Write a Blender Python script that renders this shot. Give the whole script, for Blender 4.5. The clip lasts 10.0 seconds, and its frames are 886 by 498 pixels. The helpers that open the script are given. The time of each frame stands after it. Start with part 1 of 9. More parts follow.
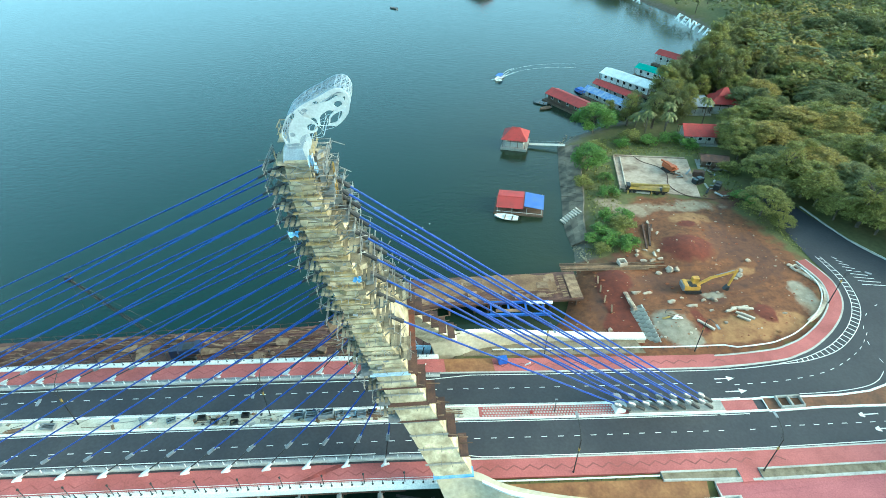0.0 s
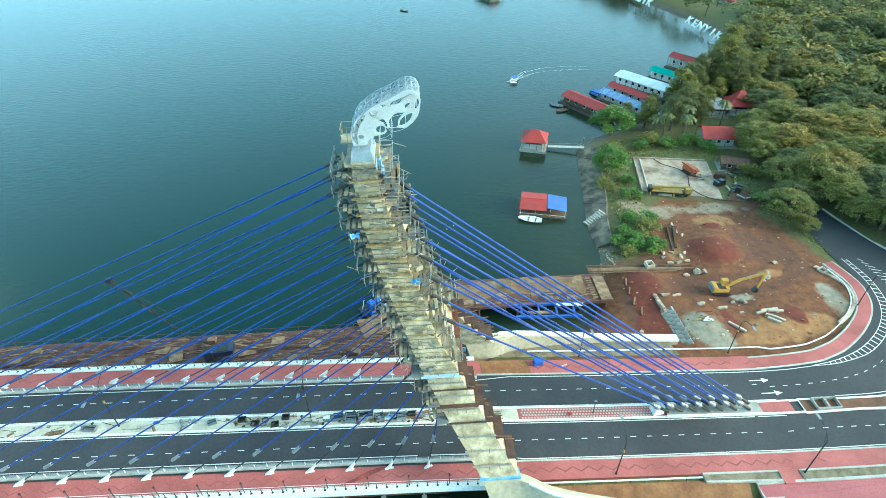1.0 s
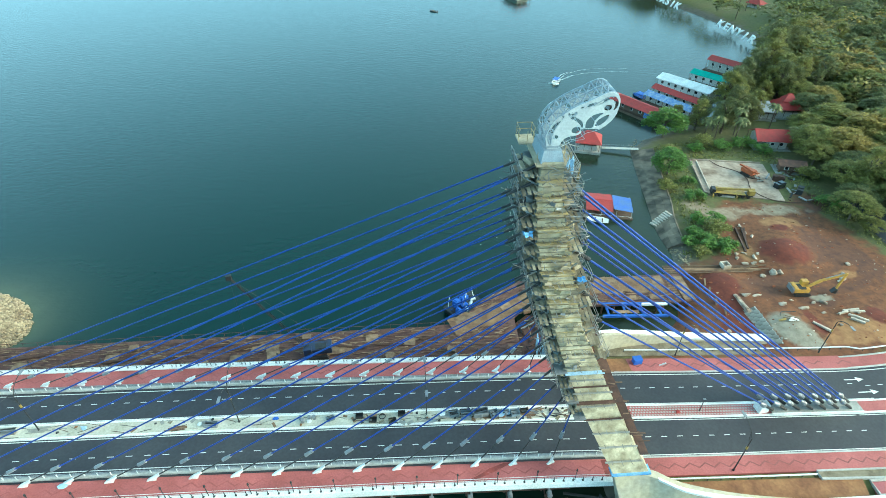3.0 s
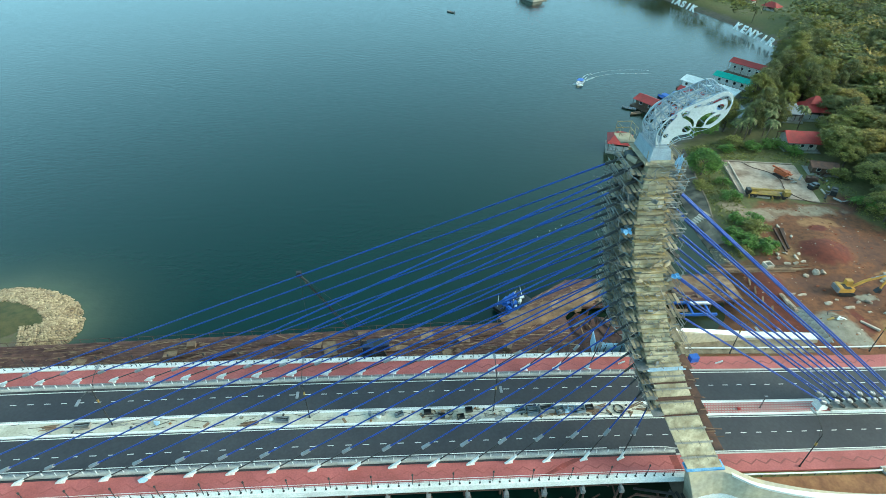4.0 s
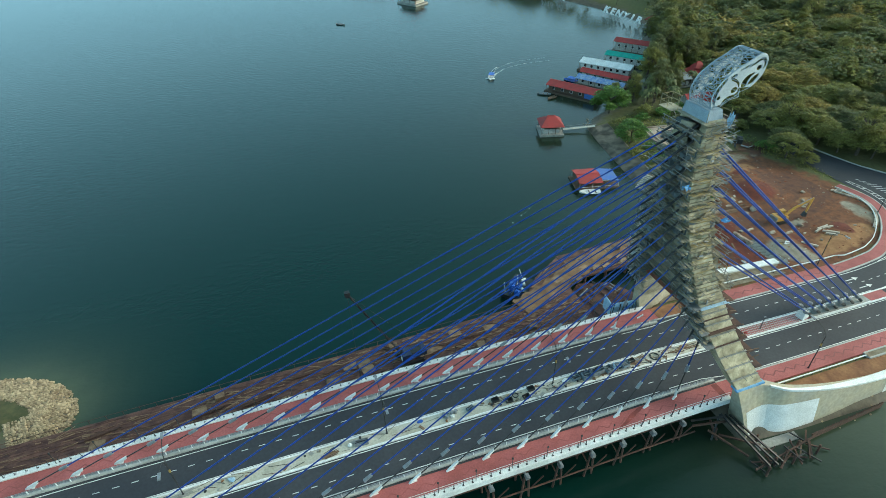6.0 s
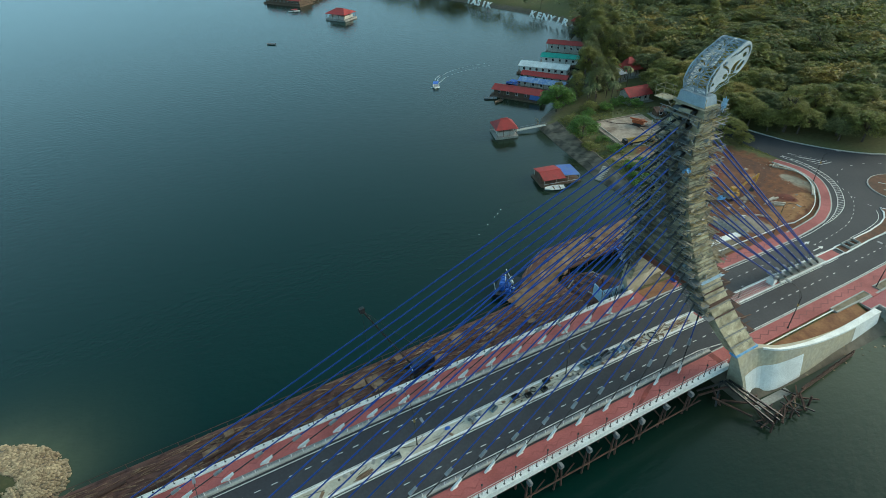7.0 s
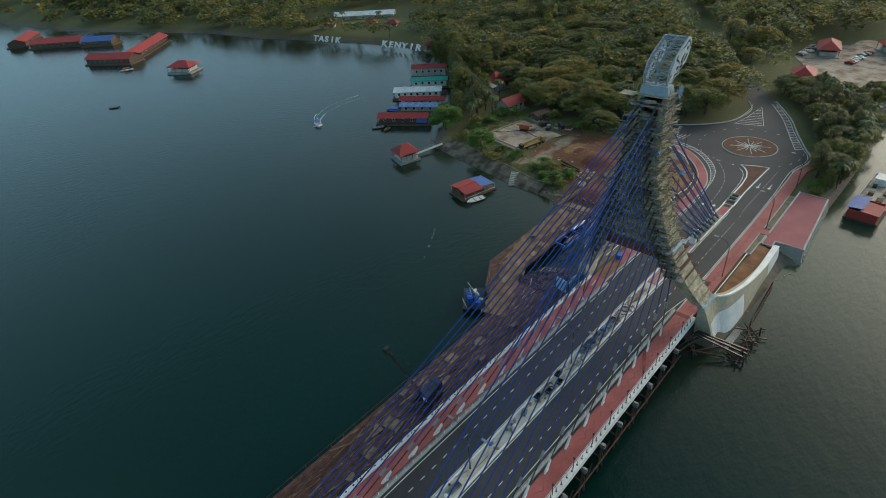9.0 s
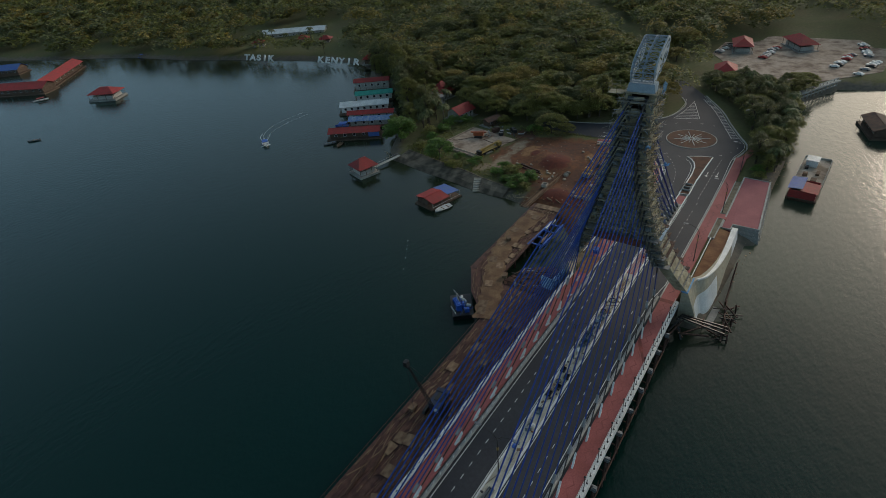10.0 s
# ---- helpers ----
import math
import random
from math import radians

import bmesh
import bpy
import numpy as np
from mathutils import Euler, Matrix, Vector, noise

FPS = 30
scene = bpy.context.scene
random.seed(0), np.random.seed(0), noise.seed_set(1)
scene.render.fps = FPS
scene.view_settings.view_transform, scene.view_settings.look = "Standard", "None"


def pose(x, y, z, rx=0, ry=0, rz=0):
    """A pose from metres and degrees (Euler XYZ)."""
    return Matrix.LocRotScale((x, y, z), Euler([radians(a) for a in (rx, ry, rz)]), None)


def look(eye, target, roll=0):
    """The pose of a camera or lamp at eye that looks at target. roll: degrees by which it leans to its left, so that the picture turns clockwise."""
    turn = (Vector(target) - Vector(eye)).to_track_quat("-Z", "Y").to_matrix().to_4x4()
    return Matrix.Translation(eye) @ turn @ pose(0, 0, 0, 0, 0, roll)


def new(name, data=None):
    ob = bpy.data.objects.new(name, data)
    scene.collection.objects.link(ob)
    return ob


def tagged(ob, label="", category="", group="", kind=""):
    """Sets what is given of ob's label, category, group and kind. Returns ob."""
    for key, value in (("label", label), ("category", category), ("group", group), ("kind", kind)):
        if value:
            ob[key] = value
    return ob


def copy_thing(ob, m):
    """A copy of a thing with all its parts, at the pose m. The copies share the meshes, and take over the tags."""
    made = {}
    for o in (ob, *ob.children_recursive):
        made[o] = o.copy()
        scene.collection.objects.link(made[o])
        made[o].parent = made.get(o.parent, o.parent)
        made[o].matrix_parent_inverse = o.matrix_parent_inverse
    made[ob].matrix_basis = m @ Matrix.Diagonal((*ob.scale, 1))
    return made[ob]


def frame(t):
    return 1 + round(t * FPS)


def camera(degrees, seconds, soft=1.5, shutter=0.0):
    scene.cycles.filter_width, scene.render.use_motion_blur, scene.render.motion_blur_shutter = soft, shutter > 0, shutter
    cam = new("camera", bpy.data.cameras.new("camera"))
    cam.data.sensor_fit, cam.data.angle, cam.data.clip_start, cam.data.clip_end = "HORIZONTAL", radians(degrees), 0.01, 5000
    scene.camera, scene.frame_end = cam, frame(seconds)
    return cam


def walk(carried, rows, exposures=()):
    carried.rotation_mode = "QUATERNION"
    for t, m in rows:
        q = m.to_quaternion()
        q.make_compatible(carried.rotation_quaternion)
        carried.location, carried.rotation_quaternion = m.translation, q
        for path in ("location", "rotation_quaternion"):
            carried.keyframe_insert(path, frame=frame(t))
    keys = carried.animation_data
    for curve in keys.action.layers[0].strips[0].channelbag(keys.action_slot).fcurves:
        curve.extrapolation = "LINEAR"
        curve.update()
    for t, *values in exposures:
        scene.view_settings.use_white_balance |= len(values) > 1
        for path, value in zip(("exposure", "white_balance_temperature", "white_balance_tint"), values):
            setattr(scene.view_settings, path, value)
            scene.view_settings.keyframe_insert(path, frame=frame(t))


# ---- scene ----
cam = camera(78.8, 10.0, soft=0.7)
METRES, EYE, TILT, LEAN, TURN = 116.44, 89.4, 0.37, 3.7, -6.2
ROWS = [
    (0.0, 0.0, 0.0, 0.0, 2.38, -38.17, -3.04),
    (0.5, -0.0285, -0.0015, -0.0013, 2.31, -38.08, -3.11),
    (1.0, -0.0631, -0.0036, -0.003, 2.27, -37.95, -3.18),
    (1.5, -0.1025, -0.0064, -0.0049, 2.21, -37.76, -3.26),
    (2.0, -0.1458, -0.0096, -0.0067, 2.2, -37.63, -3.32),
    (3.5, -0.298, -0.0258, -0.0118, 2.07, -38.0, -3.95),
    (4.0, -0.3524, -0.0334, -0.0153, 2.0, -37.81, -4.15),
    (4.5, -0.4083, -0.0398, -0.0176, -0.41, -37.55, -3.96),
    (5.0, -0.4653, -0.0445, -0.02, -4.47, -37.11, -3.49),
    (5.5, -0.5213, -0.045, -0.0221, -9.01, -36.71, -2.84),
    (7.0, -0.68, -0.0172, -0.0285, -22.54, -34.86, -0.97),
    (7.5, -0.7298, 0.0013, -0.0288, -27.14, -34.06, -0.36),
    (8.0, -0.7763, 0.0244, -0.0288, -31.94, -33.32, 0.38),
    (8.5, -0.8209, 0.0515, -0.0287, -36.48, -32.64, 0.95),
    (9.0, -0.862, 0.0828, -0.0292, -41.26, -32.03, 1.53),
    (9.5, -0.9, 0.1184, -0.0295, -45.36, -31.57, 1.94),
    (10.0, -0.937, 0.1567, -0.0311, -49.61, -31.1, 2.29),
]
EXPOSURES = [
    (0.0, 0.86, 5660, -11), (2.0, 0.87, 5680, -11), (4.0, 0.47, 5850, -8), (5.5, 0.15, 6000, -5),
    (7.0, -0.34, 6100, -1), (8.5, -0.68, 6300, 8), (9.0, -0.84, 6350, 10), (10.0, -1.55, 6400, 15),
]
walk(cam, [(t, pose(0, 0, EYE, TILT, LEAN, TURN) @ pose(METRES * x, METRES * y, METRES * z, 90 + pitch, roll, yaw)) for t, x, y, z, yaw, pitch, roll in ROWS], EXPOSURES)

# ---- light: hazy morning, low veiled sun over the far end of the road ----
SUN_ELEVATION, SUN_HEADING = 18.0, -14.0   # degrees; heading from +x towards +y
world = bpy.data.worlds.new("hazy_sky")
scene.world = world
world.use_nodes = True
wn, wl = world.node_tree.nodes, world.node_tree.links
sky = wn.new("ShaderNodeTexSky")
sky.sky_type = "NISHITA"
sky.sun_disc = False
sky.sun_elevation = radians(SUN_ELEVATION)
sky.sun_rotation = radians(90 - SUN_HEADING)
sky.air_density, sky.dust_density, sky.ozone_density = 1.2, 7.0, 1.0
wn["Background"].inputs["Strength"].default_value = 0.15
haze = wn.new("ShaderNodeMix")   # an even veil of high cloud over the clear sky
haze.data_type = "RGBA"
haze.inputs[0].default_value = 0.55
high = wn.new("ShaderNodeTexCoord")   # the veil thickens towards the horizon
split = wn.new("ShaderNodeSeparateXYZ")
wl.new(high.outputs["Generated"], split.inputs[0])
rise = wn.new("ShaderNodeMapRange")
rise.interpolation_type = "SMOOTHSTEP"
rise.inputs["From Min"].default_value, rise.inputs["From Max"].default_value = 0.0, 0.95
wl.new(split.outputs["Z"], rise.inputs["Value"])
veil = wn.new("ShaderNodeMix")
veil.data_type = "RGBA"
veil.inputs[6].default_value, veil.inputs[7].default_value = (8.2, 14.2, 18.0, 1), (2.2, 4.1, 5.2, 1)
wl.new(rise.outputs[0], veil.inputs[0])
toward = wn.new("ShaderNodeVectorMath")   # the veil glows round the low sun
toward.operation = "DOT_PRODUCT"
toward.inputs[1].default_value = (math.cos(radians(SUN_ELEVATION)) * math.cos(radians(SUN_HEADING)), math.cos(radians(SUN_ELEVATION)) * math.sin(radians(SUN_HEADING)), math.sin(radians(SUN_ELEVATION)))
wl.new(high.outputs["Generated"], toward.inputs[0])
facing = wn.new("ShaderNodeMath")
facing.operation, facing.inputs[1].default_value = "MAXIMUM", 0.0
wl.new(toward.outputs["Value"], facing.inputs[0])
falloff = wn.new("ShaderNodeMath")
falloff.operation, falloff.inputs[1].default_value = "POWER", 9.0
wl.new(facing.outputs[0], falloff.inputs[0])
aureole = wn.new("ShaderNodeMix")
aureole.data_type, aureole.blend_type = "RGBA", "ADD"
aureole.clamp_factor = True
aureole.inputs[7].default_value = (58.0, 53.0, 41.0, 1)
wl.new(falloff.outputs[0], aureole.inputs[0])
wl.new(veil.outputs[2], aureole.inputs[6])
wl.new(aureole.outputs[2], haze.inputs[7])
wl.new(sky.outputs[0], haze.inputs[6])
wl.new(haze.outputs[2], wn["Background"].inputs["Color"])
sun = new("sun", bpy.data.lights.new("sun", "SUN"))
sun.data.energy, sun.data.angle, sun.data.color = 1.9, radians(14), (1.0, 0.87, 0.68)
sx, sy = math.cos(radians(SUN_HEADING)), math.sin(radians(SUN_HEADING))
sun.matrix_world = look((900 * sx, 900 * sy, 900 * math.tan(radians(SUN_ELEVATION))), (0, 0, 0))


# ---- materials ----
def mat(name, colour, rough=0.6, metal=0.0, second=None, scale=1.0, detail=5.0, bump=0.0, bump_scale=None, fine=None, spread=0.0, mask=(0.35, 0.65)):
    """Procedural surface: a base colour broken by large stains (second) and fine grain, with relief; spread varies it from piece to piece."""
    m = bpy.data.materials.new(name)
    m.use_nodes = True
    n, l = m.node_tree.nodes, m.node_tree.links
    b = n["Principled BSDF"]
    b.inputs["Roughness"].default_value, b.inputs["Metallic"].default_value = rough, metal
    co = n.new("ShaderNodeTexCoord")
    second = second or tuple(c * 0.75 for c in colour)
    big = n.new("ShaderNodeTexNoise")
    big.inputs["Scale"].default_value, big.inputs["Detail"].default_value = scale, detail
    l.new(co.outputs["Object"], big.inputs["Vector"])
    ramp = n.new("ShaderNodeMapRange")
    ramp.inputs["From Min"].default_value, ramp.inputs["From Max"].default_value = mask
    l.new(big.outputs["Fac"], ramp.inputs["Value"])
    mix = n.new("ShaderNodeMix")
    mix.data_type = "RGBA"
    mix.inputs[6].default_value, mix.inputs[7].default_value = (*colour, 1), (*second, 1)
    l.new(ramp.outputs[0], mix.inputs[0])
    out = mix.outputs[2]
    small = n.new("ShaderNodeTexNoise")
    small.inputs["Scale"].default_value, small.inputs["Detail"].default_value = fine or scale * 9, 6
    l.new(co.outputs["Object"], small.inputs["Vector"])
    grain = n.new("ShaderNodeMapRange")
    grain.inputs["From Min"].default_value, grain.inputs["From Max"].default_value = 0.25, 0.75
    grain.inputs["To Min"].default_value, grain.inputs["To Max"].default_value = 0.78, 1.18
    l.new(small.outputs["Fac"], grain.inputs["Value"])
    value = grain.outputs[0]
    if spread:
        info = n.new("ShaderNodeObjectInfo")
        geo = n.new("ShaderNodeNewGeometry")
        add = n.new("ShaderNodeMath")
        add.operation = "ADD"
        l.new(info.outputs["Random"], add.inputs[0])
        l.new(geo.outputs["Random Per Island"], add.inputs[1])
        frac = n.new("ShaderNodeMath")
        frac.operation = "FRACT"
        l.new(add.outputs[0], frac.inputs[0])
        vary = n.new("ShaderNodeMapRange")
        vary.inputs["To Min"].default_value, vary.inputs["To Max"].default_value = 1 - spread, 1 + spread
        l.new(frac.outputs[0], vary.inputs["Value"])
        mul = n.new("ShaderNodeMath")
        mul.operation = "MULTIPLY"
        l.new(value, mul.inputs[0])
        l.new(vary.outputs[0], mul.inputs[1])
        value = mul.outputs[0]
    tint = n.new("ShaderNodeVectorMath")
    tint.operation = "SCALE"
    l.new(out, tint.inputs[0])
    l.new(value, tint.inputs["Scale"])
    l.new(tint.outputs[0], b.inputs["Base Color"])
    if bump:
        rel = n.new("ShaderNodeTexNoise")
        rel.inputs["Scale"].default_value, rel.inputs["Detail"].default_value = bump_scale or scale * 6, 6
        l.new(co.outputs["Object"], rel.inputs["Vector"])
        bp = n.new("ShaderNodeBump")
        bp.inputs["Strength"].default_value, bp.inputs["Distance"].default_value = 0.6, bump
        l.new(rel.outputs["Fac"], bp.inputs["Height"])
        l.new(bp.outputs[0], b.inputs["Normal"])
    return m


ASPHALT = mat("asphalt", (0.027, 0.029, 0.037), 0.75, second=(0.046, 0.047, 0.053), scale=0.07, detail=9, fine=2.0, mask=(0.42, 0.72), bump=0.01, bump_scale=8)
PAINT = mat("road_paint", (0.75, 0.75, 0.72), 0.55, second=(0.6, 0.6, 0.57), scale=0.8, fine=6)
KERB = mat("kerb_concrete", (0.46, 0.45, 0.42), 0.75, second=(0.34, 0.33, 0.3), scale=0.3, fine=3, bump=0.01)
WHITE = mat("white_paint", (0.8, 0.8, 0.78), 0.5, second=(0.66, 0.66, 0.63), scale=0.3, fine=4)
MEDIAN = mat("pale_concrete", (0.56, 0.53, 0.44), 0.8, second=(0.4, 0.37, 0.29), scale=0.25, fine=3, bump=0.01)
CONCRETE = mat("grey_concrete", (0.34, 0.33, 0.3), 0.85, second=(0.22, 0.21, 0.19), scale=0.2, fine=2.5, bump=0.02)
RED_OXIDE = mat("red_oxide_steel", (0.22, 0.065, 0.03), 0.8, second=(0.12, 0.05, 0.03), scale=0.8, fine=5, bump=0.02)
RAW = mat("raw_concrete", (0.54, 0.465, 0.315), 0.85, second=(0.27, 0.22, 0.135), scale=0.6, detail=9, fine=3, bump=0.02, spread=0.12)
WALLC = mat("wing_wall_concrete", (0.46, 0.39, 0.26), 0.85, second=(0.36, 0.33, 0.26), scale=0.15, fine=1.5, bump=0.02)
PAVER = mat("red_paving", (0.42, 0.118, 0.112), 0.8, second=(0.29, 0.075, 0.068), scale=0.16, detail=9, fine=4, bump=0.01)
PAVER_FAINT = mat("faint_red_paving", (0.34, 0.088, 0.08), 0.8, scale=0.5, fine=4)
PAVER_DARK = mat("dark_red_paving", (0.25, 0.075, 0.07), 0.8, scale=0.5, fine=4)
PLAZA = mat("plaza_paving", (0.38, 0.11, 0.12), 0.8, second=(0.31, 0.085, 0.095), scale=0.2, fine=4, bump=0.01)
SOIL = mat("orange_soil", (0.29, 0.14, 0.06), 0.95, second=(0.18, 0.075, 0.035), scale=0.3, fine=2, bump=0.05)
ISLESOIL = mat("brown_island_soil", (0.17, 0.075, 0.04), 0.95, second=(0.1, 0.05, 0.03), scale=0.4, detail=8, fine=2, bump=0.06)
REDSOIL = mat("red_soil", (0.24, 0.07, 0.03), 0.95, second=(0.16, 0.045, 0.02), scale=0.35, fine=2, bump=0.08)
BLUE = mat("blue_sheath", (0.002, 0.042, 0.215), 0.45, second=(0.0, 0.036, 0.29), scale=0.3, fine=2)
BLACK = mat("black_steel", (0.012, 0.012, 0.014), 0.5, second=(0.03, 0.028, 0.026), scale=1.5)
GALV = mat("galvanised_steel", (0.3, 0.32, 0.34), 0.5, 0.5, second=(0.24, 0.24, 0.24), scale=1.2)
PIPE = mat("scaffold_pipe", (0.3, 0.31, 0.3), 0.6, 0.3, second=(0.19, 0.16, 0.13), scale=0.8, spread=0.3)
RUST = mat("rusty_steel", (0.105, 0.05, 0.032), 0.85, second=(0.055, 0.03, 0.024), scale=0.6, fine=5, bump=0.02, spread=0.2)
SCAF = mat("grey_scaffold_board", (0.34, 0.29, 0.2), 0.9, second=(0.18, 0.15, 0.1), scale=0.6, fine=5, bump=0.02, spread=0.4)
PLATFORM = mat("brown_platform_board", (0.145, 0.07, 0.052), 0.9, second=(0.075, 0.036, 0.032), scale=0.6, fine=6, bump=0.02, spread=0.18)
PLANK = mat("weathered_timber", (0.23, 0.145, 0.085), 0.9, second=(0.12, 0.07, 0.045), scale=0.5, fine=5, bump=0.02, spread=0.4)
EXCAVATOR = mat("orange_yellow_paint", (0.6, 0.31, 0.04), 0.55, second=(0.42, 0.22, 0.05), scale=0.9)
FORM = mat("blue_grey_steel", (0.2, 0.235, 0.25), 0.55, 0.4, second=(0.12, 0.135, 0.14), scale=0.9, spread=0.3)
YELLOW = mat("yellow_paint", (0.38, 0.25, 0.05), 0.6, second=(0.24, 0.15, 0.045), scale=1.0, spread=0.1)
SILVER = mat("crown_lattice_steel", (0.25, 0.3, 0.34), 0.5, 0.2, second=(0.32, 0.38, 0.43), scale=0.8)
IVORY = mat("crown_plate", (0.5, 0.53, 0.53), 0.5, second=(0.43, 0.46, 0.47), scale=0.5, fine=4)
ROOF_RED = mat("red_roof", (0.4, 0.036, 0.033), 0.7, second=(0.28, 0.036, 0.03), scale=0.5, fine=3, spread=0.15)
ROOF_BLUE = mat("blue_roof", (0.05, 0.12, 0.42), 0.6, second=(0.08, 0.15, 0.34), scale=0.5, fine=3)
ROOF_STREAK = mat("faded_blue_roof", (0.1, 0.2, 0.46), 0.6, second=(0.34, 0.4, 0.5), scale=0.9, detail=8, fine=3)
ROOF_WHITE = mat("white_roof", (0.72, 0.74, 0.73), 0.5, second=(0.55, 0.57, 0.56), scale=0.3, fine=3)
ROOF_TEAL = mat("teal_roof", (0.03, 0.36, 0.27), 0.5, second=(0.02, 0.28, 0.22), scale=0.4, fine=3)
WOOD = mat("dark_timber", (0.09, 0.055, 0.035), 0.8, second=(0.14, 0.09, 0.06), scale=0.8, fine=6, spread=0.2)
PALEWALL = mat("pale_house_wall", (0.5, 0.48, 0.43), 0.8, second=(0.38, 0.36, 0.32), scale=0.4, fine=3)
GLASS_DARK = mat("window_pane", (0.02, 0.025, 0.03), 0.12, scale=1)
PADC = mat("stained_slab", (0.52, 0.44, 0.36), 0.85, second=(0.2, 0.145, 0.095), scale=0.16, detail=12, mask=(0.44, 0.66), fine=1.5, bump=0.02)
PADSLAB = mat("mottled_pad_slab", (0.42, 0.32, 0.245), 0.88, second=(0.17, 0.11, 0.075), scale=0.2, detail=12, mask=(0.42, 0.68), fine=1.2, bump=0.02)
RUBBLE = mat("earthy_rubble", (0.44, 0.36, 0.28), 0.9, second=(0.2, 0.13, 0.09), scale=0.9, detail=8, fine=4, bump=0.04, spread=0.35)
TARP = mat("blue_tarpaulin", (0.1, 0.3, 0.6), 0.6, second=(0.25, 0.45, 0.65), scale=0.8, fine=3, bump=0.03)
FRAMES = mat("dusty_yellow_frame", (0.4, 0.3, 0.13), 0.7, second=(0.2, 0.17, 0.11), scale=1.0, spread=0.2)
PLANTSOIL = mat("dry_planting_soil", (0.24, 0.2, 0.14), 0.95, second=(0.14, 0.11, 0.07), scale=0.6, fine=3, bump=0.05)
PALETARP = mat("faded_sheeting", (0.42, 0.55, 0.66), 0.6, second=(0.3, 0.45, 0.6), scale=1.2, fine=4, bump=0.03)
BARK = mat("bark", (0.13, 0.1, 0.075), 0.95, second=(0.07, 0.055, 0.04), scale=1.5, bump=0.05)
ROCK = mat("shore_rock", (0.4, 0.31, 0.19), 0.9, second=(0.24, 0.17, 0.1), scale=0.6, fine=4, bump=0.05, spread=0.3)


def leaf_material(name, colour, second):
    m = mat(name, colour, 0.75, second=second, scale=0.12, fine=0.9, spread=0.4)
    b = m.node_tree.nodes["Principled BSDF"]
    b.inputs["Specular IOR Level"].default_value, b.inputs["Roughness"].default_value = 0.45, 0.6
    n, l = m.node_tree.nodes, m.node_tree.links
    thin = n.new("ShaderNodeBsdfTranslucent")
    l.new(b.inputs["Base Color"].links[0].from_socket, thin.inputs["Color"])
    both = n.new("ShaderNodeMixShader")
    both.inputs[0].default_value = 0.35
    l.new(b.outputs[0], both.inputs[1])
    l.new(thin.outputs[0], both.inputs[2])
    l.new(both.outputs[0], n["Material Output"].inputs["Surface"])
    return m


LEAF = leaf_material("leaves", (0.25, 0.235, 0.058), (0.165, 0.172, 0.044))
LEAF_DARK = leaf_material("dark_leaves", (0.165, 0.172, 0.06), (0.118, 0.13, 0.045))
LEAF_FRESH = leaf_material("fresh_leaves", (0.15, 0.25, 0.045), (0.1, 0.175, 0.035))
LEAF_GOLD = leaf_material("yellowing_leaves", (0.34, 0.255, 0.06), (0.25, 0.205, 0.055))


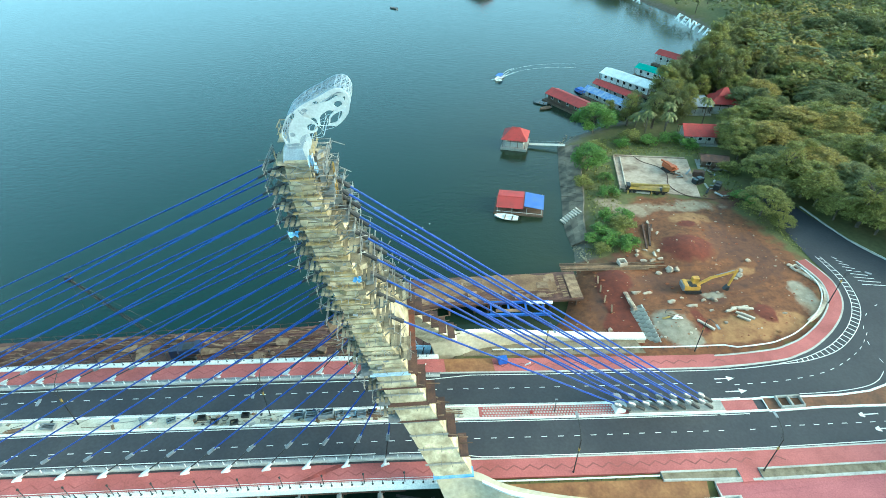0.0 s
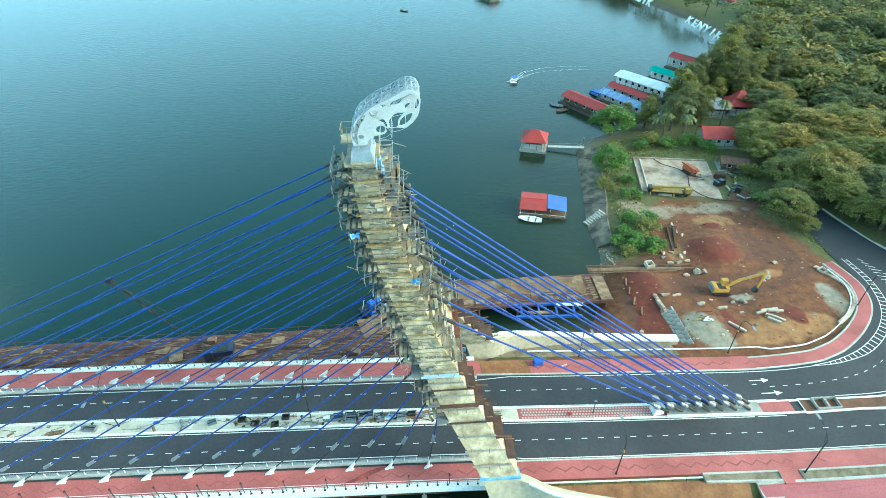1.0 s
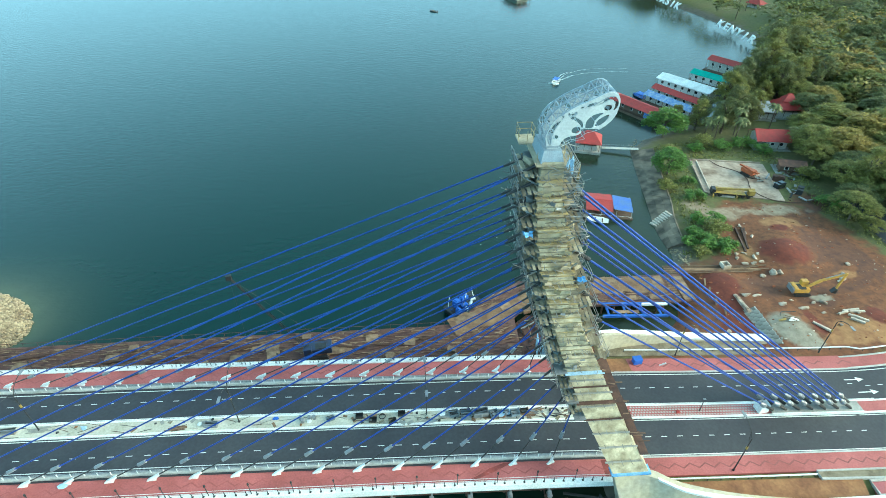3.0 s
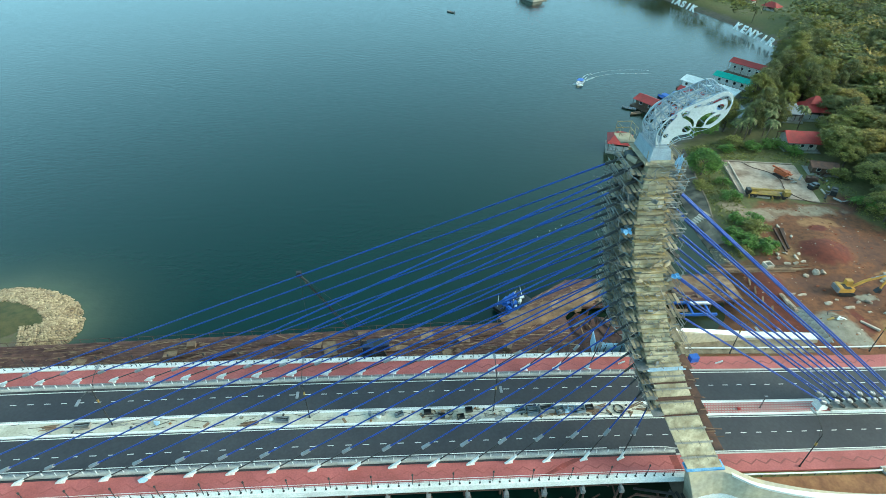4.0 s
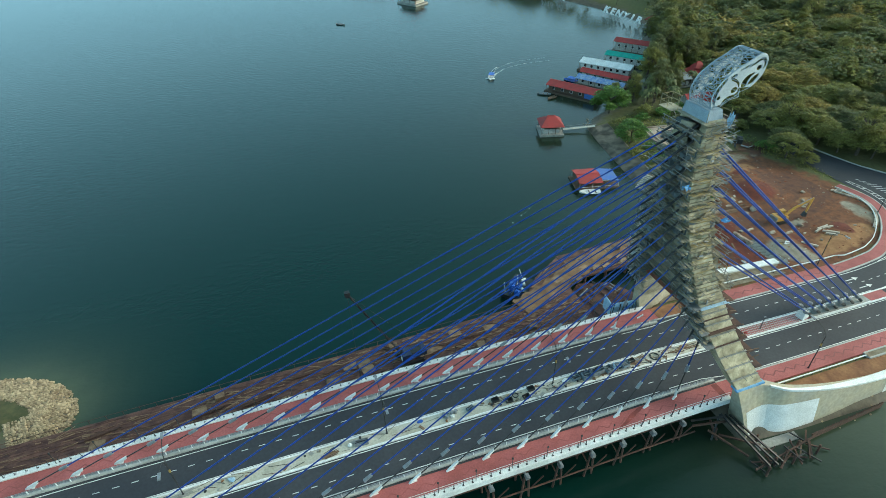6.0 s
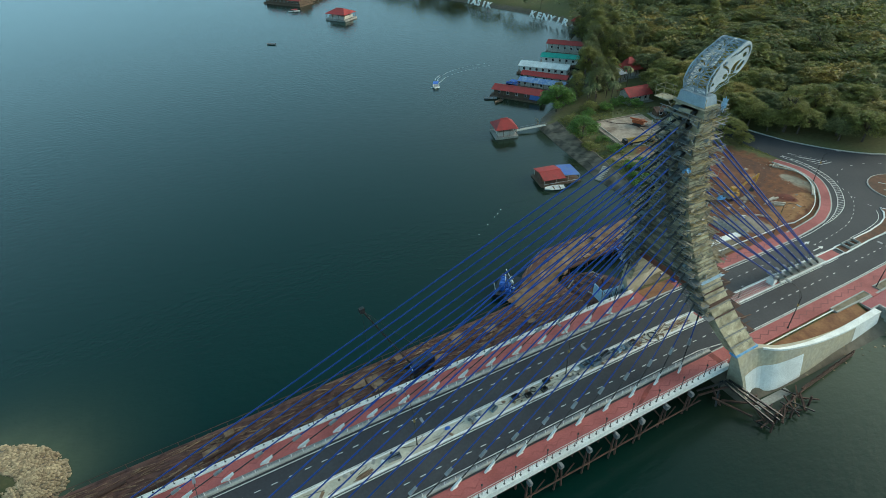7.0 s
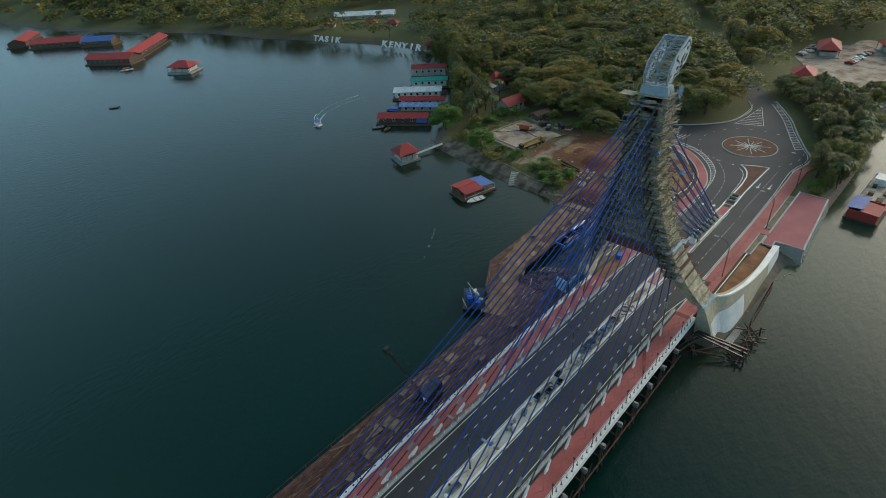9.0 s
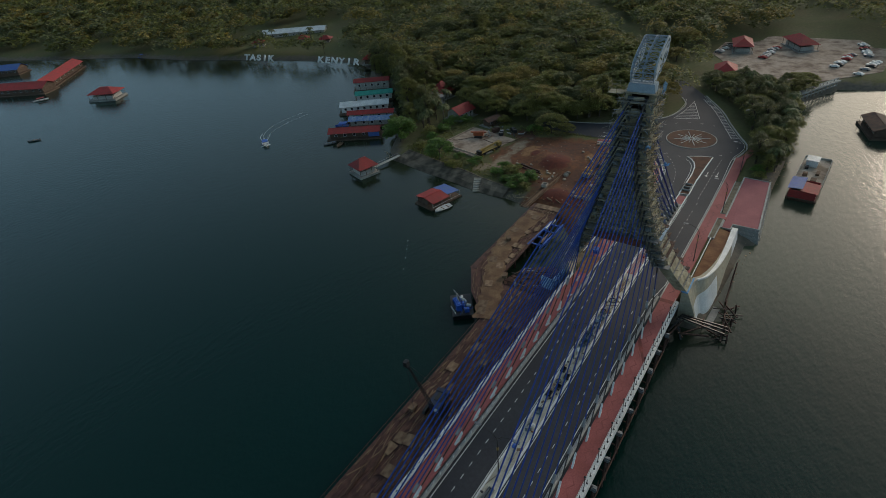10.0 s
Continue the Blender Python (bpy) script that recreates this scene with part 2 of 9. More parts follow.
# ---- mesh helpers ----
class Geo:
    """Collects faces into one mesh."""

    def __init__(self):
        self.v, self.f = [], []

    def add(self, verts, faces):
        k = len(self.v)
        self.v += [tuple(p) for p in verts]
        self.f += [tuple(i + k for i in q) for q in faces]
        return self

    def box(self, c, s, rz=0.0, ry=0.0):
        m = pose(*c, 0, ry, rz)
        x, y, z = s[0] / 2, s[1] / 2, s[2] / 2
        pts = [m @ Vector((a * x, b * y, d * z)) for d in (-1, 1) for a, b in ((-1, -1), (1, -1), (1, 1), (-1, 1))]
        return self.add(pts, [(3, 2, 1, 0), (4, 5, 6, 7), (0, 1, 5, 4), (1, 2, 6, 5), (2, 3, 7, 6), (3, 0, 4, 7)])

    def sides(self, p, q):
        d = (Vector(q) - Vector(p)).normalized()
        side = d.cross(Vector((0, 0, 1)))
        side = side.normalized() if side.length > 1e-4 else Vector((1, 0, 0))
        return side, side.cross(d)

    def beam(self, p, q, w, h):
        a, b = self.sides(p, q)
        pts = [Vector(e) + a * (i * w / 2) + b * (j * h / 2) for e in (p, q) for i, j in ((-1, -1), (1, -1), (1, 1), (-1, 1))]
        return self.add(pts, [(0, 1, 2, 3), (7, 6, 5, 4), (1, 0, 4, 5), (2, 1, 5, 6), (3, 2, 6, 7), (0, 3, 7, 4)])

    def tube(self, p, q, r, r2=None, n=6):
        r2 = r if r2 is None else r2
        a, b = self.sides(p, q)
        ring = [(math.cos(2 * math.pi * i / n), math.sin(2 * math.pi * i / n)) for i in range(n)]
        pts = [Vector(e) + a * (c * rr) + b * (s * rr) for e, rr in ((p, r), (q, r2)) for c, s in ring]
        faces = [(i, (i + 1) % n, n + (i + 1) % n, n + i) for i in range(n)]
        return self.add(pts, faces + [tuple(range(n))[::-1], tuple(range(n, 2 * n))])

    def path(self, pts, r, n=6):
        """One bent pipe through the points."""
        rings, k = [], len(pts)
        for i, p in enumerate(pts):
            a, b = self.sides(pts[max(i - 1, 0)], pts[min(i + 1, k - 1)])
            rings += [Vector(p) + a * (r * math.cos(2 * math.pi * j / n)) + b * (r * math.sin(2 * math.pi * j / n)) for j in range(n)]
        faces = [(i * n + j, i * n + (j + 1) % n, (i + 1) * n + (j + 1) % n, (i + 1) * n + j) for i in range(k - 1) for j in range(n)]
        return self.add(rings, faces + [tuple(range(n))[::-1], tuple((k - 1) * n + j for j in range(n))])

    def prism(self, poly, z0, z1):
        """A flat-topped block over a ground outline; z0 and z1 are numbers or functions of x."""
        f0 = z0 if callable(z0) else (lambda x: z0)
        f1 = z1 if callable(z1) else (lambda x: z1)
        n = len(poly)
        pts = [(x, y, f0(x)) for x, y in poly] + [(x, y, f1(x)) for x, y in poly]
        area = sum(poly[i][0] * poly[(i + 1) % n][1] - poly[(i + 1) % n][0] * poly[i][1] for i in range(n))
        lower, upper = tuple(range(n)), tuple(range(n, 2 * n))
        if area > 0:
            lower = lower[::-1]
            sides = [(i, (i + 1) % n, n + (i + 1) % n, n + i) for i in range(n)]
        else:
            upper = upper[::-1]
            sides = [((i + 1) % n, i, n + i, n + (i + 1) % n) for i in range(n)]
        return self.add(pts, [lower, upper] + sides)

    def strip(self, xs, y0, y1, low, high):
        """A long block along x whose foot and top follow functions of x; y0 and y1 numbers or functions."""
        g0 = y0 if callable(y0) else (lambda x: y0)
        g1 = y1 if callable(y1) else (lambda x: y1)
        pts = []
        for x in xs:
            pts += [(x, g0(x), low(x)), (x, g1(x), low(x)), (x, g1(x), high(x)), (x, g0(x), high(x))]
        faces = [(0, 3, 2, 1)]
        for i in range(len(xs) - 1):
            a, b = 4 * i, 4 * i + 4
            faces += [(a, a + 1, b + 1, b), (a + 1, a + 2, b + 2, b + 1), (a + 2, a + 3, b + 3, b + 2), (a + 3, a, b, b + 3)]
        e = 4 * (len(xs) - 1)
        return self.add(pts, faces + [(e, e + 1, e + 2, e + 3)])

    def ribbon(self, line, width, z, thick=0.02, closed=False):
        """A flat band of a given width along a line on the ground; z a number or a function of x and y."""
        fz = z if callable(z) else (lambda x, y: z)
        n, pts = len(line), []
        for i, (x, y) in enumerate(line):
            a = line[(i - 1) % n] if closed or i else line[0]
            b = line[(i + 1) % n] if closed or i < n - 1 else line[-1]
            dx, dy = b[0] - a[0], b[1] - a[1]
            d = math.hypot(dx, dy) or 1
            ox, oy = -dy / d * width / 2, dx / d * width / 2
            h = fz(x, y)
            pts += [(x - ox, y - oy, h), (x + ox, y + oy, h), (x + ox, y + oy, h + thick), (x - ox, y - oy, h + thick)]
        faces = []
        for i in range(n if closed else n - 1):
            a, b = 4 * i, 4 * ((i + 1) % n)
            faces += [(a, b, b + 1, a + 1), (a + 1, b + 1, b + 2, a + 2), (a + 2, b + 2, b + 3, a + 3), (a + 3, b + 3, b, a)]
        if not closed:
            e = 4 * (n - 1)
            faces += [(0, 1, 2, 3), (e + 3, e + 2, e + 1, e)]
        return self.add(pts, faces)

    def blob(self, c, s, seed=0, rough=0.25):
        """An uneven lump of 20 faces."""
        t = (1 + 5 ** 0.5) / 2
        base = [(-1, t, 0), (1, t, 0), (-1, -t, 0), (1, -t, 0), (0, -1, t), (0, 1, t), (0, -1, -t), (0, 1, -t), (t, 0, -1), (t, 0, 1), (-t, 0, -1), (-t, 0, 1)]
        tri = [(0, 11, 5), (0, 5, 1), (0, 1, 7), (0, 7, 10), (0, 10, 11), (1, 5, 9), (5, 11, 4), (11, 10, 2), (10, 7, 6), (7, 1, 8),
               (3, 9, 4), (3, 4, 2), (3, 2, 6), (3, 6, 8), (3, 8, 9), (4, 9, 5), (2, 4, 11), (6, 2, 10), (8, 6, 7), (9, 8, 1)]
        rnd = random.Random(seed)
        pts = []
        for p in base:
            k = (1 + rnd.uniform(-rough, rough)) / 1.9
            pts.append((c[0] + p[0] * k * s[0], c[1] + p[1] * k * s[1], c[2] + p[2] * k * s[2]))
        return self.add(pts, tri)

    def mesh(self, name, material, smooth=False):
        me = bpy.data.meshes.new(name)
        me.from_pydata(self.v, [], self.f)
        me.materials.append(material)
        if smooth:
            me.polygons.foreach_set("use_smooth", [True] * len(me.polygons))
        me.update()
        return me


def part(name, geo, material=None, parent=None, label="", smooth=False):
    """One mesh object under a thing or a part."""
    me = geo if isinstance(geo, bpy.types.Mesh) else geo.mesh(name, material, smooth)
    ob = new(name, me)
    if parent:
        ob.parent = parent
    if label:
        ob["label"] = label
    return ob


def thing(name, label, category, group="", at=None):
    ob = new(name)
    ob.empty_display_size = 0.3
    if at is not None:
        ob.matrix_basis = at
    return tagged(ob, label, category, group)


def structure(name, geo, material, label, category="structure", smooth=False):
    return tagged(part(name, geo, material, None, "", smooth), label, category, "", "structure")


# ---- levels: water at 0, the deck falls from the span to the shore ----
AXIS = 58.6
DECK_X = [-220, -110, -65, -32, -20, -7, 25, 56, 80, 110, 400]
DECK_Z = [12.2, 11.2, 10.0, 8.6, 8.1, 7.5, 5.25, 3.4, 2.75, 2.6, 2.6]


def zd(x):
    return float(np.interp(x, DECK_X, DECK_Z))


def lift(h):
    return lambda x: zd(x) + h


def steps(a, b, d):
    n = max(1, round((b - a) / d))
    return [a + (b - a) * i / n for i in range(n + 1)]


# ---- water ----
SHORE = [(3, 41), (16, 38.6), (34, 37.6), (46, 37.0), (47, 34.6), (84, 35.2), (90, 35), (103, 34.4), (120, 34), (140, 35), (157, 36), (166, 40.5), (176, 35.5), (199, 23.5), (204, 4), (206, -14),
         (215, -60), (300, -180), (700, -700), (2600, -900), (2600, 2600), (-900, 2600), (-900, 1500), (-250, 1150), (30, 900), (45, 780), (60, 690),
         (95, 590), (125, 505), (134, 442), (149, 391), (160, 350), (166, 318), (166, 292), (158, 274), (142, 262), (137, 247), (124, 224), (105, 205),
         (90, 196), (74, 187), (60, 180), (51.5, 172), (48.6, 157), (46.9, 148), (44.6, 136), (42.4, 124), (42.0, 113), (40, 103), (36.5, 95), (33, 87), (25, 80), (12, 78), (3, 78)]
ISLAND = [(-117, 94), (-120.6, 101), (-128, 106.5), (-137, 109), (-147, 108), (-185, 120), (-300, 130), (-300, 30), (-160, 40), (-140, 78), (-128, 86), (-120, 88.5)]


def inside_distance(px, py, poly):
    """Signed distance to an outline, positive inside, for arrays of points."""
    p = np.array(poly, float)
    best, odd = np.full(px.shape, 1e9), np.zeros(px.shape, bool)
    for (ax, ay), (bx, by) in zip(p, np.roll(p, -1, 0)):
        ex, ey = bx - ax, by - ay
        t = np.clip(((px - ax) * ex + (py - ay) * ey) / (ex * ex + ey * ey), 0, 1)
        best = np.minimum(best, np.hypot(px - ax - t * ex, py - ay - t * ey))
        hit = ((ay > py) != (by > py)) & (px < ex * (py - ay) / (ey if ey else 1e-9) + ax)
        odd ^= hit
    return np.where(odd, best, -best)


def land_distance(px, py):
    return np.maximum(inside_distance(px, py, SHORE), inside_distance(px, py, ISLAND))


def axis_steps(spans):
    out = []
    for a, b, d in spans:
        out += list(np.arange(a, b, d))
    return np.array(out + [spans[-1][1]], float)


def sheet(name, xs, ys, heights, material, smooth=True):
    gx, gy = np.meshgrid(xs, ys)
    gz = heights(gx, gy)
    nx, ny = len(xs), len(ys)
    verts = np.stack([gx.ravel(), gy.ravel(), gz.ravel()], 1)
    i = (np.arange(ny - 1)[:, None] * nx + np.arange(nx - 1)[None]).ravel()
    faces = np.stack([i, i + 1, i + nx + 1, i + nx], 1)
    me = bpy.data.meshes.new(name)
    me.from_pydata(verts.tolist(), [], faces.tolist())
    me.materials.append(material)
    if smooth:
        me.polygons.foreach_set("use_smooth", [True] * len(me.polygons))
    return me, gx, gy, gz


def attribute(me, name, values):
    a = me.attributes.new(name, "FLOAT", "POINT")
    a.data.foreach_set("value", np.asarray(values, np.float32).ravel())


def water_material():
    m = bpy.data.materials.new("lake_water")
    m.use_nodes = True
    n, l = m.node_tree.nodes, m.node_tree.links
    b = n["Principled BSDF"]
    b.inputs["Roughness"].default_value, b.inputs["IOR"].default_value = 0.14, 1.33
    co = n.new("ShaderNodeTexCoord")
    big = n.new("ShaderNodeTexNoise")
    big.inputs["Scale"].default_value, big.inputs["Detail"].default_value = 0.012, 4
    l.new(co.outputs["Object"], big.inputs["Vector"])
    deep = n.new("ShaderNodeMix")
    deep.data_type = "RGBA"
    deep.inputs[6].default_value, deep.inputs[7].default_value = (0.001, 0.018, 0.0155, 1), (0.001, 0.025, 0.0215, 1)
    l.new(big.outputs["Fac"], deep.inputs[0])
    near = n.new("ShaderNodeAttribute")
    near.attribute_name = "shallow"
    silt_glare = n.new("ShaderNodeMix")
    silt_glare.data_type = "RGBA"
    silt_glare.inputs[7].default_value = (0.085, 0.1, 0.058, 1)
    l.new(near.outputs["Fac"], silt_glare.inputs[0])
    l.new(deep.outputs[2], silt_glare.inputs[6])
    olive_tint = n.new("ShaderNodeAttribute")
    olive_tint.attribute_name = "olive_tint"
    olive = n.new("ShaderNodeMix")
    olive.data_type = "RGBA"
    olive.inputs[7].default_value = (0.02, 0.025, 0.011, 1)
    l.new(olive_tint.outputs["Fac"], olive.inputs[0])
    l.new(silt_glare.outputs[2], olive.inputs[6])
    l.new(olive.outputs[2], b.inputs["Base Color"])
    last = None
    for s, d, stretch in ((0.35, 0.12, 1.7), (1.3, 0.06, 1.4)):
        mp = n.new("ShaderNodeMapping")
        mp.inputs["Rotation"].default_value = (0, 0, radians(35))
        mp.inputs["Scale"].default_value = (1, stretch, 1)
        l.new(co.outputs["Object"], mp.inputs["Vector"])
        rip = n.new("ShaderNodeTexNoise")
        rip.inputs["Scale"].default_value, rip.inputs["Detail"].default_value = s, 3
        l.new(mp.outputs[0], rip.inputs["Vector"])
        bp = n.new("ShaderNodeBump")
        bp.inputs["Strength"].default_value, bp.inputs["Distance"].default_value = 0.55, d
        l.new(rip.outputs["Fac"], bp.inputs["Height"])
        if last:
            l.new(last.outputs[0], bp.inputs["Normal"])
        last = bp
    l.new(last.outputs[0], b.inputs["Normal"])
    return m


WX = axis_steps([(-2500, -300, 200), (-300, 260, 4), (260, 2700, 200)])
WY = axis_steps([(-1000, -100, 100), (-100, 460, 4), (460, 2700, 160)])
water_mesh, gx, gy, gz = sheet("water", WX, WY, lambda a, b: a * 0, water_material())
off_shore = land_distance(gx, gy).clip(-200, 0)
inlet = np.clip((gx - 0) / 30.0, 0, 1) * np.clip((50 - gy) / 8.0, 0, 1)   # inlet south of the road: silt tint, with pale sky glare put into it
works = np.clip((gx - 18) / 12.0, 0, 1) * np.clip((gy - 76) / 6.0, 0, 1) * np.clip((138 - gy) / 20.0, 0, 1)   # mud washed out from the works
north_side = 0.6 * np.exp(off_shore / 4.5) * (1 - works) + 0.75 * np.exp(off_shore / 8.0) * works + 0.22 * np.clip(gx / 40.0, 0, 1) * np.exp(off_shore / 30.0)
# olive tint, strongest by the shore and fading out over the lake
attribute(water_mesh, "olive_tint", 0.75 * np.exp(off_shore / 85.0) * np.clip((gx + 60) / 90.0, 0, 1) * (1 - inlet))
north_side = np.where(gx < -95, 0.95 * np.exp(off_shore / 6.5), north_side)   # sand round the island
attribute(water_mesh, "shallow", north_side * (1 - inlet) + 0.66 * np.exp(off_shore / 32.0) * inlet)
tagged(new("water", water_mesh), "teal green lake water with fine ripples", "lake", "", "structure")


# ---- ground ----
SITE = [(41, 106), (30, 92), (24, 84), (18, 71.5), (46, 70), (64, 70), (80, 72.5), (92, 81), (97, 94), (95, 108), (92, 122), (86, 130), (66, 133), (60, 128), (57, 112), (50, 104)]


CAR_PARK = [(178, 54), (190, 41), (206, 24), (222, 8), (262, 2), (284, 20), (282, 60), (264, 84), (236, 86), (198, 64)]


def hills(px, py):
    d = np.maximum(land_distance(px, py), -6.0)
    h = np.where(d > 0, 2.5 * (1 - np.exp(-d / 4.0)), d * 0.55)
    far = np.clip((np.hypot(px - 60, py - 90) - 120) / 400, 0, 1)
    h = h + np.where(d > 0, far * np.clip(d / 60, 0, 1) * (10 + 9 * np.sin(px / 140 + 1.0) * np.cos(py / 170)), 0)
    for cx, cy, r, k in ((69.5, 106.5, 6.5, 2.3), (75, 116, 7, 1.2), (48, 96, 5, 1.1), (56, 80.5, 6, 1.0), (72, 79, 6, 0.5), (77.5, 82.5, 3, 0.6), (84, 100, 8, 0.4)):
        h = h + k * np.exp(-(((px - cx) ** 2 + (py - cy) ** 2) / r ** 2)) * (d > 0)
    level = np.clip(1 + inside_distance(px, py, CAR_PARK) / 14.0, 0, 1) * (d > 0)   # levelled for the car park
    h = h * (1 - level) + 2.85 * level
    # the approach embankment under road and walkways
    bank = np.interp(px, DECK_X, DECK_Z) - 0.35
    side = np.clip(1 - np.maximum(np.abs(py - AXIS) - 14.0, 0) / 5.0, 0, 1) * np.clip((px - 4.0) / 2.0, 0, 1) * (px < 88)
    return np.where(d > -1, h * (1 - side) + bank * side, h)


def ground_material():
    m = mat("ground", (0.095, 0.105, 0.03), 0.95, second=(0.115, 0.105, 0.04), scale=0.06, fine=0.8, bump=0.15, bump_scale=0.7)
    n, l = m.node_tree.nodes, m.node_tree.links
    b = n["Principled BSDF"]
    last = b.inputs["Base Color"].links[0].from_socket
    co = n.new("ShaderNodeTexCoord")
    edge = n.new("ShaderNodeTexNoise")
    edge.inputs["Scale"].default_value, edge.inputs["Detail"].default_value = 0.3, 10
    l.new(co.outputs["Object"], edge.inputs["Vector"])
    for name, c1, c2 in (("bank", (0.17, 0.14, 0.105), (0.1, 0.085, 0.065)), ("soil", (0.2, 0.074, 0.028), (0.092, 0.033, 0.015)), ("sand", (0.34, 0.172, 0.07), (0.22, 0.098, 0.04)), ("wet", (0.07, 0.03, 0.02), (0.135, 0.052, 0.026)), ("red", (0.085, 0.017, 0.01), (0.15, 0.03, 0.014)), ("pale", (0.33, 0.25, 0.17), (0.22, 0.155, 0.1)), ("gravel", (0.3, 0.26, 0.2), (0.18, 0.155, 0.115)), ("scrub", (0.1, 0.085, 0.032), (0.05, 0.055, 0.02))):
        at = n.new("ShaderNodeAttribute")
        at.attribute_name = name
        add = n.new("ShaderNodeMath")
        add.operation = "ADD"
        l.new(at.outputs["Fac"], add.inputs[0])
        l.new(edge.outputs["Fac"], add.inputs[1])
        cut = n.new("ShaderNodeMapRange")
        cut.inputs["From Min"].default_value, cut.inputs["From Max"].default_value = 0.9, 1.2
        l.new(add.outputs[0], cut.inputs["Value"])
        tone = n.new("ShaderNodeTexNoise")
        tone.inputs["Scale"].default_value, tone.inputs["Detail"].default_value = 0.55, 12
        tone.inputs["Roughness"].default_value = 0.68
        l.new(co.outputs["Object"], tone.inputs["Vector"])
        col = n.new("ShaderNodeMix")
        col.data_type = "RGBA"
        col.inputs[6].default_value, col.inputs[7].default_value = (*c1, 1), (*c2, 1)
        spread = n.new("ShaderNodeMapRange")
        spread.inputs["From Min"].default_value, spread.inputs["From Max"].default_value = 0.35, 0.65
        l.new(tone.outputs["Fac"], spread.inputs["Value"])
        l.new(spread.outputs[0], col.inputs[0])
        over = n.new("ShaderNodeMix")
        over.data_type = "RGBA"
        l.new(cut.outputs[0], over.inputs[0])
        l.new(last, over.inputs[6])
        l.new(col.outputs[2], over.inputs[7])
        last = over.outputs[2]
    l.new(last, b.inputs["Base Color"])
    return m


GX = axis_steps([(-320, -160, 8), (-160, -110, 2), (-110, 0, 10), (0, 130, 1.25), (130, 260, 4), (260, 700, 20), (700, 2500, 120)])
GY = axis_steps([(-900, -100, 80), (-100, 20, 8), (20, 200, 1.25), (200, 460, 4), (460, 900, 15), (900, 2500, 110)])
ground_mesh, gx, gy, gz = sheet("ground", GX, GY, hills, ground_material())
shore_d = land_distance(gx, gy)
attribute(ground_mesh, "bank", np.maximum(np.clip(1.15 - np.abs(shore_d) / 9.0, 0, 1) * 0.85, np.where((gx < -100) & (shore_d < 7.5), 0.55, 0.0)))
site_d = inside_distance(gx, gy, SITE)
attribute(ground_mesh, "soil", np.maximum(np.clip(0.55 + site_d / 10.0, 0, 1), np.where(gx < -100, 0.35, 0.0)))
red = sum(np.exp(-(((gx - cx) / rx) ** 2 + ((gy - cy) / ry) ** 2) ** 2) for cx, cy, rx, ry in ((69.5, 106.5, 8.0, 6.0), (47, 96, 5.0, 5.0), (45.5, 88, 3.5, 9.0), (44.5, 81.5, 4.5, 4.0), (77.5, 82.6, 3.0, 3.4), (62, 81, 1.6, 5.0), (74, 117, 3.0, 2.0)))
attribute(ground_mesh, "red", np.clip(red, 0, 1) * 0.95)
wet = sum(np.exp(-(((gx - cx) / rx) ** 2 + ((gy - cy) / ry) ** 2) ** 2) for cx, cy, rx, ry in ((62, 94.5, 12, 5.5), (45, 88, 7, 13), (68, 88, 6, 2.2), (80, 108, 5, 9), (88, 104, 4, 9), (92, 131, 6, 8), (52, 105, 6, 3)))
for track in ([(74, 92), (82, 95), (87, 102), (87.5, 112), (82, 121)], [(77, 91), (84, 93.5), (89.5, 101), (90, 112), (85, 122)], [(62, 100), (72, 100), (80, 104), (82, 112), (77, 121)], [(66, 90), (78, 89), (86, 92), (91.5, 100)], [(66, 92.5), (77, 91.5), (84, 95), (88.5, 104)], [(72, 97), (79, 99), (84, 106), (84, 116), (88, 126)]):
    near_track = np.min([np.hypot(gx - a, gy - b) for i in range(len(track) - 1) for a, b in [(track[i][0] + (track[i + 1][0] - track[i][0]) * k / 8, track[i][1] + (track[i + 1][1] - track[i][1]) * k / 8) for k in range(9)]], 0)
    wet = wet + 0.95 * np.exp(-(near_track / 0.8) ** 2)
attribute(ground_mesh, "wet", np.clip(wet, 0, 1) * 0.75)
pale = sum(np.exp(-(((gx - cx) / rx) ** 2 + ((gy - cy) / ry) ** 2)) for cx, cy, rx, ry in ((62, 126, 5, 4), (78, 127, 12, 4), (90, 84, 4, 7), (56, 131, 4, 4)))
gravel = sum(np.exp(-(((gx - cx) / rx) ** 2 + ((gy - cy) / ry) ** 2) ** 2) for cx, cy, rx, ry in ((55.4, 80.5, 5.2, 6.0), (57, 76, 3.5, 2.6), (90, 88.5, 3.2, 5.0), (69, 89.5, 4, 1.4)))
sand = sum(np.exp(-(((gx - cx) / rx) ** 2 + ((gy - cy) / ry) ** 2) ** 2) for cx, cy, rx, ry in ((72, 78.5, 9, 4.6), (82, 80.5, 5, 3.5), (64, 76, 5, 2), (76, 120, 7, 4), (60, 108, 3, 6), (80, 97, 4, 2)))
attribute(ground_mesh, "sand", np.clip(sand, 0, 1) * 0.8)
attribute(ground_mesh, "gravel", np.clip(gravel, 0, 1) * 0.85)
attribute(ground_mesh, "scrub", np.where((gx < -100) & (shore_d > 5.5), 0.75, 0.0))
attribute(ground_mesh, "pale", np.clip(pale, 0, 1) * 0.8)
tagged(new("ground", ground_mesh), "grassy lake shore with bare orange soil at the works", "ground", "", "structure")

# ---- bridge deck and approach ----
XB = steps(-150, 3, 6)
bridge = thing("bridge_deck", "long concrete bridge deck on steel brackets over the lake", "bridge")
part("deck_slab", Geo().strip(XB, 45.3, 71.9, lift(-1.3), lift(-0.012)), CONCRETE, bridge)
part("girder", Geo().strip(XB, 50.5, 53.0, lift(-2.9), lift(-1.3)), CONCRETE, bridge)
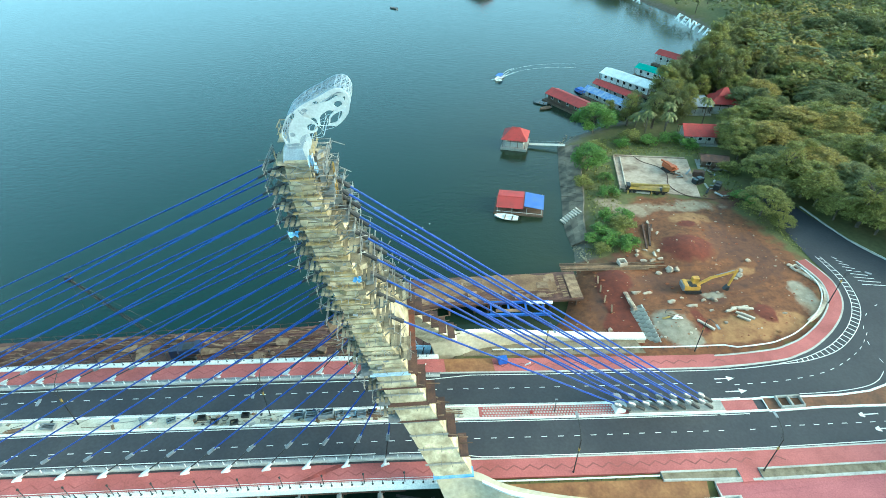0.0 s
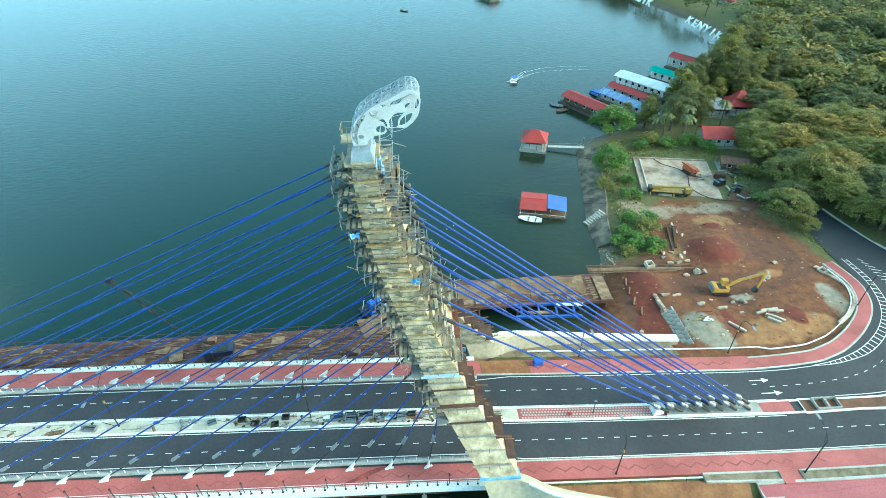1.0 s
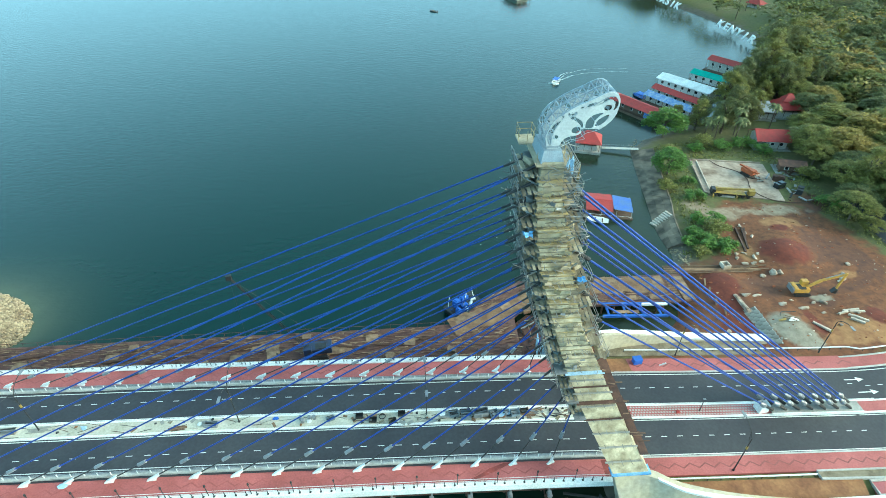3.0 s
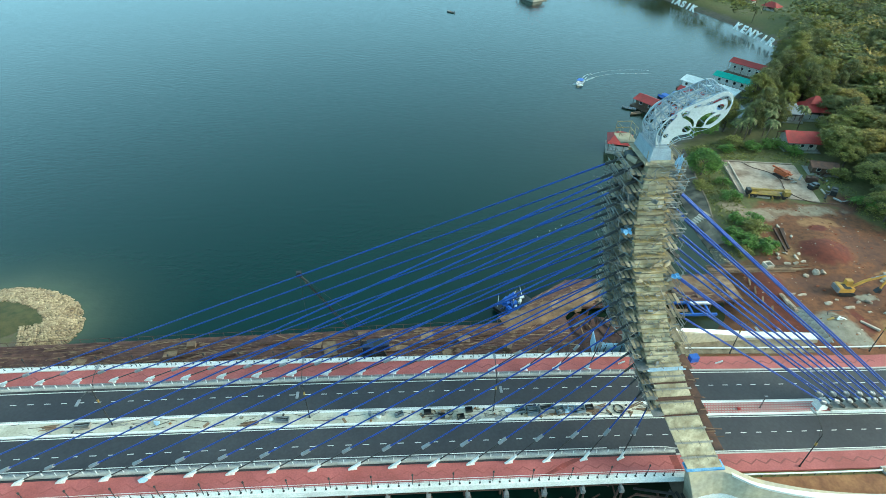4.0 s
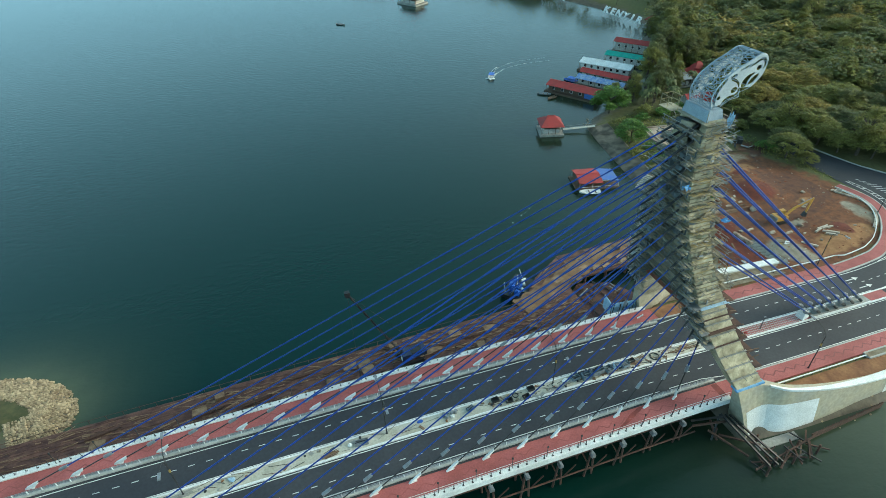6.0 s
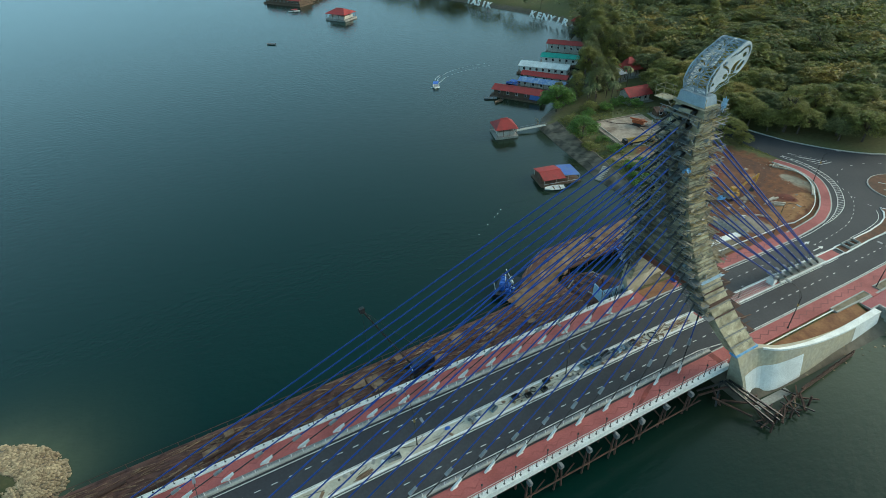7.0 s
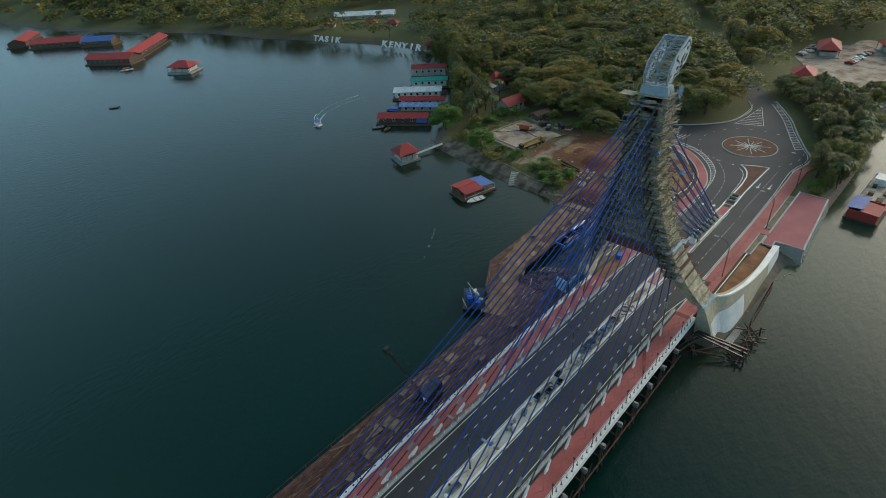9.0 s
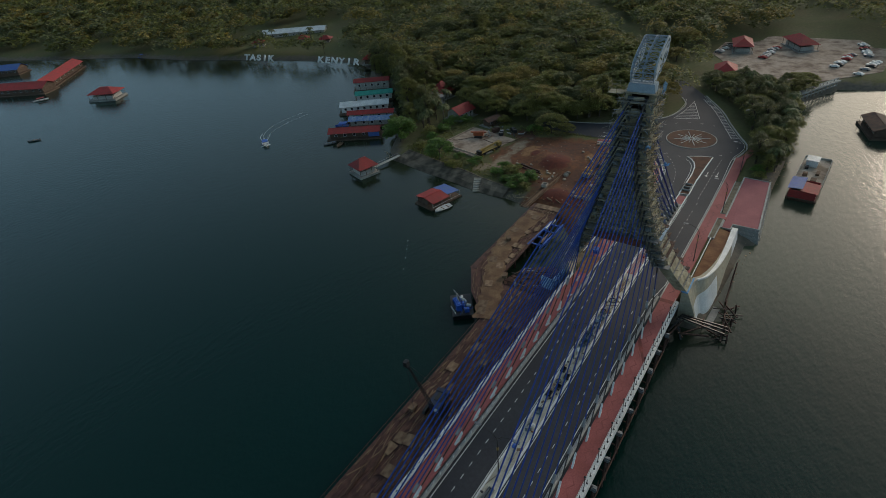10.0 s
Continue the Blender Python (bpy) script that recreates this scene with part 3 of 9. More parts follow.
part("girder", Geo().strip(XB, 64.2, 66.7, lift(-2.9), lift(-1.3)), CONCRETE, bridge)

XR = steps(-150, 64, 6)
structure("road_south", Geo().strip(XR, 50.75, 57.1, lift(-0.3), lift(0.0)), ASPHALT, "dark new asphalt carriageway of two lanes", "road")
structure("road_north", Geo().strip(XR, 60.1, 66.55, lift(-0.3), lift(0.0)), ASPHALT, "dark new asphalt carriageway of two lanes", "road")
structure("median", Geo().strip(steps(-150, 9.5, 6), 57.1, 60.1, lift(-0.3), lift(0.22)), MEDIAN, "pale unfinished concrete median strip between the carriageways", "median")
structure("median_paved", Geo().strip(steps(9.5, 62, 4), 57.45, 59.75, lift(-0.3), lift(0.2)), PAVER, "red block paving of the median", "median")
for y0, y1 in ((57.1, 57.45), (59.75, 60.1)):
    structure("kerb", Geo().strip(XR, y0 - (0.003 if y0 < 58 else -0.003), y1, lift(-0.3), lift(0.25)), WHITE, "white painted concrete kerb of the median", "kerb")
structure("walkway_south", Geo().strip(steps(-150, 100, 5), 46.0, 49.3, lift(-0.3), lift(0.14)), PAVER, "red paved walkway beside the road", "pavement")
structure("walkway_north", Geo().strip(steps(-150, 60, 5), 67.95, 71.2, lift(-0.3), lift(0.14)), PAVER, "red paved walkway beside the road", "pavement")
structure("road_margin", Geo().strip(steps(3, 100, 5), 49.62, 50.76, lift(-0.3), lift(-0.004)), ASPHALT, "dark asphalt margin of the carriageway", "road")
structure("road_margin", Geo().strip(steps(3, 62, 5), 66.54, 67.62, lift(-0.3), lift(-0.004)), ASPHALT, "dark asphalt margin of the carriageway", "road")
structure("kerb_strip", Geo().strip(steps(3, 100, 5), 49.3, 49.62, lift(-0.3), lift(0.15)), KERB, "pale concrete kerb strip between road and walkway", "kerb")
structure("kerb_strip", Geo().strip(steps(3, 60, 5), 67.62, 67.95, lift(-0.3), lift(0.15)), KERB, "pale concrete kerb strip between road and walkway", "kerb")

# junction and roundabout beyond the bridge
JUNCTION = [(62, 50.75), (98, 50.3), (107, 48.2), (113, 48.6), (120, 52), (133, 58), (146, 63.5), (164, 74), (190, 92), (240, 130), (236, 138), (186, 104),
            (160, 83), (150, 79), (140, 79.5), (132, 82), (125, 88), (119, 97), (114, 108), (110.5, 120), (108.5, 129), (102.5, 129), (101, 121), (99.5, 108), (99.4, 100.5),
            (99.9, 94.4), (97.8, 87.4), (94, 80.3), (88.8, 75.8), (82.8, 72.0), (78, 70.1), (73.8, 68.9), (62, 67.75)]
flat = bmesh.new()
flat.faces.new([flat.verts.new((x, y, 0)) for x, y in JUNCTION])
for k in range(60, 120, 4):
    bmesh.ops.bisect_plane(flat, geom=flat.verts[:] + flat.edges[:] + flat.faces[:], plane_co=(k, 0, 0), plane_no=(1, 0, 0))
bmesh.ops.triangulate(flat, faces=flat.faces[:])
bmesh.ops.recalc_face_normals(flat, faces=flat.faces[:])
if sum(f.normal.z for f in flat.faces) < 0:
    bmesh.ops.reverse_faces(flat, faces=flat.faces[:])
for v in flat.verts:
    v.co.z = zd(v.co.x) + 0.004
junction_mesh = bpy.data.meshes.new("junction")
flat.to_mesh(junction_mesh)
flat.free()
junction_mesh.materials.append(ASPHALT)
structure("junction", junction_mesh, None, "dark asphalt junction around the roundabout", "road")
structure("junction_bed", Geo().prism(JUNCTION, 1.2, 1.9), CONCRETE, "road bed under the junction asphalt", "road")

# ---- road details ----
def mirror(y):
    return 2 * AXIS - y


dash_mesh = Geo().box((0, 0, 0.008), (1.05, 0.12, 0.012)).mesh("lane_dash", PAINT)
arrow_mesh = Geo().box((-0.7, 0, 0.008), (2.8, 0.22, 0.012)).add([(0.7, -0.6, 0.014), (2.2, 0, 0.014), (0.7, 0.6, 0.014), (0.7, -0.6, 0.002), (2.2, 0, 0.002), (0.7, 0.6, 0.002)], [(0, 1, 2), (5, 4, 3), (0, 3, 4, 1), (1, 4, 5, 2), (2, 5, 3, 0)]).mesh("arrow", PAINT)
markings = tagged(new("road_markings"), "white painted lane lines, dashes and arrows on the asphalt", "road marking", "", "structure")


def mark(me, x, y, heading=0.0):
    ob = new(me.name, me)
    ob.parent = markings
    slope = math.degrees(math.atan2(zd(x - 1) - zd(x + 1), 2))
    ob.matrix_basis = pose(x, y, zd(x) + 0.006, 0, 0, heading) @ pose(0, 0, 0, 0, slope, 0)


for lane, first, gap, late, turn in ((53.35, -40.93, 2.9, 2.955, -3.25), (63.93, -43.59, 2.8, 2.94, -9.96)):
    for i in range(30):
        mark(dash_mesh, first - gap * (i + 1), lane)
    x = first
    while x < 60:
        mark(dash_mesh, x, lane + 0.18 * min(max(x, 0), 40) / 40)
        x += gap if x < turn - 0.1 else late
for x, y in ((60, 61.9), (59, 65.0), (82, 55.4), (83, 52.3)):
    mark(arrow_mesh, x, y, 0 if y > 58 else 180)


def over(x, y):
    return zd(x) + 0.006


def paint(line, w=0.15, closed=False):
    part("painted_line", Geo().ribbon(line, w, over, 0.012, closed), PAINT, markings)


for y in (56.8, 60.4):
    paint([(x, y) for x in steps(-150, 60, 6)])
for y, land in ((51.05, 49.88), (66.3, 67.2)):
    paint([(x, y) for x in steps(-150, 1, 6)] + [(5, (y + land) / 2), (9, land)] + [(x, land) for x in steps(13, 60, 6)])


def smooth_line(pts, n=6):
    out = []
    for i in range(len(pts) - 1):
        p0, p1, p2, p3 = pts[max(i - 1, 0)], pts[i], pts[i + 1], pts[min(i + 2, len(pts) - 1)]
        for k in range(n):
            t = k / n
            out.append(tuple(0.5 * (2 * b + (c - a) * t + (2 * a - 5 * b + 4 * c - d) * t * t + (3 * b - a - 3 * c + d) * t ** 3) for a, b, c, d in zip(p0, p1, p2, p3)))
    return out + [tuple(pts[-1])]


def offset(line, d):
    out = []
    for i, (x, y) in enumerate(line):
        a, b = line[max(i - 1, 0)], line[min(i + 1, len(line) - 1)]
        dx, dy = b[0] - a[0], b[1] - a[1]
        k = math.hypot(dx, dy) or 1
        out.append((x - dy / k * d, y + dx / k * d))
    return out


def every(line, d, start=0.0):
    """Points and headings at even steps along a line."""
    out, left = [], start
    for a, b in zip(line, line[1:]):
        k = math.dist(a, b)
        while left < k:
            out.append((a[0] + (b[0] - a[0]) * left / k, a[1] + (b[1] - a[1]) * left / k, math.degrees(math.atan2(b[1] - a[1], b[0] - a[0]))))
            left += d
        left -= k
    return out


PATH_EDGE = smooth_line([(60, 67.6), (66, 67.9), (73.8, 68.7), (78, 69.9), (82.8, 71.9), (88.8, 75.7), (94, 80.2), (97.6, 85.0), (99.5, 90.5), (99.4, 95), (98.2, 100.5)])
HATCH_OUT = smooth_line([(72.3, 68.0), (79, 68.6), (87.3, 71.1), (95.1, 76.7), (100.5, 83.7), (102.9, 92.5), (102.3, 101.2)])
HATCH_IN = smooth_line([(72.3, 68.1), (79, 69.5), (86.6, 72.6), (94.0, 78.0), (99.0, 84.5), (101.5, 92.8), (101.2, 101.4)])
paint(HATCH_OUT)
paint(HATCH_IN)
for i in range(4, len(HATCH_OUT)):
    for k in (0.0,):
        if i + 1 < len(HATCH_OUT):
            a = [HATCH_OUT[i][j] * (1 - k) + HATCH_OUT[i + 1][j] * k for j in (0, 1)]
            b = [HATCH_IN[i][j] * (1 - k) + HATCH_IN[i + 1][j] * k for j in (0, 1)]
            paint([tuple(a), tuple(b)], 0.22)
paint(smooth_line([(60, 67.2), (66, 67.4), (72.3, 68.0)]))
for x, y, h in every(smooth_line([(60, 63.4), (72, 64.0), (82, 66.0), (91, 70.5), (97, 76)]), 2.7, 1.0):
    mark(dash_mesh, x, y, h)
for x, y, h in every(smooth_line([(62, 53.9), (80, 53.8), (97, 53.5)]), 2.7, 1.0):
    mark(dash_mesh, x, y, h)
CIRCLE = (111.3, 67.5)
ring = lambda r, n=48: [(CIRCLE[0] + r * math.cos(2 * math.pi * i / n), CIRCLE[1] + r * math.sin(2 * math.pi * i / n)) for i in range(n)]
for i in range(22):
    a = 2 * math.pi * i / 22
    mark(dash_mesh, CIRCLE[0] + 17.6 * math.cos(a), CIRCLE[1] + 17.2 * math.sin(a), math.degrees(a) + 90)
paint(smooth_line([(60, 49.88), (80, 50.0), (98, 50.3), (107, 48.5), (113, 48.9), (120, 52.4), (133, 58.4), (146, 63.9), (164, 74.4)]))
SOUTH_HATCH = smooth_line([(117, 54), (133, 60.6), (146, 66.2), (160, 74.0)])
paint(SOUTH_HATCH)
for x, y, h in every(SOUTH_HATCH, 1.6):
    paint([(x, y), (x + 1.2, y - 1.9)], 0.2)
GORE = [(134, 69.5), (155, 76.5), (141, 77.6), (131, 79.5)]
paint(GORE, 0.2, True)
for i in range(11):
    k = i / 11
    paint([(134 + 20 * k, 70 + 6.5 * k), (131.5 + 22 * k, 79 - 2.6 * k)], 0.2)
paint(smooth_line([(157, 80.5), (150, 79.6), (140, 80), (132.4, 82.6), (125.5, 88.5), (119.6, 97), (114.4, 108)]))
for i in range(9):
    k = i / 9
    paint([(105.2 + 0.6 * k, 101 - 12 * k), (106 + 6 * k, 100 - 12 * k)], 0.2)

# splitter island, roundabout and kerbs
SPLIT = [(64, 57.1), (75, 57.4), (88, 57.0), (97, 56.6), (96.2, 60.5), (94.3, 65.0), (92.8, 63.2), (90, 61.5), (86, 60.4), (80, 59.9), (71, 59.9), (64, 60.1)]
paint(smooth_line([(72, 60.6), (80, 60.8), (86, 61.5), (89.6, 62.8), (92.2, 64.8)]))
structure("splitter_island", Geo().prism(SPLIT, lambda x: zd(x) - 0.2, lambda x: zd(x) + 0.16), ISLESOIL, "bare orange soil island between the lanes", "traffic island")
structure("splitter_kerb", Geo().ribbon(SPLIT, 0.4, lambda x, y: zd(x) - 0.1, 0.32, True), WHITE, "white kerb round the soil island", "kerb")
structure("roundabout_island", Geo().prism(ring(9.0), 2.3, 2.86), ISLESOIL, "round traffic island of bare red-brown soil", "traffic island")
structure("roundabout_kerb", Geo().ribbon(ring(9.1), 0.5, lambda x, y: 2.5, 0.34, True), KERB, "pale kerb round the traffic island", "kerb")
star = thing("stone_star", "pale stones laid as a star on the traffic island", "stones")
for i in range(16):
    a = 2 * math.pi * i / 16
    k = 4.2 + 2.4 * (i % 2) + random.uniform(-0.6, 0.6)
    part("stone_ray", Geo().beam((CIRCLE[0] + 0.6 * math.cos(a), CIRCLE[1] + 0.6 * math.sin(a), 2.9), (CIRCLE[0] + k * math.cos(a), CIRCLE[1] + k * math.sin(a), 2.9), 0.18, 0.12), PAINT, star)
north_path = offset(PATH_EDGE, 1.75)
structure("walkway_curve", Geo().ribbon(north_path, 2.5, lambda x, y: zd(x) - 0.2, 0.34), PAVER, "red paved walkway curving round the works", "pavement")
structure("kerb_curve", Geo().ribbon(offset(PATH_EDGE, 0.32), 0.4, lambda x, y: zd(x) - 0.2, 0.32), KERB, "pale concrete kerb of the curving walkway", "kerb")
structure("kerb_curve", Geo().ribbon(offset(PATH_EDGE, 3.2), 0.35, lambda x, y: zd(x) - 0.2, 0.4), KERB, "pale concrete kerb of the curving walkway", "kerb")
structure("walkway_bend", Geo().ribbon(smooth_line([(99, 47.6), (104, 46.2), (108, 45.4), (112, 45.6)]), 2.2, lambda x, y: 2.4, 0.32), PAVER, "red paved walkway beside the junction", "pavement")
structure("kerb_bend", Geo().ribbon(smooth_line([(98, 49.8), (107, 47.6), (113, 48.0), (120, 51.4), (133, 57.4), (146, 62.9), (164, 73.4)]), 0.5, lambda x, y: 2.4, 0.36), KERB, "pale kerb along the junction", "kerb")
structure("kerb_bend", Geo().ribbon(smooth_line([(159, 83), (150, 79), (140, 79.5), (132, 82), (125, 88), (119, 97), (114, 108), (111, 124)]), 0.5, lambda x, y: 2.4, 0.36), KERB, "pale kerb along the junction", "kerb")


def zigzag(y, a, b):
    pts, x, s = [], a, 1
    while x < b:
        pts.append((x, y + 0.42 * s))
        x, s = x + 1.35, -s
    return pts


for y in (47.7, 69.5):
    structure("paving_pattern", Geo().ribbon(zigzag(y, 6, 62), 0.28, lambda x, yy: zd(x) + 0.143, 0.008), PAVER_DARK, "dark zigzag band laid in the red walkway", "paving")
    structure("paving_pattern", Geo().ribbon(zigzag(y, -140, 2), 0.24, lambda x, yy: zd(x) + 0.143, 0.008), PAVER_FAINT, "faint zigzag band laid in the red walkway", "paving")

# deeper red patch of the south walkway next to the tower
PAVER_DEEP = mat("deep_red_paving", (0.27, 0.05, 0.04), 0.75, second=(0.17, 0.035, 0.03), scale=0.5, detail=9, fine=3, bump=0.01)
structure("washed_paving", Geo().prism([(-21.5, 46.3), (2.9, 46.05), (2.9, 49.2), (-15, 49.2), (-17.5, 48.3), (-19, 47.4)], lambda x: zd(x), lambda x: zd(x) + 0.155), PAVER_DEEP, "darker red paving beside the tower", "pavement")

# paving setts of the paved median
sett_mesh = Geo().box((0, 0, 0), (0.32, 0.32, 0.03)).mesh("sett", KERB)
median_paved = bpy.data.objects["median_paved"]
k = 0
for i in range(47):
    for j in range(4):
        x, y = 10.2 + 0.55 * i + (0.27 if j % 2 else 0), 57.75 + 0.56 * j
        ob = new("sett", sett_mesh)
        ob.parent = median_paved
        ob.matrix_basis = pose(x, y, zd(x) + 0.205)

# ---- railings ----
post_road = Geo().box((0, 0, 0.55), (0.12, 0.16, 1.1)).mesh("post", WHITE)
post_edge = Geo().box((0, 0, 0.5), (0.09, 0.09, 1.0)).box((0, 0, 0.03), (0.3, 0.3, 0.06)).mesh("post", BLACK)
for side, name in ((1, "south"), (-1, "north")):
    yy = (lambda y: y) if side == 1 else mirror
    barrier = thing("road_barrier", "pale concrete plinth with three steel rails beside the road", "railing", "road barriers")
    a, b = sorted((yy(49.75), yy(50.35)))
    part("plinth", Geo().strip(XB, a, b, lift(-0.02), lift(0.35)), KERB, barrier)
    part("deck_gutter", Geo().strip(XB, *sorted((yy(49.32), yy(50.72))), lift(-0.3), lift(0.003)), ASPHALT, barrier)
    for h in (0.6, 0.85, 1.1):
        part("rail", Geo().path([(x, yy(50.05), zd(x) + h) for x in XB], 0.05), GALV, barrier)
    for i in range(66):
        x = -129 + 2.0 * i
        ob = part("post", post_road, None, barrier)
        ob.matrix_basis = pose(x, yy(50.05), zd(x))
    parapet = thing("bridge_parapet", "white concrete edge beam with dark posts and a steel handrail", "railing", "bridge parapets")
    part("edge_beam", Geo().strip(XB, *sorted((yy(45.15), yy(45.98))), lift(-0.9), lift(0.4)), WHITE, parapet)
    for h in (0.75, 1.35):
        part("handrail", Geo().path([(x, yy(45.9), zd(x) + h) for x in XB], 0.04), WHITE, parapet)
    for i in range(82):
        x = -129 + 1.6 * i
        ob = part("post", post_edge, None, parapet)
        ob.matrix_basis = pose(x, yy(45.55), zd(x) + 0.4)

# guard rails on the approach
guard_post = Geo().box((0, 0, 0.4), (0.12, 0.12, 0.8)).mesh("post", BLACK)
for name, line in (("south", [(x, 45.2) for x in steps(9, 38, 3)]), ("north", [(x, 73.2) for x in steps(14, 63, 4)] + offset(PATH_EDGE, 4.6)[6:-3])):
    rail = thing("guard_rail", "low white guard rail on dark posts along the approach", "railing", "guard rails")
    part("beam", Geo().ribbon(line, 0.2, lambda x, y: zd(x) + 0.42, 0.22), WHITE, rail)
    for x, y, h in every(line, 2.4):
        ob = part("post", guard_post, None, rail)
        ob.matrix_basis = pose(x, y, zd(x) - 0.25, 0, 0, h)

# ---- lamps ----
lamp_pole = Geo().tube((0, 0, 0), (0, 0, 0.35), 0.2, 0.14, 8).tube((0, 0, 0.3), (0, 0, 9.0), 0.11, 0.07, 8).mesh("pole", BLACK)
lamp_band = Geo().tube((0, 0, 6.3), (0, 0, 6.9), 0.17, n=8).mesh("band", YELLOW)
lamp_arm = Geo().path([(0, 0, 9.0), (0, 0.8, 10.0), (0, 2.2, 10.6), (0, 3.0, 10.7)], 0.055).path([(0, 0, 7.6), (0, 0.5, 8.6), (0, 0.8, 10.0)], 0.03).mesh("arm", BLACK)
lamp_head = Geo().box((0, 3.5, 10.68), (0.42, 1.2, 0.16)).mesh("head", GALV)


def street_lamp(x, y, arms, z=None):
    lamp = thing("street_lamp", "tall black street lamp with curved arms and flat grey heads", "street lamp", "street lamps", pose(x, y, zd(x) + 0.2 if z is None else z))
    part("pole", lamp_pole, None, lamp)
    part("band", lamp_band, None, lamp)
    for turn in arms:
        arm = part("arm", lamp_arm, None, lamp)
        arm.matrix_basis = pose(0, 0, 0, 0, 0, turn)
        part("head", lamp_head, None, arm)


for x in (-125, -92.2, -59.5, -27.2):
    street_lamp(x, 58.9, (0, 180))
for x, y, turn in ((23.8, 46.6, 0), (56.4, 45.6, 0), (24.5, 72.0, 180), (56.3, 72.2, 180), (88, 46, 0), (93.5, 84.5, -130), (122, 48, 30)):
    street_lamp(x, y, (turn,))

path_pole = Geo().tube((0, 0, 0), (0, 0, 2.7), 0.07, 0.05, 6).mesh("pole", BLACK)
path_head = Geo().blob((0, 0, 2.85), (0.17, 0.17, 0.2), 1, 0.05).tube((0, 0, 2.6), (0, 0, 2.72), 0.16, n=6).mesh("head", BLACK)
PIN_X = [-7.1 - 6.35 * k for k in range(18)]
for x in PIN_X:
    for y in (45.7, mirror(45.7)):
        lamp = thing("walkway_lamp", "short black walkway lamp with a round head on the parapet", "lamp", "walkway lamps", pose(x + 3.2, y, zd(x + 3.2) + 0.4))
        part("pole", path_pole, None, lamp)
        part("head", path_head, None, lamp)

short_post = thing("median_post", "short dark steel lamp post standing in the paved median", "lamp post", "", pose(23.4, 58.5, zd(23.4) + 0.2))
part("pole", Geo().tube((0, 0, 0), (0, 0, 0.3), 0.16, 0.12, 8).tube((0, 0, 0.25), (0, 0, 3.4), 0.09, 0.06, 8), BLACK, short_post)
part("bracket", Geo().box((0, 0, 3.4), (0.5, 0.24, 0.12)), GALV, short_post)

# ---- tower ----
LEG_Z = [11.9, 17.7, 22.4, 26.0, 31.0, 35.0, 39.0, 44.0, 48.5, 52.8, 57.0, 61.7]
LEG_W = [1.0, -2.0, -4.3, -5.8, -7.8, -9.0, -10.1, -11.6, -12.6, -13.4, -13.9, -13.9]
LEG_E = [6.7, 3.4, 1.0, -0.8, -3.0, -5.1, -6.3, -7.7, -9.0, -9.9, -11.0, -11.4]
LEG_Y = [43.5, 46.4, 48.1, 49.3, 50.4, 51.2, 52.0, 52.7, 53.0, 53.0, 52.8, 52.5]
LEG_T = [2.7, 2.8, 2.9, 3.0, 3.1, 3.3, 3.5, 3.7, 3.8, 3.9, 4.0, 4.0]


def leg(z):
    """West and east edges, outer face and thickness of the south leg at a height."""
    return tuple(float(np.interp(z, LEG_Z, c)) for c in (LEG_W, LEG_E, LEG_Y, LEG_T))


NORTH_Z = [11.9, 18.0, 25.0, 31.0, 39.0, 43.0, 48.0, 53.0, 58.0, 61.7]
NORTH_Y = [73.7, 70.8, 67.8, 66.0, 63.0, 61.8, 60.0, 59.0, 58.3, 57.4]


def to_north(v):
    """A point of the south leg carried over to the north leg."""
    x, y, z = v
    if z < 11.9:
        return (x, mirror(y), z)
    return (x, float(np.interp(z, NORTH_Z, NORTH_Y)) - (y - leg(z)[2]), z)


def flip(geo):
    """The same shape on the north leg."""
    g = Geo()
    g.v = [to_north(v) for v in geo.v]
    g.f = [q[::-1] for q in geo.f]
    return g


tower = thing("bridge_tower", "leaning raw concrete bridge tower of two curved legs under construction", "tower")
LIFTS = steps(11.9, 61.7, 2.26)
for south in (True, False):
    leg_part = None
    for i, (z0, z1) in enumerate(zip(LIFTS, LIFTS[1:])):
        g = Geo()
        ringv = []
        for z, inset in ((z0, 0.1), (z0 + 0.16, 0.0), (z1 - 0.16, 0.0), (z1, 0.1)):
            w, e, y, t = leg(z)
            ringv += [(w + inset, y + inset, z), (e - inset, y + inset, z), (e - inset, y + t - inset, z), (w + inset, y + t - inset, z)]
        f = [(3, 2, 1, 0), (12, 13, 14, 15)]
        for k in range(3):
            a = 4 * k
            f += [(a + j, a + (j + 1) % 4, a + 4 + (j + 1) % 4, a + 4 + j) for j in range(4)]
        g.add(ringv, f)
        if not south:
            g = flip(g)
        if leg_part is None:
            leg_part = part("leg", g, RAW, tower)
        else:
            part("lift", g, RAW, leg_part)

web = Geo()
web_v = []
for z in steps(27.5, 61.4, 2.26):
    w, e, y, t = leg(z)
    n = to_north((0, y, z))[1]
    web_v += [(w + 0.7, y + t - 0.2, z), (e - 0.5, y + t - 0.2, z), (e - 0.5, n - t + 0.2, z), (w + 0.7, n - t + 0.2, z)]
rows = len(web_v) // 4
web_f = [(3, 2, 1, 0), tuple(4 * (rows - 1) + j for j in range(4))]
for i in range(rows - 1):
    web_f += [(4 * i + j, 4 * i + (j + 1) % 4, 4 * i + 4 + (j + 1) % 4, 4 * i + 4 + j) for j in range(4)]
part("web_wall", web.add(web_v, web_f), RAW, tower)
w, e, y, t = leg(26.6)
part("cross_beam", Geo().box(((w + e) / 2 + 0.1, 58.6, 26.6), (e - w - 0.3, 15.0, 2.3)), RED_OXIDE, tower, "red oxide steel formwork of the cross beam")

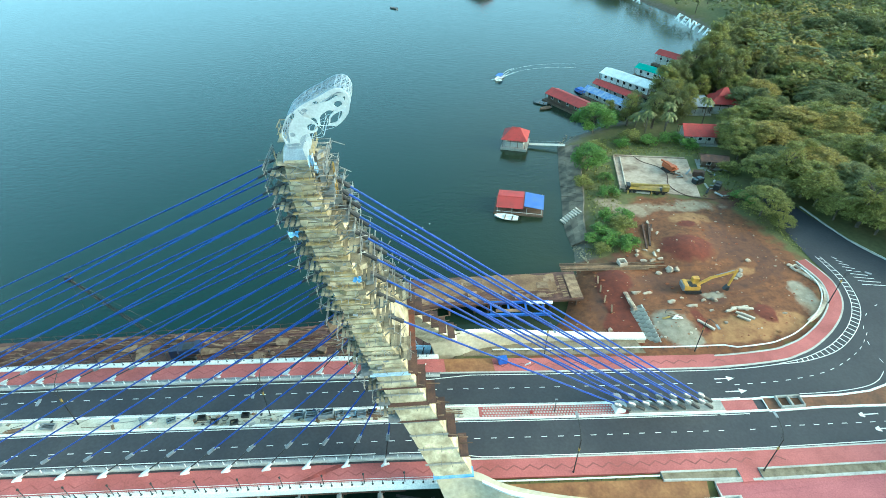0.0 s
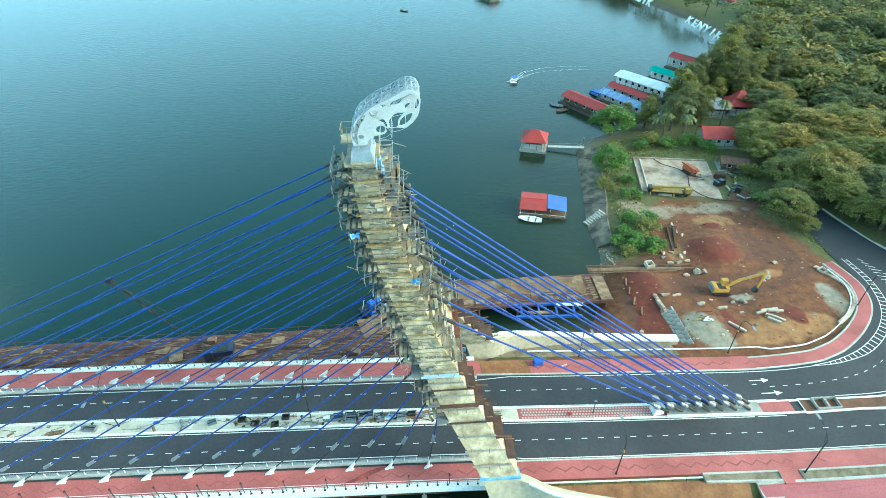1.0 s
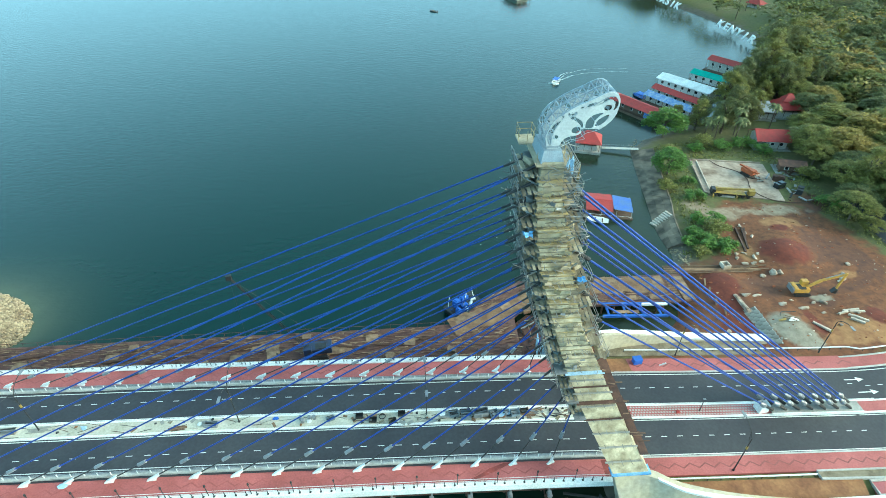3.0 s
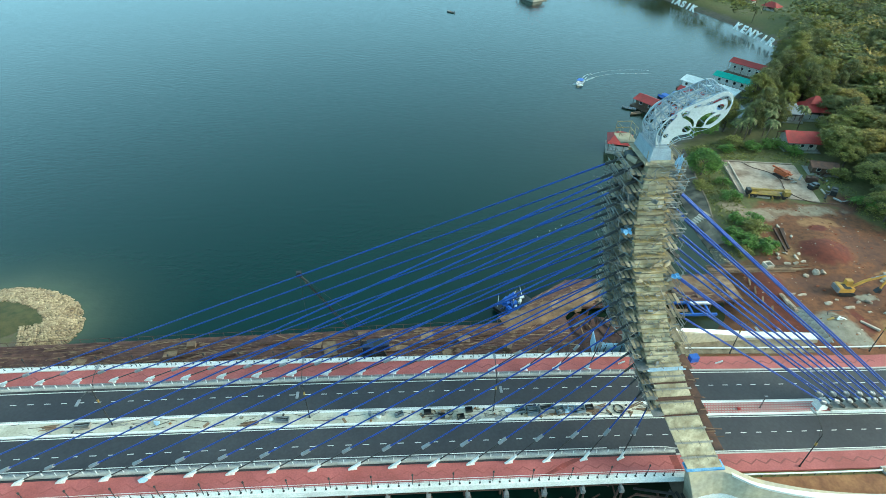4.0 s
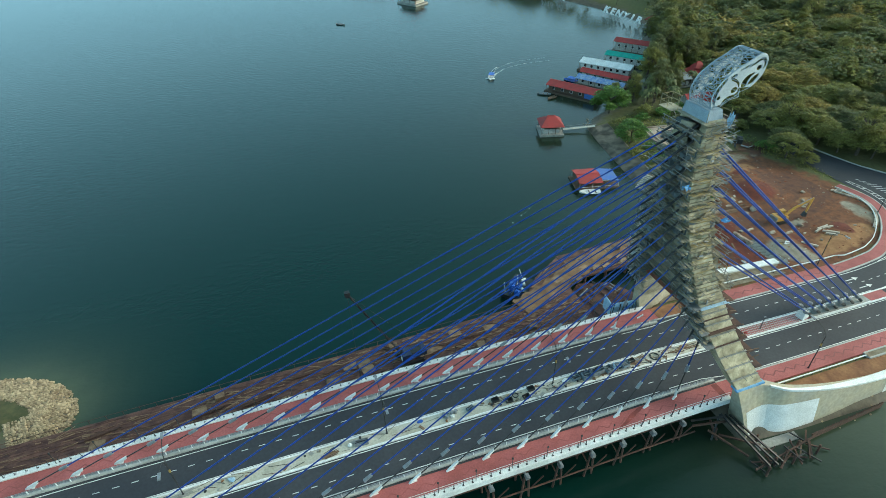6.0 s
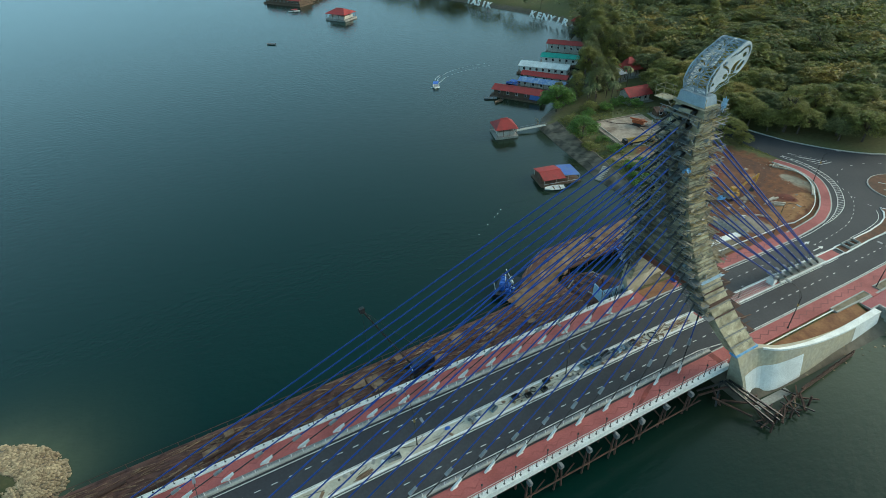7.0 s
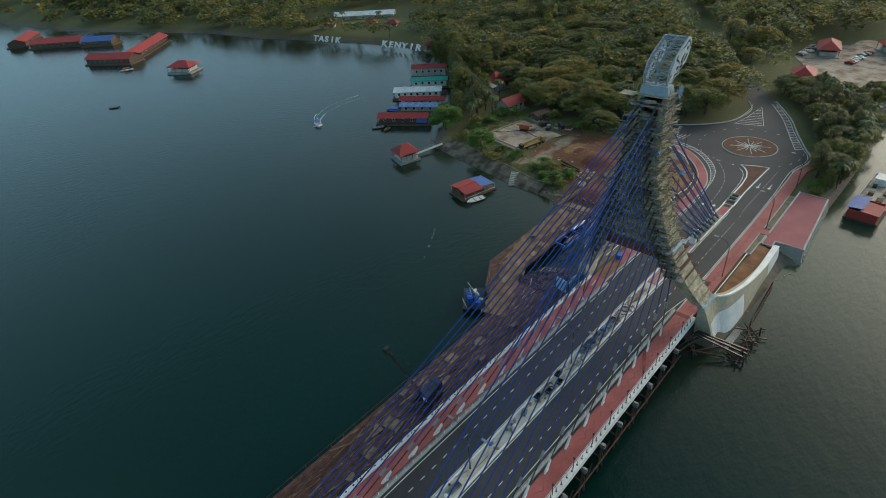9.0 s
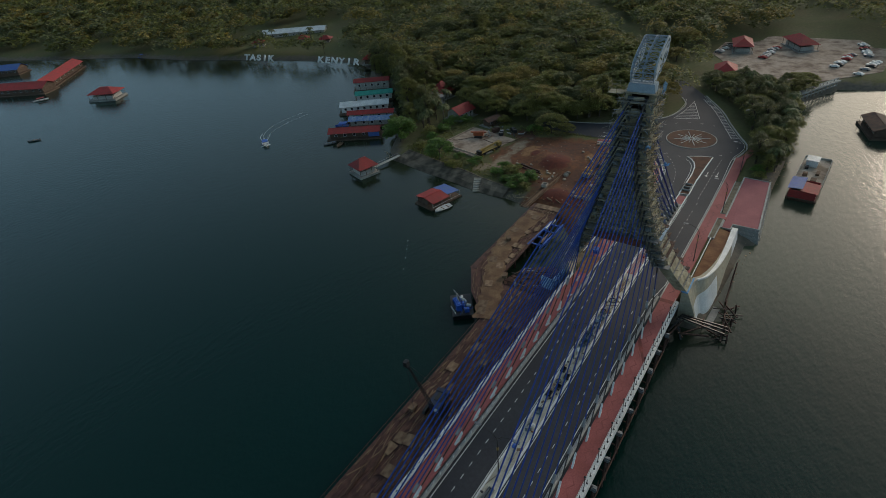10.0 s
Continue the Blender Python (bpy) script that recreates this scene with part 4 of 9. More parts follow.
# feet and wing walls
WING = [(1.0, 43.4, 11.9), (6.7, 43.2, 11.6), (12, 41.5, 9.9), (20, 40.4, 7.9), (28, 39.9, 6.3), (36, 39.7, 5.2), (47.2, 39.9, 4.3)]
for south in (True, False):
    g, cap = Geo(), Geo()
    pts = smooth_line(WING, 4)
    rows = []
    for x, y, z in pts:
        lean = 4.0 * max(0.0, 1 - x / 9.0)
        low = -1.0
        out = 2.4 * max(0.0, 1 - (x - 1) / 30) + 0.8
        rows.append([(x, y, z), (x + lean * 0.5, y - out * 0.5, z * 0.5), (x + lean, y - out, low), (x + lean, y + 1.9, low), (x, y + 1.35, z)])
    for r in rows:
        g.v += r
    n = 5
    for i in range(len(rows) - 1):
        g.f += [(i * n + j, i * n + (j + 1) % n, (i + 1) * n + (j + 1) % n, (i + 1) * n + j)[::-1] for j in range(n)]
    g.f += [(0, 1, 2, 3, 4)[::-1], tuple((len(rows) - 1) * n + j for j in range(n))]
    top = [p for p in pts if p[0] > 7.0]
    cv = []
    for x, y, z in top:
        k = 0.25 + 1.1 * min(1.0, (x - 7) / 30)
        skirt = 0.35 if south else 0.35 + 1.5 * math.exp(-((x - 16) / 9) ** 2)
        k += 0.0 if south else 0.3
        cv += [(x, y - 0.12, z - 0.35), (x, y + k, z - skirt), (x, y + k, z + 0.08), (x, y - 0.12, z + 0.08)]
    cf = [(0, 3, 2, 1), tuple(4 * (len(top) - 1) + j for j in range(4))]
    for i in range(len(top) - 1):
        a, b = 4 * i, 4 * i + 4
        cf += [(a + j, a + (j + 1) % 4, b + (j + 1) % 4, b + j) for j in range(4)]
    cap.add(cv, cf)

    def panel(x0, x1, k0, k1, k2):
        """A thin painted skin on the outer face, from the heights k0 and k1 at its two ends down to k2."""
        q, n, m = Geo(), 13, 7
        for side in (0.07, -0.01):
            for i in range(n):
                x = x0 + (x1 - x0) * i / (n - 1)
                y, z = (float(np.interp(x, [p[0] for p in pts], [p[j] for p in pts])) for j in (1, 2))
                lean = 4.0 * max(0.0, 1 - x / 9.0)
                out = 2.4 * max(0.0, 1 - (x - 1) / 30) + 0.8
                top_k = k0 + (k1 - k0) * i / (n - 1)
                for j in range(m):
                    u = 2 * (top_k + (k2 - top_k) * j / (m - 1))
                    if u < 1:
                        c = (x + lean * 0.5 * u, y - out * 0.5 * u, z - z * 0.5 * u)
                    else:
                        c = (x + lean * (0.5 + 0.5 * (u - 1)), y - out * (0.5 + 0.5 * (u - 1)), z * 0.5 - (1 + z * 0.5) * (u - 1))
                    q.v.append((c[0], c[1] - side, c[2] + side * 0.2))
        for i in range(n - 1):
            for j in range(m - 1):
                p = i * m + j
                q.f += [(p, p + 1, p + m + 1, p + m), (n * m + p, n * m + p + m, n * m + p + m + 1, n * m + p + 1)]
        return q

    p1, p2 = panel(2.0, 19.0, 0.44, 0.24, 0.985), panel(37.0, 46.9, 0.06, 0.06, 0.75)
    if not south:
        g, cap, p1, p2 = flip(g), flip(cap), flip(p1), flip(p2)
    wing = thing("wing_wall", "curved tan concrete wing wall with a white painted top", "retaining wall", "wing walls")
    part("wall", g, WALLC, wing)
    part("coping", cap, WHITE, wing, "white painted coping")
    part("white_panel", p1, WHITE, wing, "whitewashed panel")
    part("white_panel", p2, WHITE, wing, "whitewashed panel")
    if south:
        w, e, y, t = leg(12.2)
        part("blue_collar", Geo().box(((w + e) / 2, y + 0.5, 12.1), (e - w + 0.5, 1.6, 0.35)), TARP, wing, "blue sheeting strip at the foot of the leg")

# orange fill and kerbs beside the south walkway
structure("soil_bed", Geo().prism([(8, 43.5), (13, 42.2), (22, 41.2), (34, 40.8), (45, 41.2), (46, 44.9), (8, 45.0)], 0.0, lambda x: zd(x) - 0.15), SOIL, "bed of bare orange soil behind the wing wall", "soil")
structure("soil_bed_north", Geo().prism([(8, mirror(43.5)), (13, mirror(42.2)), (22, mirror(41.2)), (34, mirror(40.8)), (45, mirror(41.2)), (46, mirror(44.9)), (8, mirror(45.0))], 0.0, lambda x: zd(x) - 0.15), PLANTSOIL, "bed of dry grey-brown soil behind the wing wall", "soil")


def planter(poly, name="planter"):
    bed = thing(name, "long kerbed planting bed of dry soil beside the walkway", "planter", "planting beds")
    part("soil", Geo().prism(poly, lambda x: zd(x) - 0.3, lambda x: zd(x) + 0.12), PLANTSOIL, bed)
    part("kerb", Geo().ribbon(poly, 0.28, lambda x, y: zd(x) - 0.25, 0.55, True), KERB, bed)


planter([(38.5, 44.6), (51.8, 44.4), (51.8, 46.0), (38.5, 46.0)])
planter([(55.6, 44.2), (80, 44.0), (80, 46.0), (55.6, 46.0)])
structure("crossing_path", Geo().prism([(51.95, 43.8), (55.45, 43.8), (55.45, 46.0), (51.95, 46.0)], lambda x: zd(x) - 0.3, lambda x: zd(x) + 0.13), PAVER, "red paved path to the waterside plaza", "pavement")
plaza = [(47.2, 44.2), (47.2, 41.6), (50.2, 41.6), (50.2, 34.7), (83.4, 36.2), (84.0, 44.0)]
structure("plaza", Geo().prism(plaza, -1.0, lambda x: 3.5 if x < 60 else 3.0), PLAZA, "red paved waterside plaza", "plaza")
structure("plaza_kerb", Geo().ribbon(plaza, 0.45, lambda x, y: 3.2 if x < 60 else 2.7, 0.55, True), KERB, "pale concrete kerb round the plaza", "kerb")

# stone facing of the plaza wall, stone by stone
stone_wall = tagged(new("stone_wall"), "grey stone retaining wall of the plaza above the water", "retaining wall", "", "structure")
stones = []
for s in range(5):
    rnd = random.Random(s)
    g = Geo()
    n = 7
    poly = [(math.cos(2 * math.pi * i / n + rnd.uniform(-0.2, 0.2)) * 0.62, math.sin(2 * math.pi * i / n + rnd.uniform(-0.2, 0.2)) * 0.5) for i in range(n)]
    g.add([(x, 0.1, z) for x, z in poly] + [(x * 0.9, -0.12, z * 0.9) for x, z in poly], [tuple(range(n, 2 * n))] + [(i, (i + 1) % n, n + (i + 1) % n, n + i) for i in range(n)])
    stones.append(g.mesh("stone", CONCRETE))
part("wall_core", Geo().add([(50.3, 41.6, 3.25), (50.3, 34.8, 3.25), (83.4, 36.3, 2.75), (83.4, 41.6, 2.75), (47.4, 41.6, -1), (47.2, 33.6, -1), (83.4, 35.1, -1), (83.4, 41.6, -1)], [(0, 1, 2, 3), (7, 6, 5, 4), (1, 0, 4, 5), (2, 1, 5, 6), (3, 2, 6, 7), (0, 3, 7, 4)]), CONCRETE, stone_wall)
for a, b, lean_x, lean_y in (((50.2, 41.5), (50.2, 34.8), -0.68, -0.15), ((50.2, 34.8), (83.4, 36.2), 0.0, -0.28)):
    k = math.dist(a, b)
    h = math.degrees(math.atan2(b[1] - a[1], b[0] - a[0]))
    for j in range(4):
        for i in range(int(k / 1.15)):
            u = (i + 0.5 + 0.5 * (j % 2)) * 1.15 / k
            if u < 1:
                ob = new("stone", stones[(i * 3 + j) % 5])
                ob.parent = stone_wall
                z = 0.35 + 0.82 * j
                ob.matrix_basis = pose(a[0] + (b[0] - a[0]) * u + lean_x * (3.3 - z), a[1] + (b[1] - a[1]) * u + lean_y * (3.3 - z), z, -34 if lean_x < -0.5 else -15, 0, h)

# ---- crown on the south leg ----
CROWN = [(-13.4, 63.1), (-13.65, 64.7), (-12.7, 66.33), (-11.18, 67.58), (-9.26, 68.47), (-7.65, 69.24), (-6.63, 69.03), (-6.22, 68.1), (-6.54, 66.5), (-7.84, 65.2), (-9.43, 64.7), (-9.37, 64.1), (-10.67, 63.87), (-11.4, 63.5), (-12.2, 63.1)]
crown = thing("lattice_crown", "curved silver lattice crown with ivory scrollwork side plates", "crown")
part("base_box", Geo().add([(-14.0, 52.7, 61.5), (-11.4, 52.7, 61.5), (-11.4, 57.5, 61.5), (-14.0, 57.5, 61.5), (-13.75, 52.95, 62.95), (-11.75, 52.95, 62.95), (-11.75, 57.3, 62.95), (-13.75, 57.3, 62.95)], [(3, 2, 1, 0), (4, 5, 6, 7), (0, 1, 5, 4), (1, 2, 6, 5), (2, 3, 7, 6), (3, 0, 4, 7)]), SILVER, crown, "grey steel base box")


def plate(name, outlines, y, thick, material, parent, label=""):
    cu = bpy.data.curves.new(name, "CURVE")
    cu.dimensions, cu.fill_mode, cu.extrude = "2D", "BOTH", thick / 2
    for pts in outlines:
        sp = cu.splines.new("POLY")
        sp.points.add(len(pts) - 1)
        for p, (a, b) in zip(sp.points, pts):
            p.co = (a, b, 0, 1)
        sp.use_cyclic_u = True
    tmp = new("shape", cu)
    tmp.matrix_basis = pose(0, y, 0, 90, 0, 0)
    me = bpy.data.meshes.new_from_object(tmp.evaluated_get(bpy.context.evaluated_depsgraph_get()))
    me.transform(tmp.matrix_basis)
    bpy.data.objects.remove(tmp)
    bpy.data.curves.remove(cu)
    me.materials.clear()
    me.materials.append(material)
    return part(name, me, None, parent, label)


def oval(cx, cz, a, b, turn=0.0, n=20, start=0.0, stop=360.0):
    out = []
    for i in range(n):
        t = radians(start + (stop - start) * i / n)
        x, z = a * math.cos(t), b * math.sin(t)
        c, s = math.cos(radians(turn)), math.sin(radians(turn))
        out.append((cx + x * c - z * s, cz + x * s + z * c))
    return out


def slot(line, w):
    """A channel of a given width along a curve, thinning to its ends."""
    line = smooth_line(line, 4)
    n = len(line) - 1
    left, right = [], []
    for i, p in enumerate(line):
        k = w / 2 * min(1.0, 0.35 + 3.0 * min(i, n - i) / n)
        left.append(offset(line, k)[i])
        right.append(offset(line, -k)[i])
    return left + right[::-1]


outline = smooth_line(CROWN + [CROWN[0]], 4)[:-1]
bpy.context.view_layer.update()
for y in (53.3, 57.25):
    holes = [slot([(-10.35, 67.62), (-9.48, 67.88), (-8.4, 68.16), (-7.59, 68.6), (-7.0, 68.64), (-6.62, 68.26), (-6.55, 67.75), (-6.75, 67.32)], 0.4),
             slot([(-11.52, 67.1), (-11.2, 66.66), (-10.6, 66.36), (-10.08, 66.0), (-9.78, 65.42)], 0.36),
             slot([(-9.9, 65.36), (-9.68, 64.92), (-9.85, 64.56), (-10.39, 64.34), (-11.17, 64.2), (-11.68, 63.84), (-11.95, 63.4)], 0.42),
             slot([(-13.05, 63.5), (-13.28, 64.4), (-13.02, 65.5), (-12.5, 66.3), (-11.98, 66.8)], 0.6),
             smooth_line([(-9.5, 65.35), (-9.5, 66.1), (-9.04, 66.68), (-8.4, 66.98), (-7.75, 67.02), (-8.2, 66.62), (-8.56, 66.1), (-8.74, 65.35), (-9.5, 65.35)], 3)[:-1],
             smooth_line([(-8.5, 65.5), (-8.36, 66.08), (-7.95, 66.5), (-7.15, 66.85), (-7.25, 66.3), (-7.8, 65.7), (-8.5, 65.5)], 3)[:-1],
             oval(-10.94, 67.04, 0.36, 0.24, 10), oval(-7.4, 67.6, 0.42, 0.34, 10), oval(-10.46, 65.16, 0.5, 0.4, 10), oval(-12.6, 64.4, 0.3, 0.26)]
    plate("side_plate", [outline] + holes, y, 0.1, IVORY, crown, "ivory scrollwork plate")
back = smooth_line(CROWN[:8], 2)
inner = [(x + 0.6 * (1 - (i / (len(back) - 1)) ** 2), z - 0.7 * (1 - 0.6 * (i / (len(back) - 1)) ** 2)) for i, (x, z) in enumerate(back)]
Y0, YM, Y1 = 53.4, 55.28, 57.15
for k, y in enumerate((Y0, YM, Y1)):
    part("curved_chord", Geo().path([(x, y, z) for x, z in back], 0.085, 6), SILVER, crown)
    part("curved_chord", Geo().path([(x, y, z) for x, z in inner], 0.06, 5), SILVER, crown)
for i in range(len(back) - 1):
    (x0, z0), (x1, z1) = back[i], back[i + 1]
    part("cross_tube", Geo().tube((x0, Y0, z0), (x0, Y1, z0), 0.06, n=5), SILVER, crown)
    lattice = Geo()
    for a, c in ((Y0, YM), (YM, Y1)):
        lattice.tube((x0, a, z0), (x1, c, z1), 0.05, n=5)
        lattice.tube((x0, c, z0), (x1, a, z1), 0.05, n=5)
    for y in (Y0, YM, Y1):
        lattice.tube((x0, y, z0), (inner[i][0], y, inner[i][1]), 0.045, n=5)
        lattice.tube((inner[i][0], y, inner[i][1]), (x1, y, z1), 0.04, n=5)
    part("lattice_bay", lattice, SILVER, crown)
BELLY = smooth_line(CROWN[8:], 2)
for x, z in BELLY[::2]:
    part("cross_tube", Geo().tube((x, Y0, z), (x, Y1, z), 0.05, n=5), SILVER, crown)

# ---- scaffolding on the legs ----
rnd = random.Random(7)


def scaffold(south, side, z, reach, group):
    """A bracketed work platform on the west or east edge of a leg."""
    w, e, y, t = leg(z)
    d = -1 if side == "west" else 1
    x0 = w if side == "west" else e
    yc = y + t / 2
    th = thing("scaffold_platform", "bracketed work platform with steel struts and worn planks", "scaffold", group)
    ylo, yhi = y - rnd.uniform(0.2, 0.7), y + t + rnd.uniform(0.1, 0.6)
    fix = (lambda v: v) if south else to_north
    tip = x0 + d * reach
    up = rnd.uniform(-0.15, 0.35)
    for yy in (y + 0.3, y + t - 0.3):
        g = Geo()
        g.beam(fix((x0, yy, z)), fix((tip, yy, z + up)), 0.16, 0.2)
        g.beam(fix((x0, yy, z - 1.3)), fix((tip - d * 0.2, yy, z + up - 0.1)), 0.12, 0.14)
        g.beam(fix((x0 + d * 0.1, yy, z - 1.35)), fix((x0 + d * 0.1, yy, z + 0.1)), 0.18, 0.12)
        part("bracket", g, FORM, th)
    for k in range(3):
        a = x0 + d * (0.35 + 0.62 * k * reach / 2.2)
        g = Geo().beam(fix((a, ylo + rnd.uniform(-0.4, 0.3), z + 0.2)), fix((a + rnd.uniform(-0.2, 0.2), yhi + rnd.uniform(-0.3, 0.5), z + 0.24)), 0.42, 0.05)
        part("plank", g, SCAF, th)
    tube = PIPE
    for yy in (ylo, yhi):
        part("guard_post", Geo().tube(fix((tip, yy, z - 0.2)), fix((tip + d * 0.15, yy, z + 1.25)), 0.05, n=5), tube, th)
    for h in (0.65, 1.2):
        part("guard_pipe", Geo().tube(fix((tip + d * 0.1, ylo - 0.4, z + h)), fix((tip + d * 0.1, yhi + 0.4, z + h + rnd.uniform(-0.1, 0.1))), 0.05, n=5), tube, th)
    if side == "east" and z > 51:
        for yy in (ylo - 0.3, yhi + 0.3):
            for h in (0.65, 1.2):
                part("end_rail", Geo().tube(fix((x0 - 0.3, yy, z + h)), fix((tip + d * 0.1, yy, z + h)), 0.05, n=5), tube, th)
        part("deck_board", Geo().beam(fix((tip - d * 0.3, ylo - 0.3, z + 0.2)), fix((tip - d * 0.3, yhi + 0.3, z + 0.2)), 0.5, 0.06), FORM, th)
    for k in range(3):
        q = (x0 + d * rnd.uniform(0.2, reach + 0.7), rnd.uniform(ylo - 0.8, yhi), z + rnd.uniform(-0.3, 1.3))
        part("strut", Geo().tube(fix(q), fix((q[0] + d * rnd.uniform(0.2, 1.5), q[1] + rnd.uniform(-0.9, 0.9), q[2] + rnd.uniform(-0.8, 1.0))), 0.05, n=5), PIPE, th)
    if rnd.random() < 0.7:
        a = (x0 + d * 0.7, yc + rnd.uniform(-0.8, 0.8), z + 0.75)
        g = Geo().box(fix(a), (rnd.uniform(0.5, 1.1), rnd.uniform(0.9, 1.8), rnd.uniform(0.5, 0.9)), rnd.uniform(-25, 25), rnd.uniform(-15, 15))
        part("form_panel", g, rnd.choice([FORM, FORM, FORM, SCAF] if side == "west" else [GALV, RAW, SCAF, FORM]), th)


ANCHOR_Z = [23.4 + 2.2 * k for k in range(18)]
for south in (True, False):
    for z in ANCHOR_Z:
        scaffold(south, "west", z - 0.9, rnd.uniform(1.9, 2.7), "west platforms")
        if z > 31:
            scaffold(south, "east", z - 0.6, rnd.uniform(1.3, 2.3), "east platforms")

# ledges, pins and yellow frames on the outer face
for south in (True, False):
    fix = (lambda v: v) if south else to_north
    ledges = []
    for i, z in enumerate(LIFTS[1:-1]):
        w, e, y, t = leg(z)
        led = thing("face_ledge", "narrow timber ledge with steel pins on raw concrete", "scaffold", "face ledges")
        ledges.append((z, led))
        g = Geo()
        g.beam(fix((w - rnd.uniform(0, 0.5), y - 0.14, z)), fix((e + rnd.uniform(0, 0.6), y - 0.14, z + rnd.uniform(-0.06, 0.06))), 0.28, 0.1)
        part("board", g, SCAF if z > 28 else CONCRETE, led)
        for k in range(4):
            x = w + (e - w) * (k + 0.5) / 4
            g = Geo().tube(fix((x, y + 0.05, z + 0.4)), fix((x + rnd.uniform(-0.1, 0.3), y - rnd.uniform(0.5, 1.1), z + 0.4 + rnd.uniform(-0.2, 0.1))), 0.045, n=5)
            part("pin", g, PIPE, led)
        for k in range(2 if z > 30 else 0):   # formwork seams between the ledges
            zz = z + 0.75 * (k + 1)
            ww, ee, yy, _ = leg(zz)
            part("seam_batten", Geo().beam(fix((ww - 0.1, yy - 0.06, zz)), fix((ee + rnd.uniform(0, 0.3), yy - 0.06, zz + rnd.uniform(-0.04, 0.04))), 0.1 + 0.1 * k, 0.08), FRAMES if rnd.random() < 0.5 else SCAF, led)
        if z > 40:
            g = Geo()
            for k in range(5):
                x = w + (e - w) * k / 4
                g.beam(fix((x, y - 0.1, z + 0.1)), fix((x, y - 0.9, z + 0.3)), 0.09, 0.09)
            for k in range(4):
                g.beam(fix((w - 0.4, y - 0.15 - 0.25 * k, z + 0.12 + 0.06 * k)), fix((e + 0.3, y - 0.15 - 0.25 * k, z + 0.12 + 0.06 * k)), 0.1, 0.07)
            part("yellow_frame", g, FRAMES, led, "dusty yellow access frame")

    def near_ledge(z):
        return min(ledges, key=lambda p: abs(p[0] - z))[1]

    for i in range(140):
        z = 29 + 32 * (i + rnd.random()) / 140
        w, e, y, t = leg(z)
        x = rnd.uniform(w, e)
        if rnd.random() < 0.45:
            ob = part("form_sheet", Geo().box((0, 0, 0), (rnd.uniform(0.25, 1.0), 0.08, rnd.uniform(0.25, 0.8))), rnd.choice([SCAF, GALV, RAW, SCAF, FRAMES]), near_ledge(z))
            ob.matrix_basis = pose(*fix((x, y - 0.35, z)), rnd.uniform(-35, 35), rnd.uniform(-20, 20), rnd.uniform(-25, 25))
        else:
            q = Vector(fix((x, y - 0.2, z)))
            ob = part("jutting_pole", Geo().tube((0, 0, 0), (rnd.uniform(-1.6, 1.6), rnd.uniform(-1.2, 0.2) * (1 if south else -1), rnd.uniform(-0.8, 1.6)), 0.045, n=5), PIPE, near_ledge(z))
            ob.matrix_basis = Matrix.Translation(q)
    for z in (15.5, 18.6, 21.4, 24.2, 26.9, 29.4):
        w, e, y, t = leg(z)
        wk = thing("formwork_walkway", "rusty brown formwork walkway wrapped round the lower tower leg", "scaffold", "formwork walkways")
        m = PALETARP if z > 29 else RUST
        east = Geo().box(fix((e + 0.75, y + t / 2, z)), (1.3, t + 1.2, 0.14)).beam(fix((e, y + 0.4, z - 1.2)), fix((e + 1.3, y + 0.4, z)), 0.14, 0.14).beam(fix((e, y + t - 0.4, z - 1.2)), fix((e + 1.3, y + t - 0.4, z)), 0.14, 0.14)
        part("east_deck", east, RUST, wk)
        if z > 20:
            part("face_deck", Geo().box(fix(((w + e) / 2, y - 0.5, z)), (e - w + 0.8, 0.6 if 23 < z < 25 or z > 29 else 0.25, 0.1)), m, wk)
            part("west_deck", Geo().box(fix((w - 0.9, y + t / 2, z)), (1.7, t + 1.0, 0.14)), GALV, wk)
        for k in range(3):
            q = (e + 0.2, y - 0.2 + k * t / 2, z + rnd.uniform(-0.6, 0.8))
            part("loose_timber", Geo().beam(fix(q), fix((q[0] + rnd.uniform(0.8, 2.3), q[1] - rnd.uniform(0, 0.6), q[2] + rnd.uniform(-0.4, 0.3))), 0.14, 0.12), PLANK, wk)

# top platform with rails and sheeting
top = thing("top_platform", "railed plank platform round the tower top with torn blue sheeting", "scaffold")
part("deck", Geo().box((-12.75, 54.9, 61.45), (3.7, 5.4, 0.12)), SCAF, top)
g = Geo()
for x, y in ((-14.6, 52.2), (-14.6, 57.6), (-10.9, 52.2), (-10.9, 57.6), (-10.9, 54.6), (-15.4, 58.8), (-13.6, 58.8), (-15.4, 60.2), (-13.6, 60.2)):
    g.tube((x, y, 61.5), (x, y, 63.2), 0.04, n=5)
for h in (62.3, 63.1):
    g.path([(-10.9, 52.2, h - 0.3), (-10.9, 57.6, h - 0.3)], 0.04, 5)
    g.path([(-15.4, 58.0, h), (-15.4, 60.2, h), (-13.6, 60.2, h), (-13.6, 58.0, h)], 0.05, 5)
part("rail_frame", g, FRAMES, top)
part("outrigger_deck", Geo().box((-14.5, 59.0, 61.5), (2.0, 2.6, 0.1)), SCAF, top)
mast = thing("access_mast", "slender yellow lattice mast beside the top scaffold", "mast", "", pose(-9.0, 54.2, 56.0))
for k in range(3):
    a = 2 * math.pi * k / 3
    part("mast_chord", Geo().tube((0.16 * math.cos(a), 0.16 * math.sin(a), 0), (0.05 * math.cos(a), 0.05 * math.sin(a), 4.6), 0.045, n=5), YELLOW, mast)
part("mast_lacing", Geo().path([(0.15 * (1 - k / 14) * math.cos(2.1 * k), 0.15 * (1 - k / 14) * math.sin(2.1 * k), 0.33 * k) for k in range(14)], 0.035, 4), YELLOW, mast)
part("mast_bracket", Geo().beam((-2.2, 0, 0.1), (0.3, 0, 0.1), 0.16, 0.16), FORM, mast)
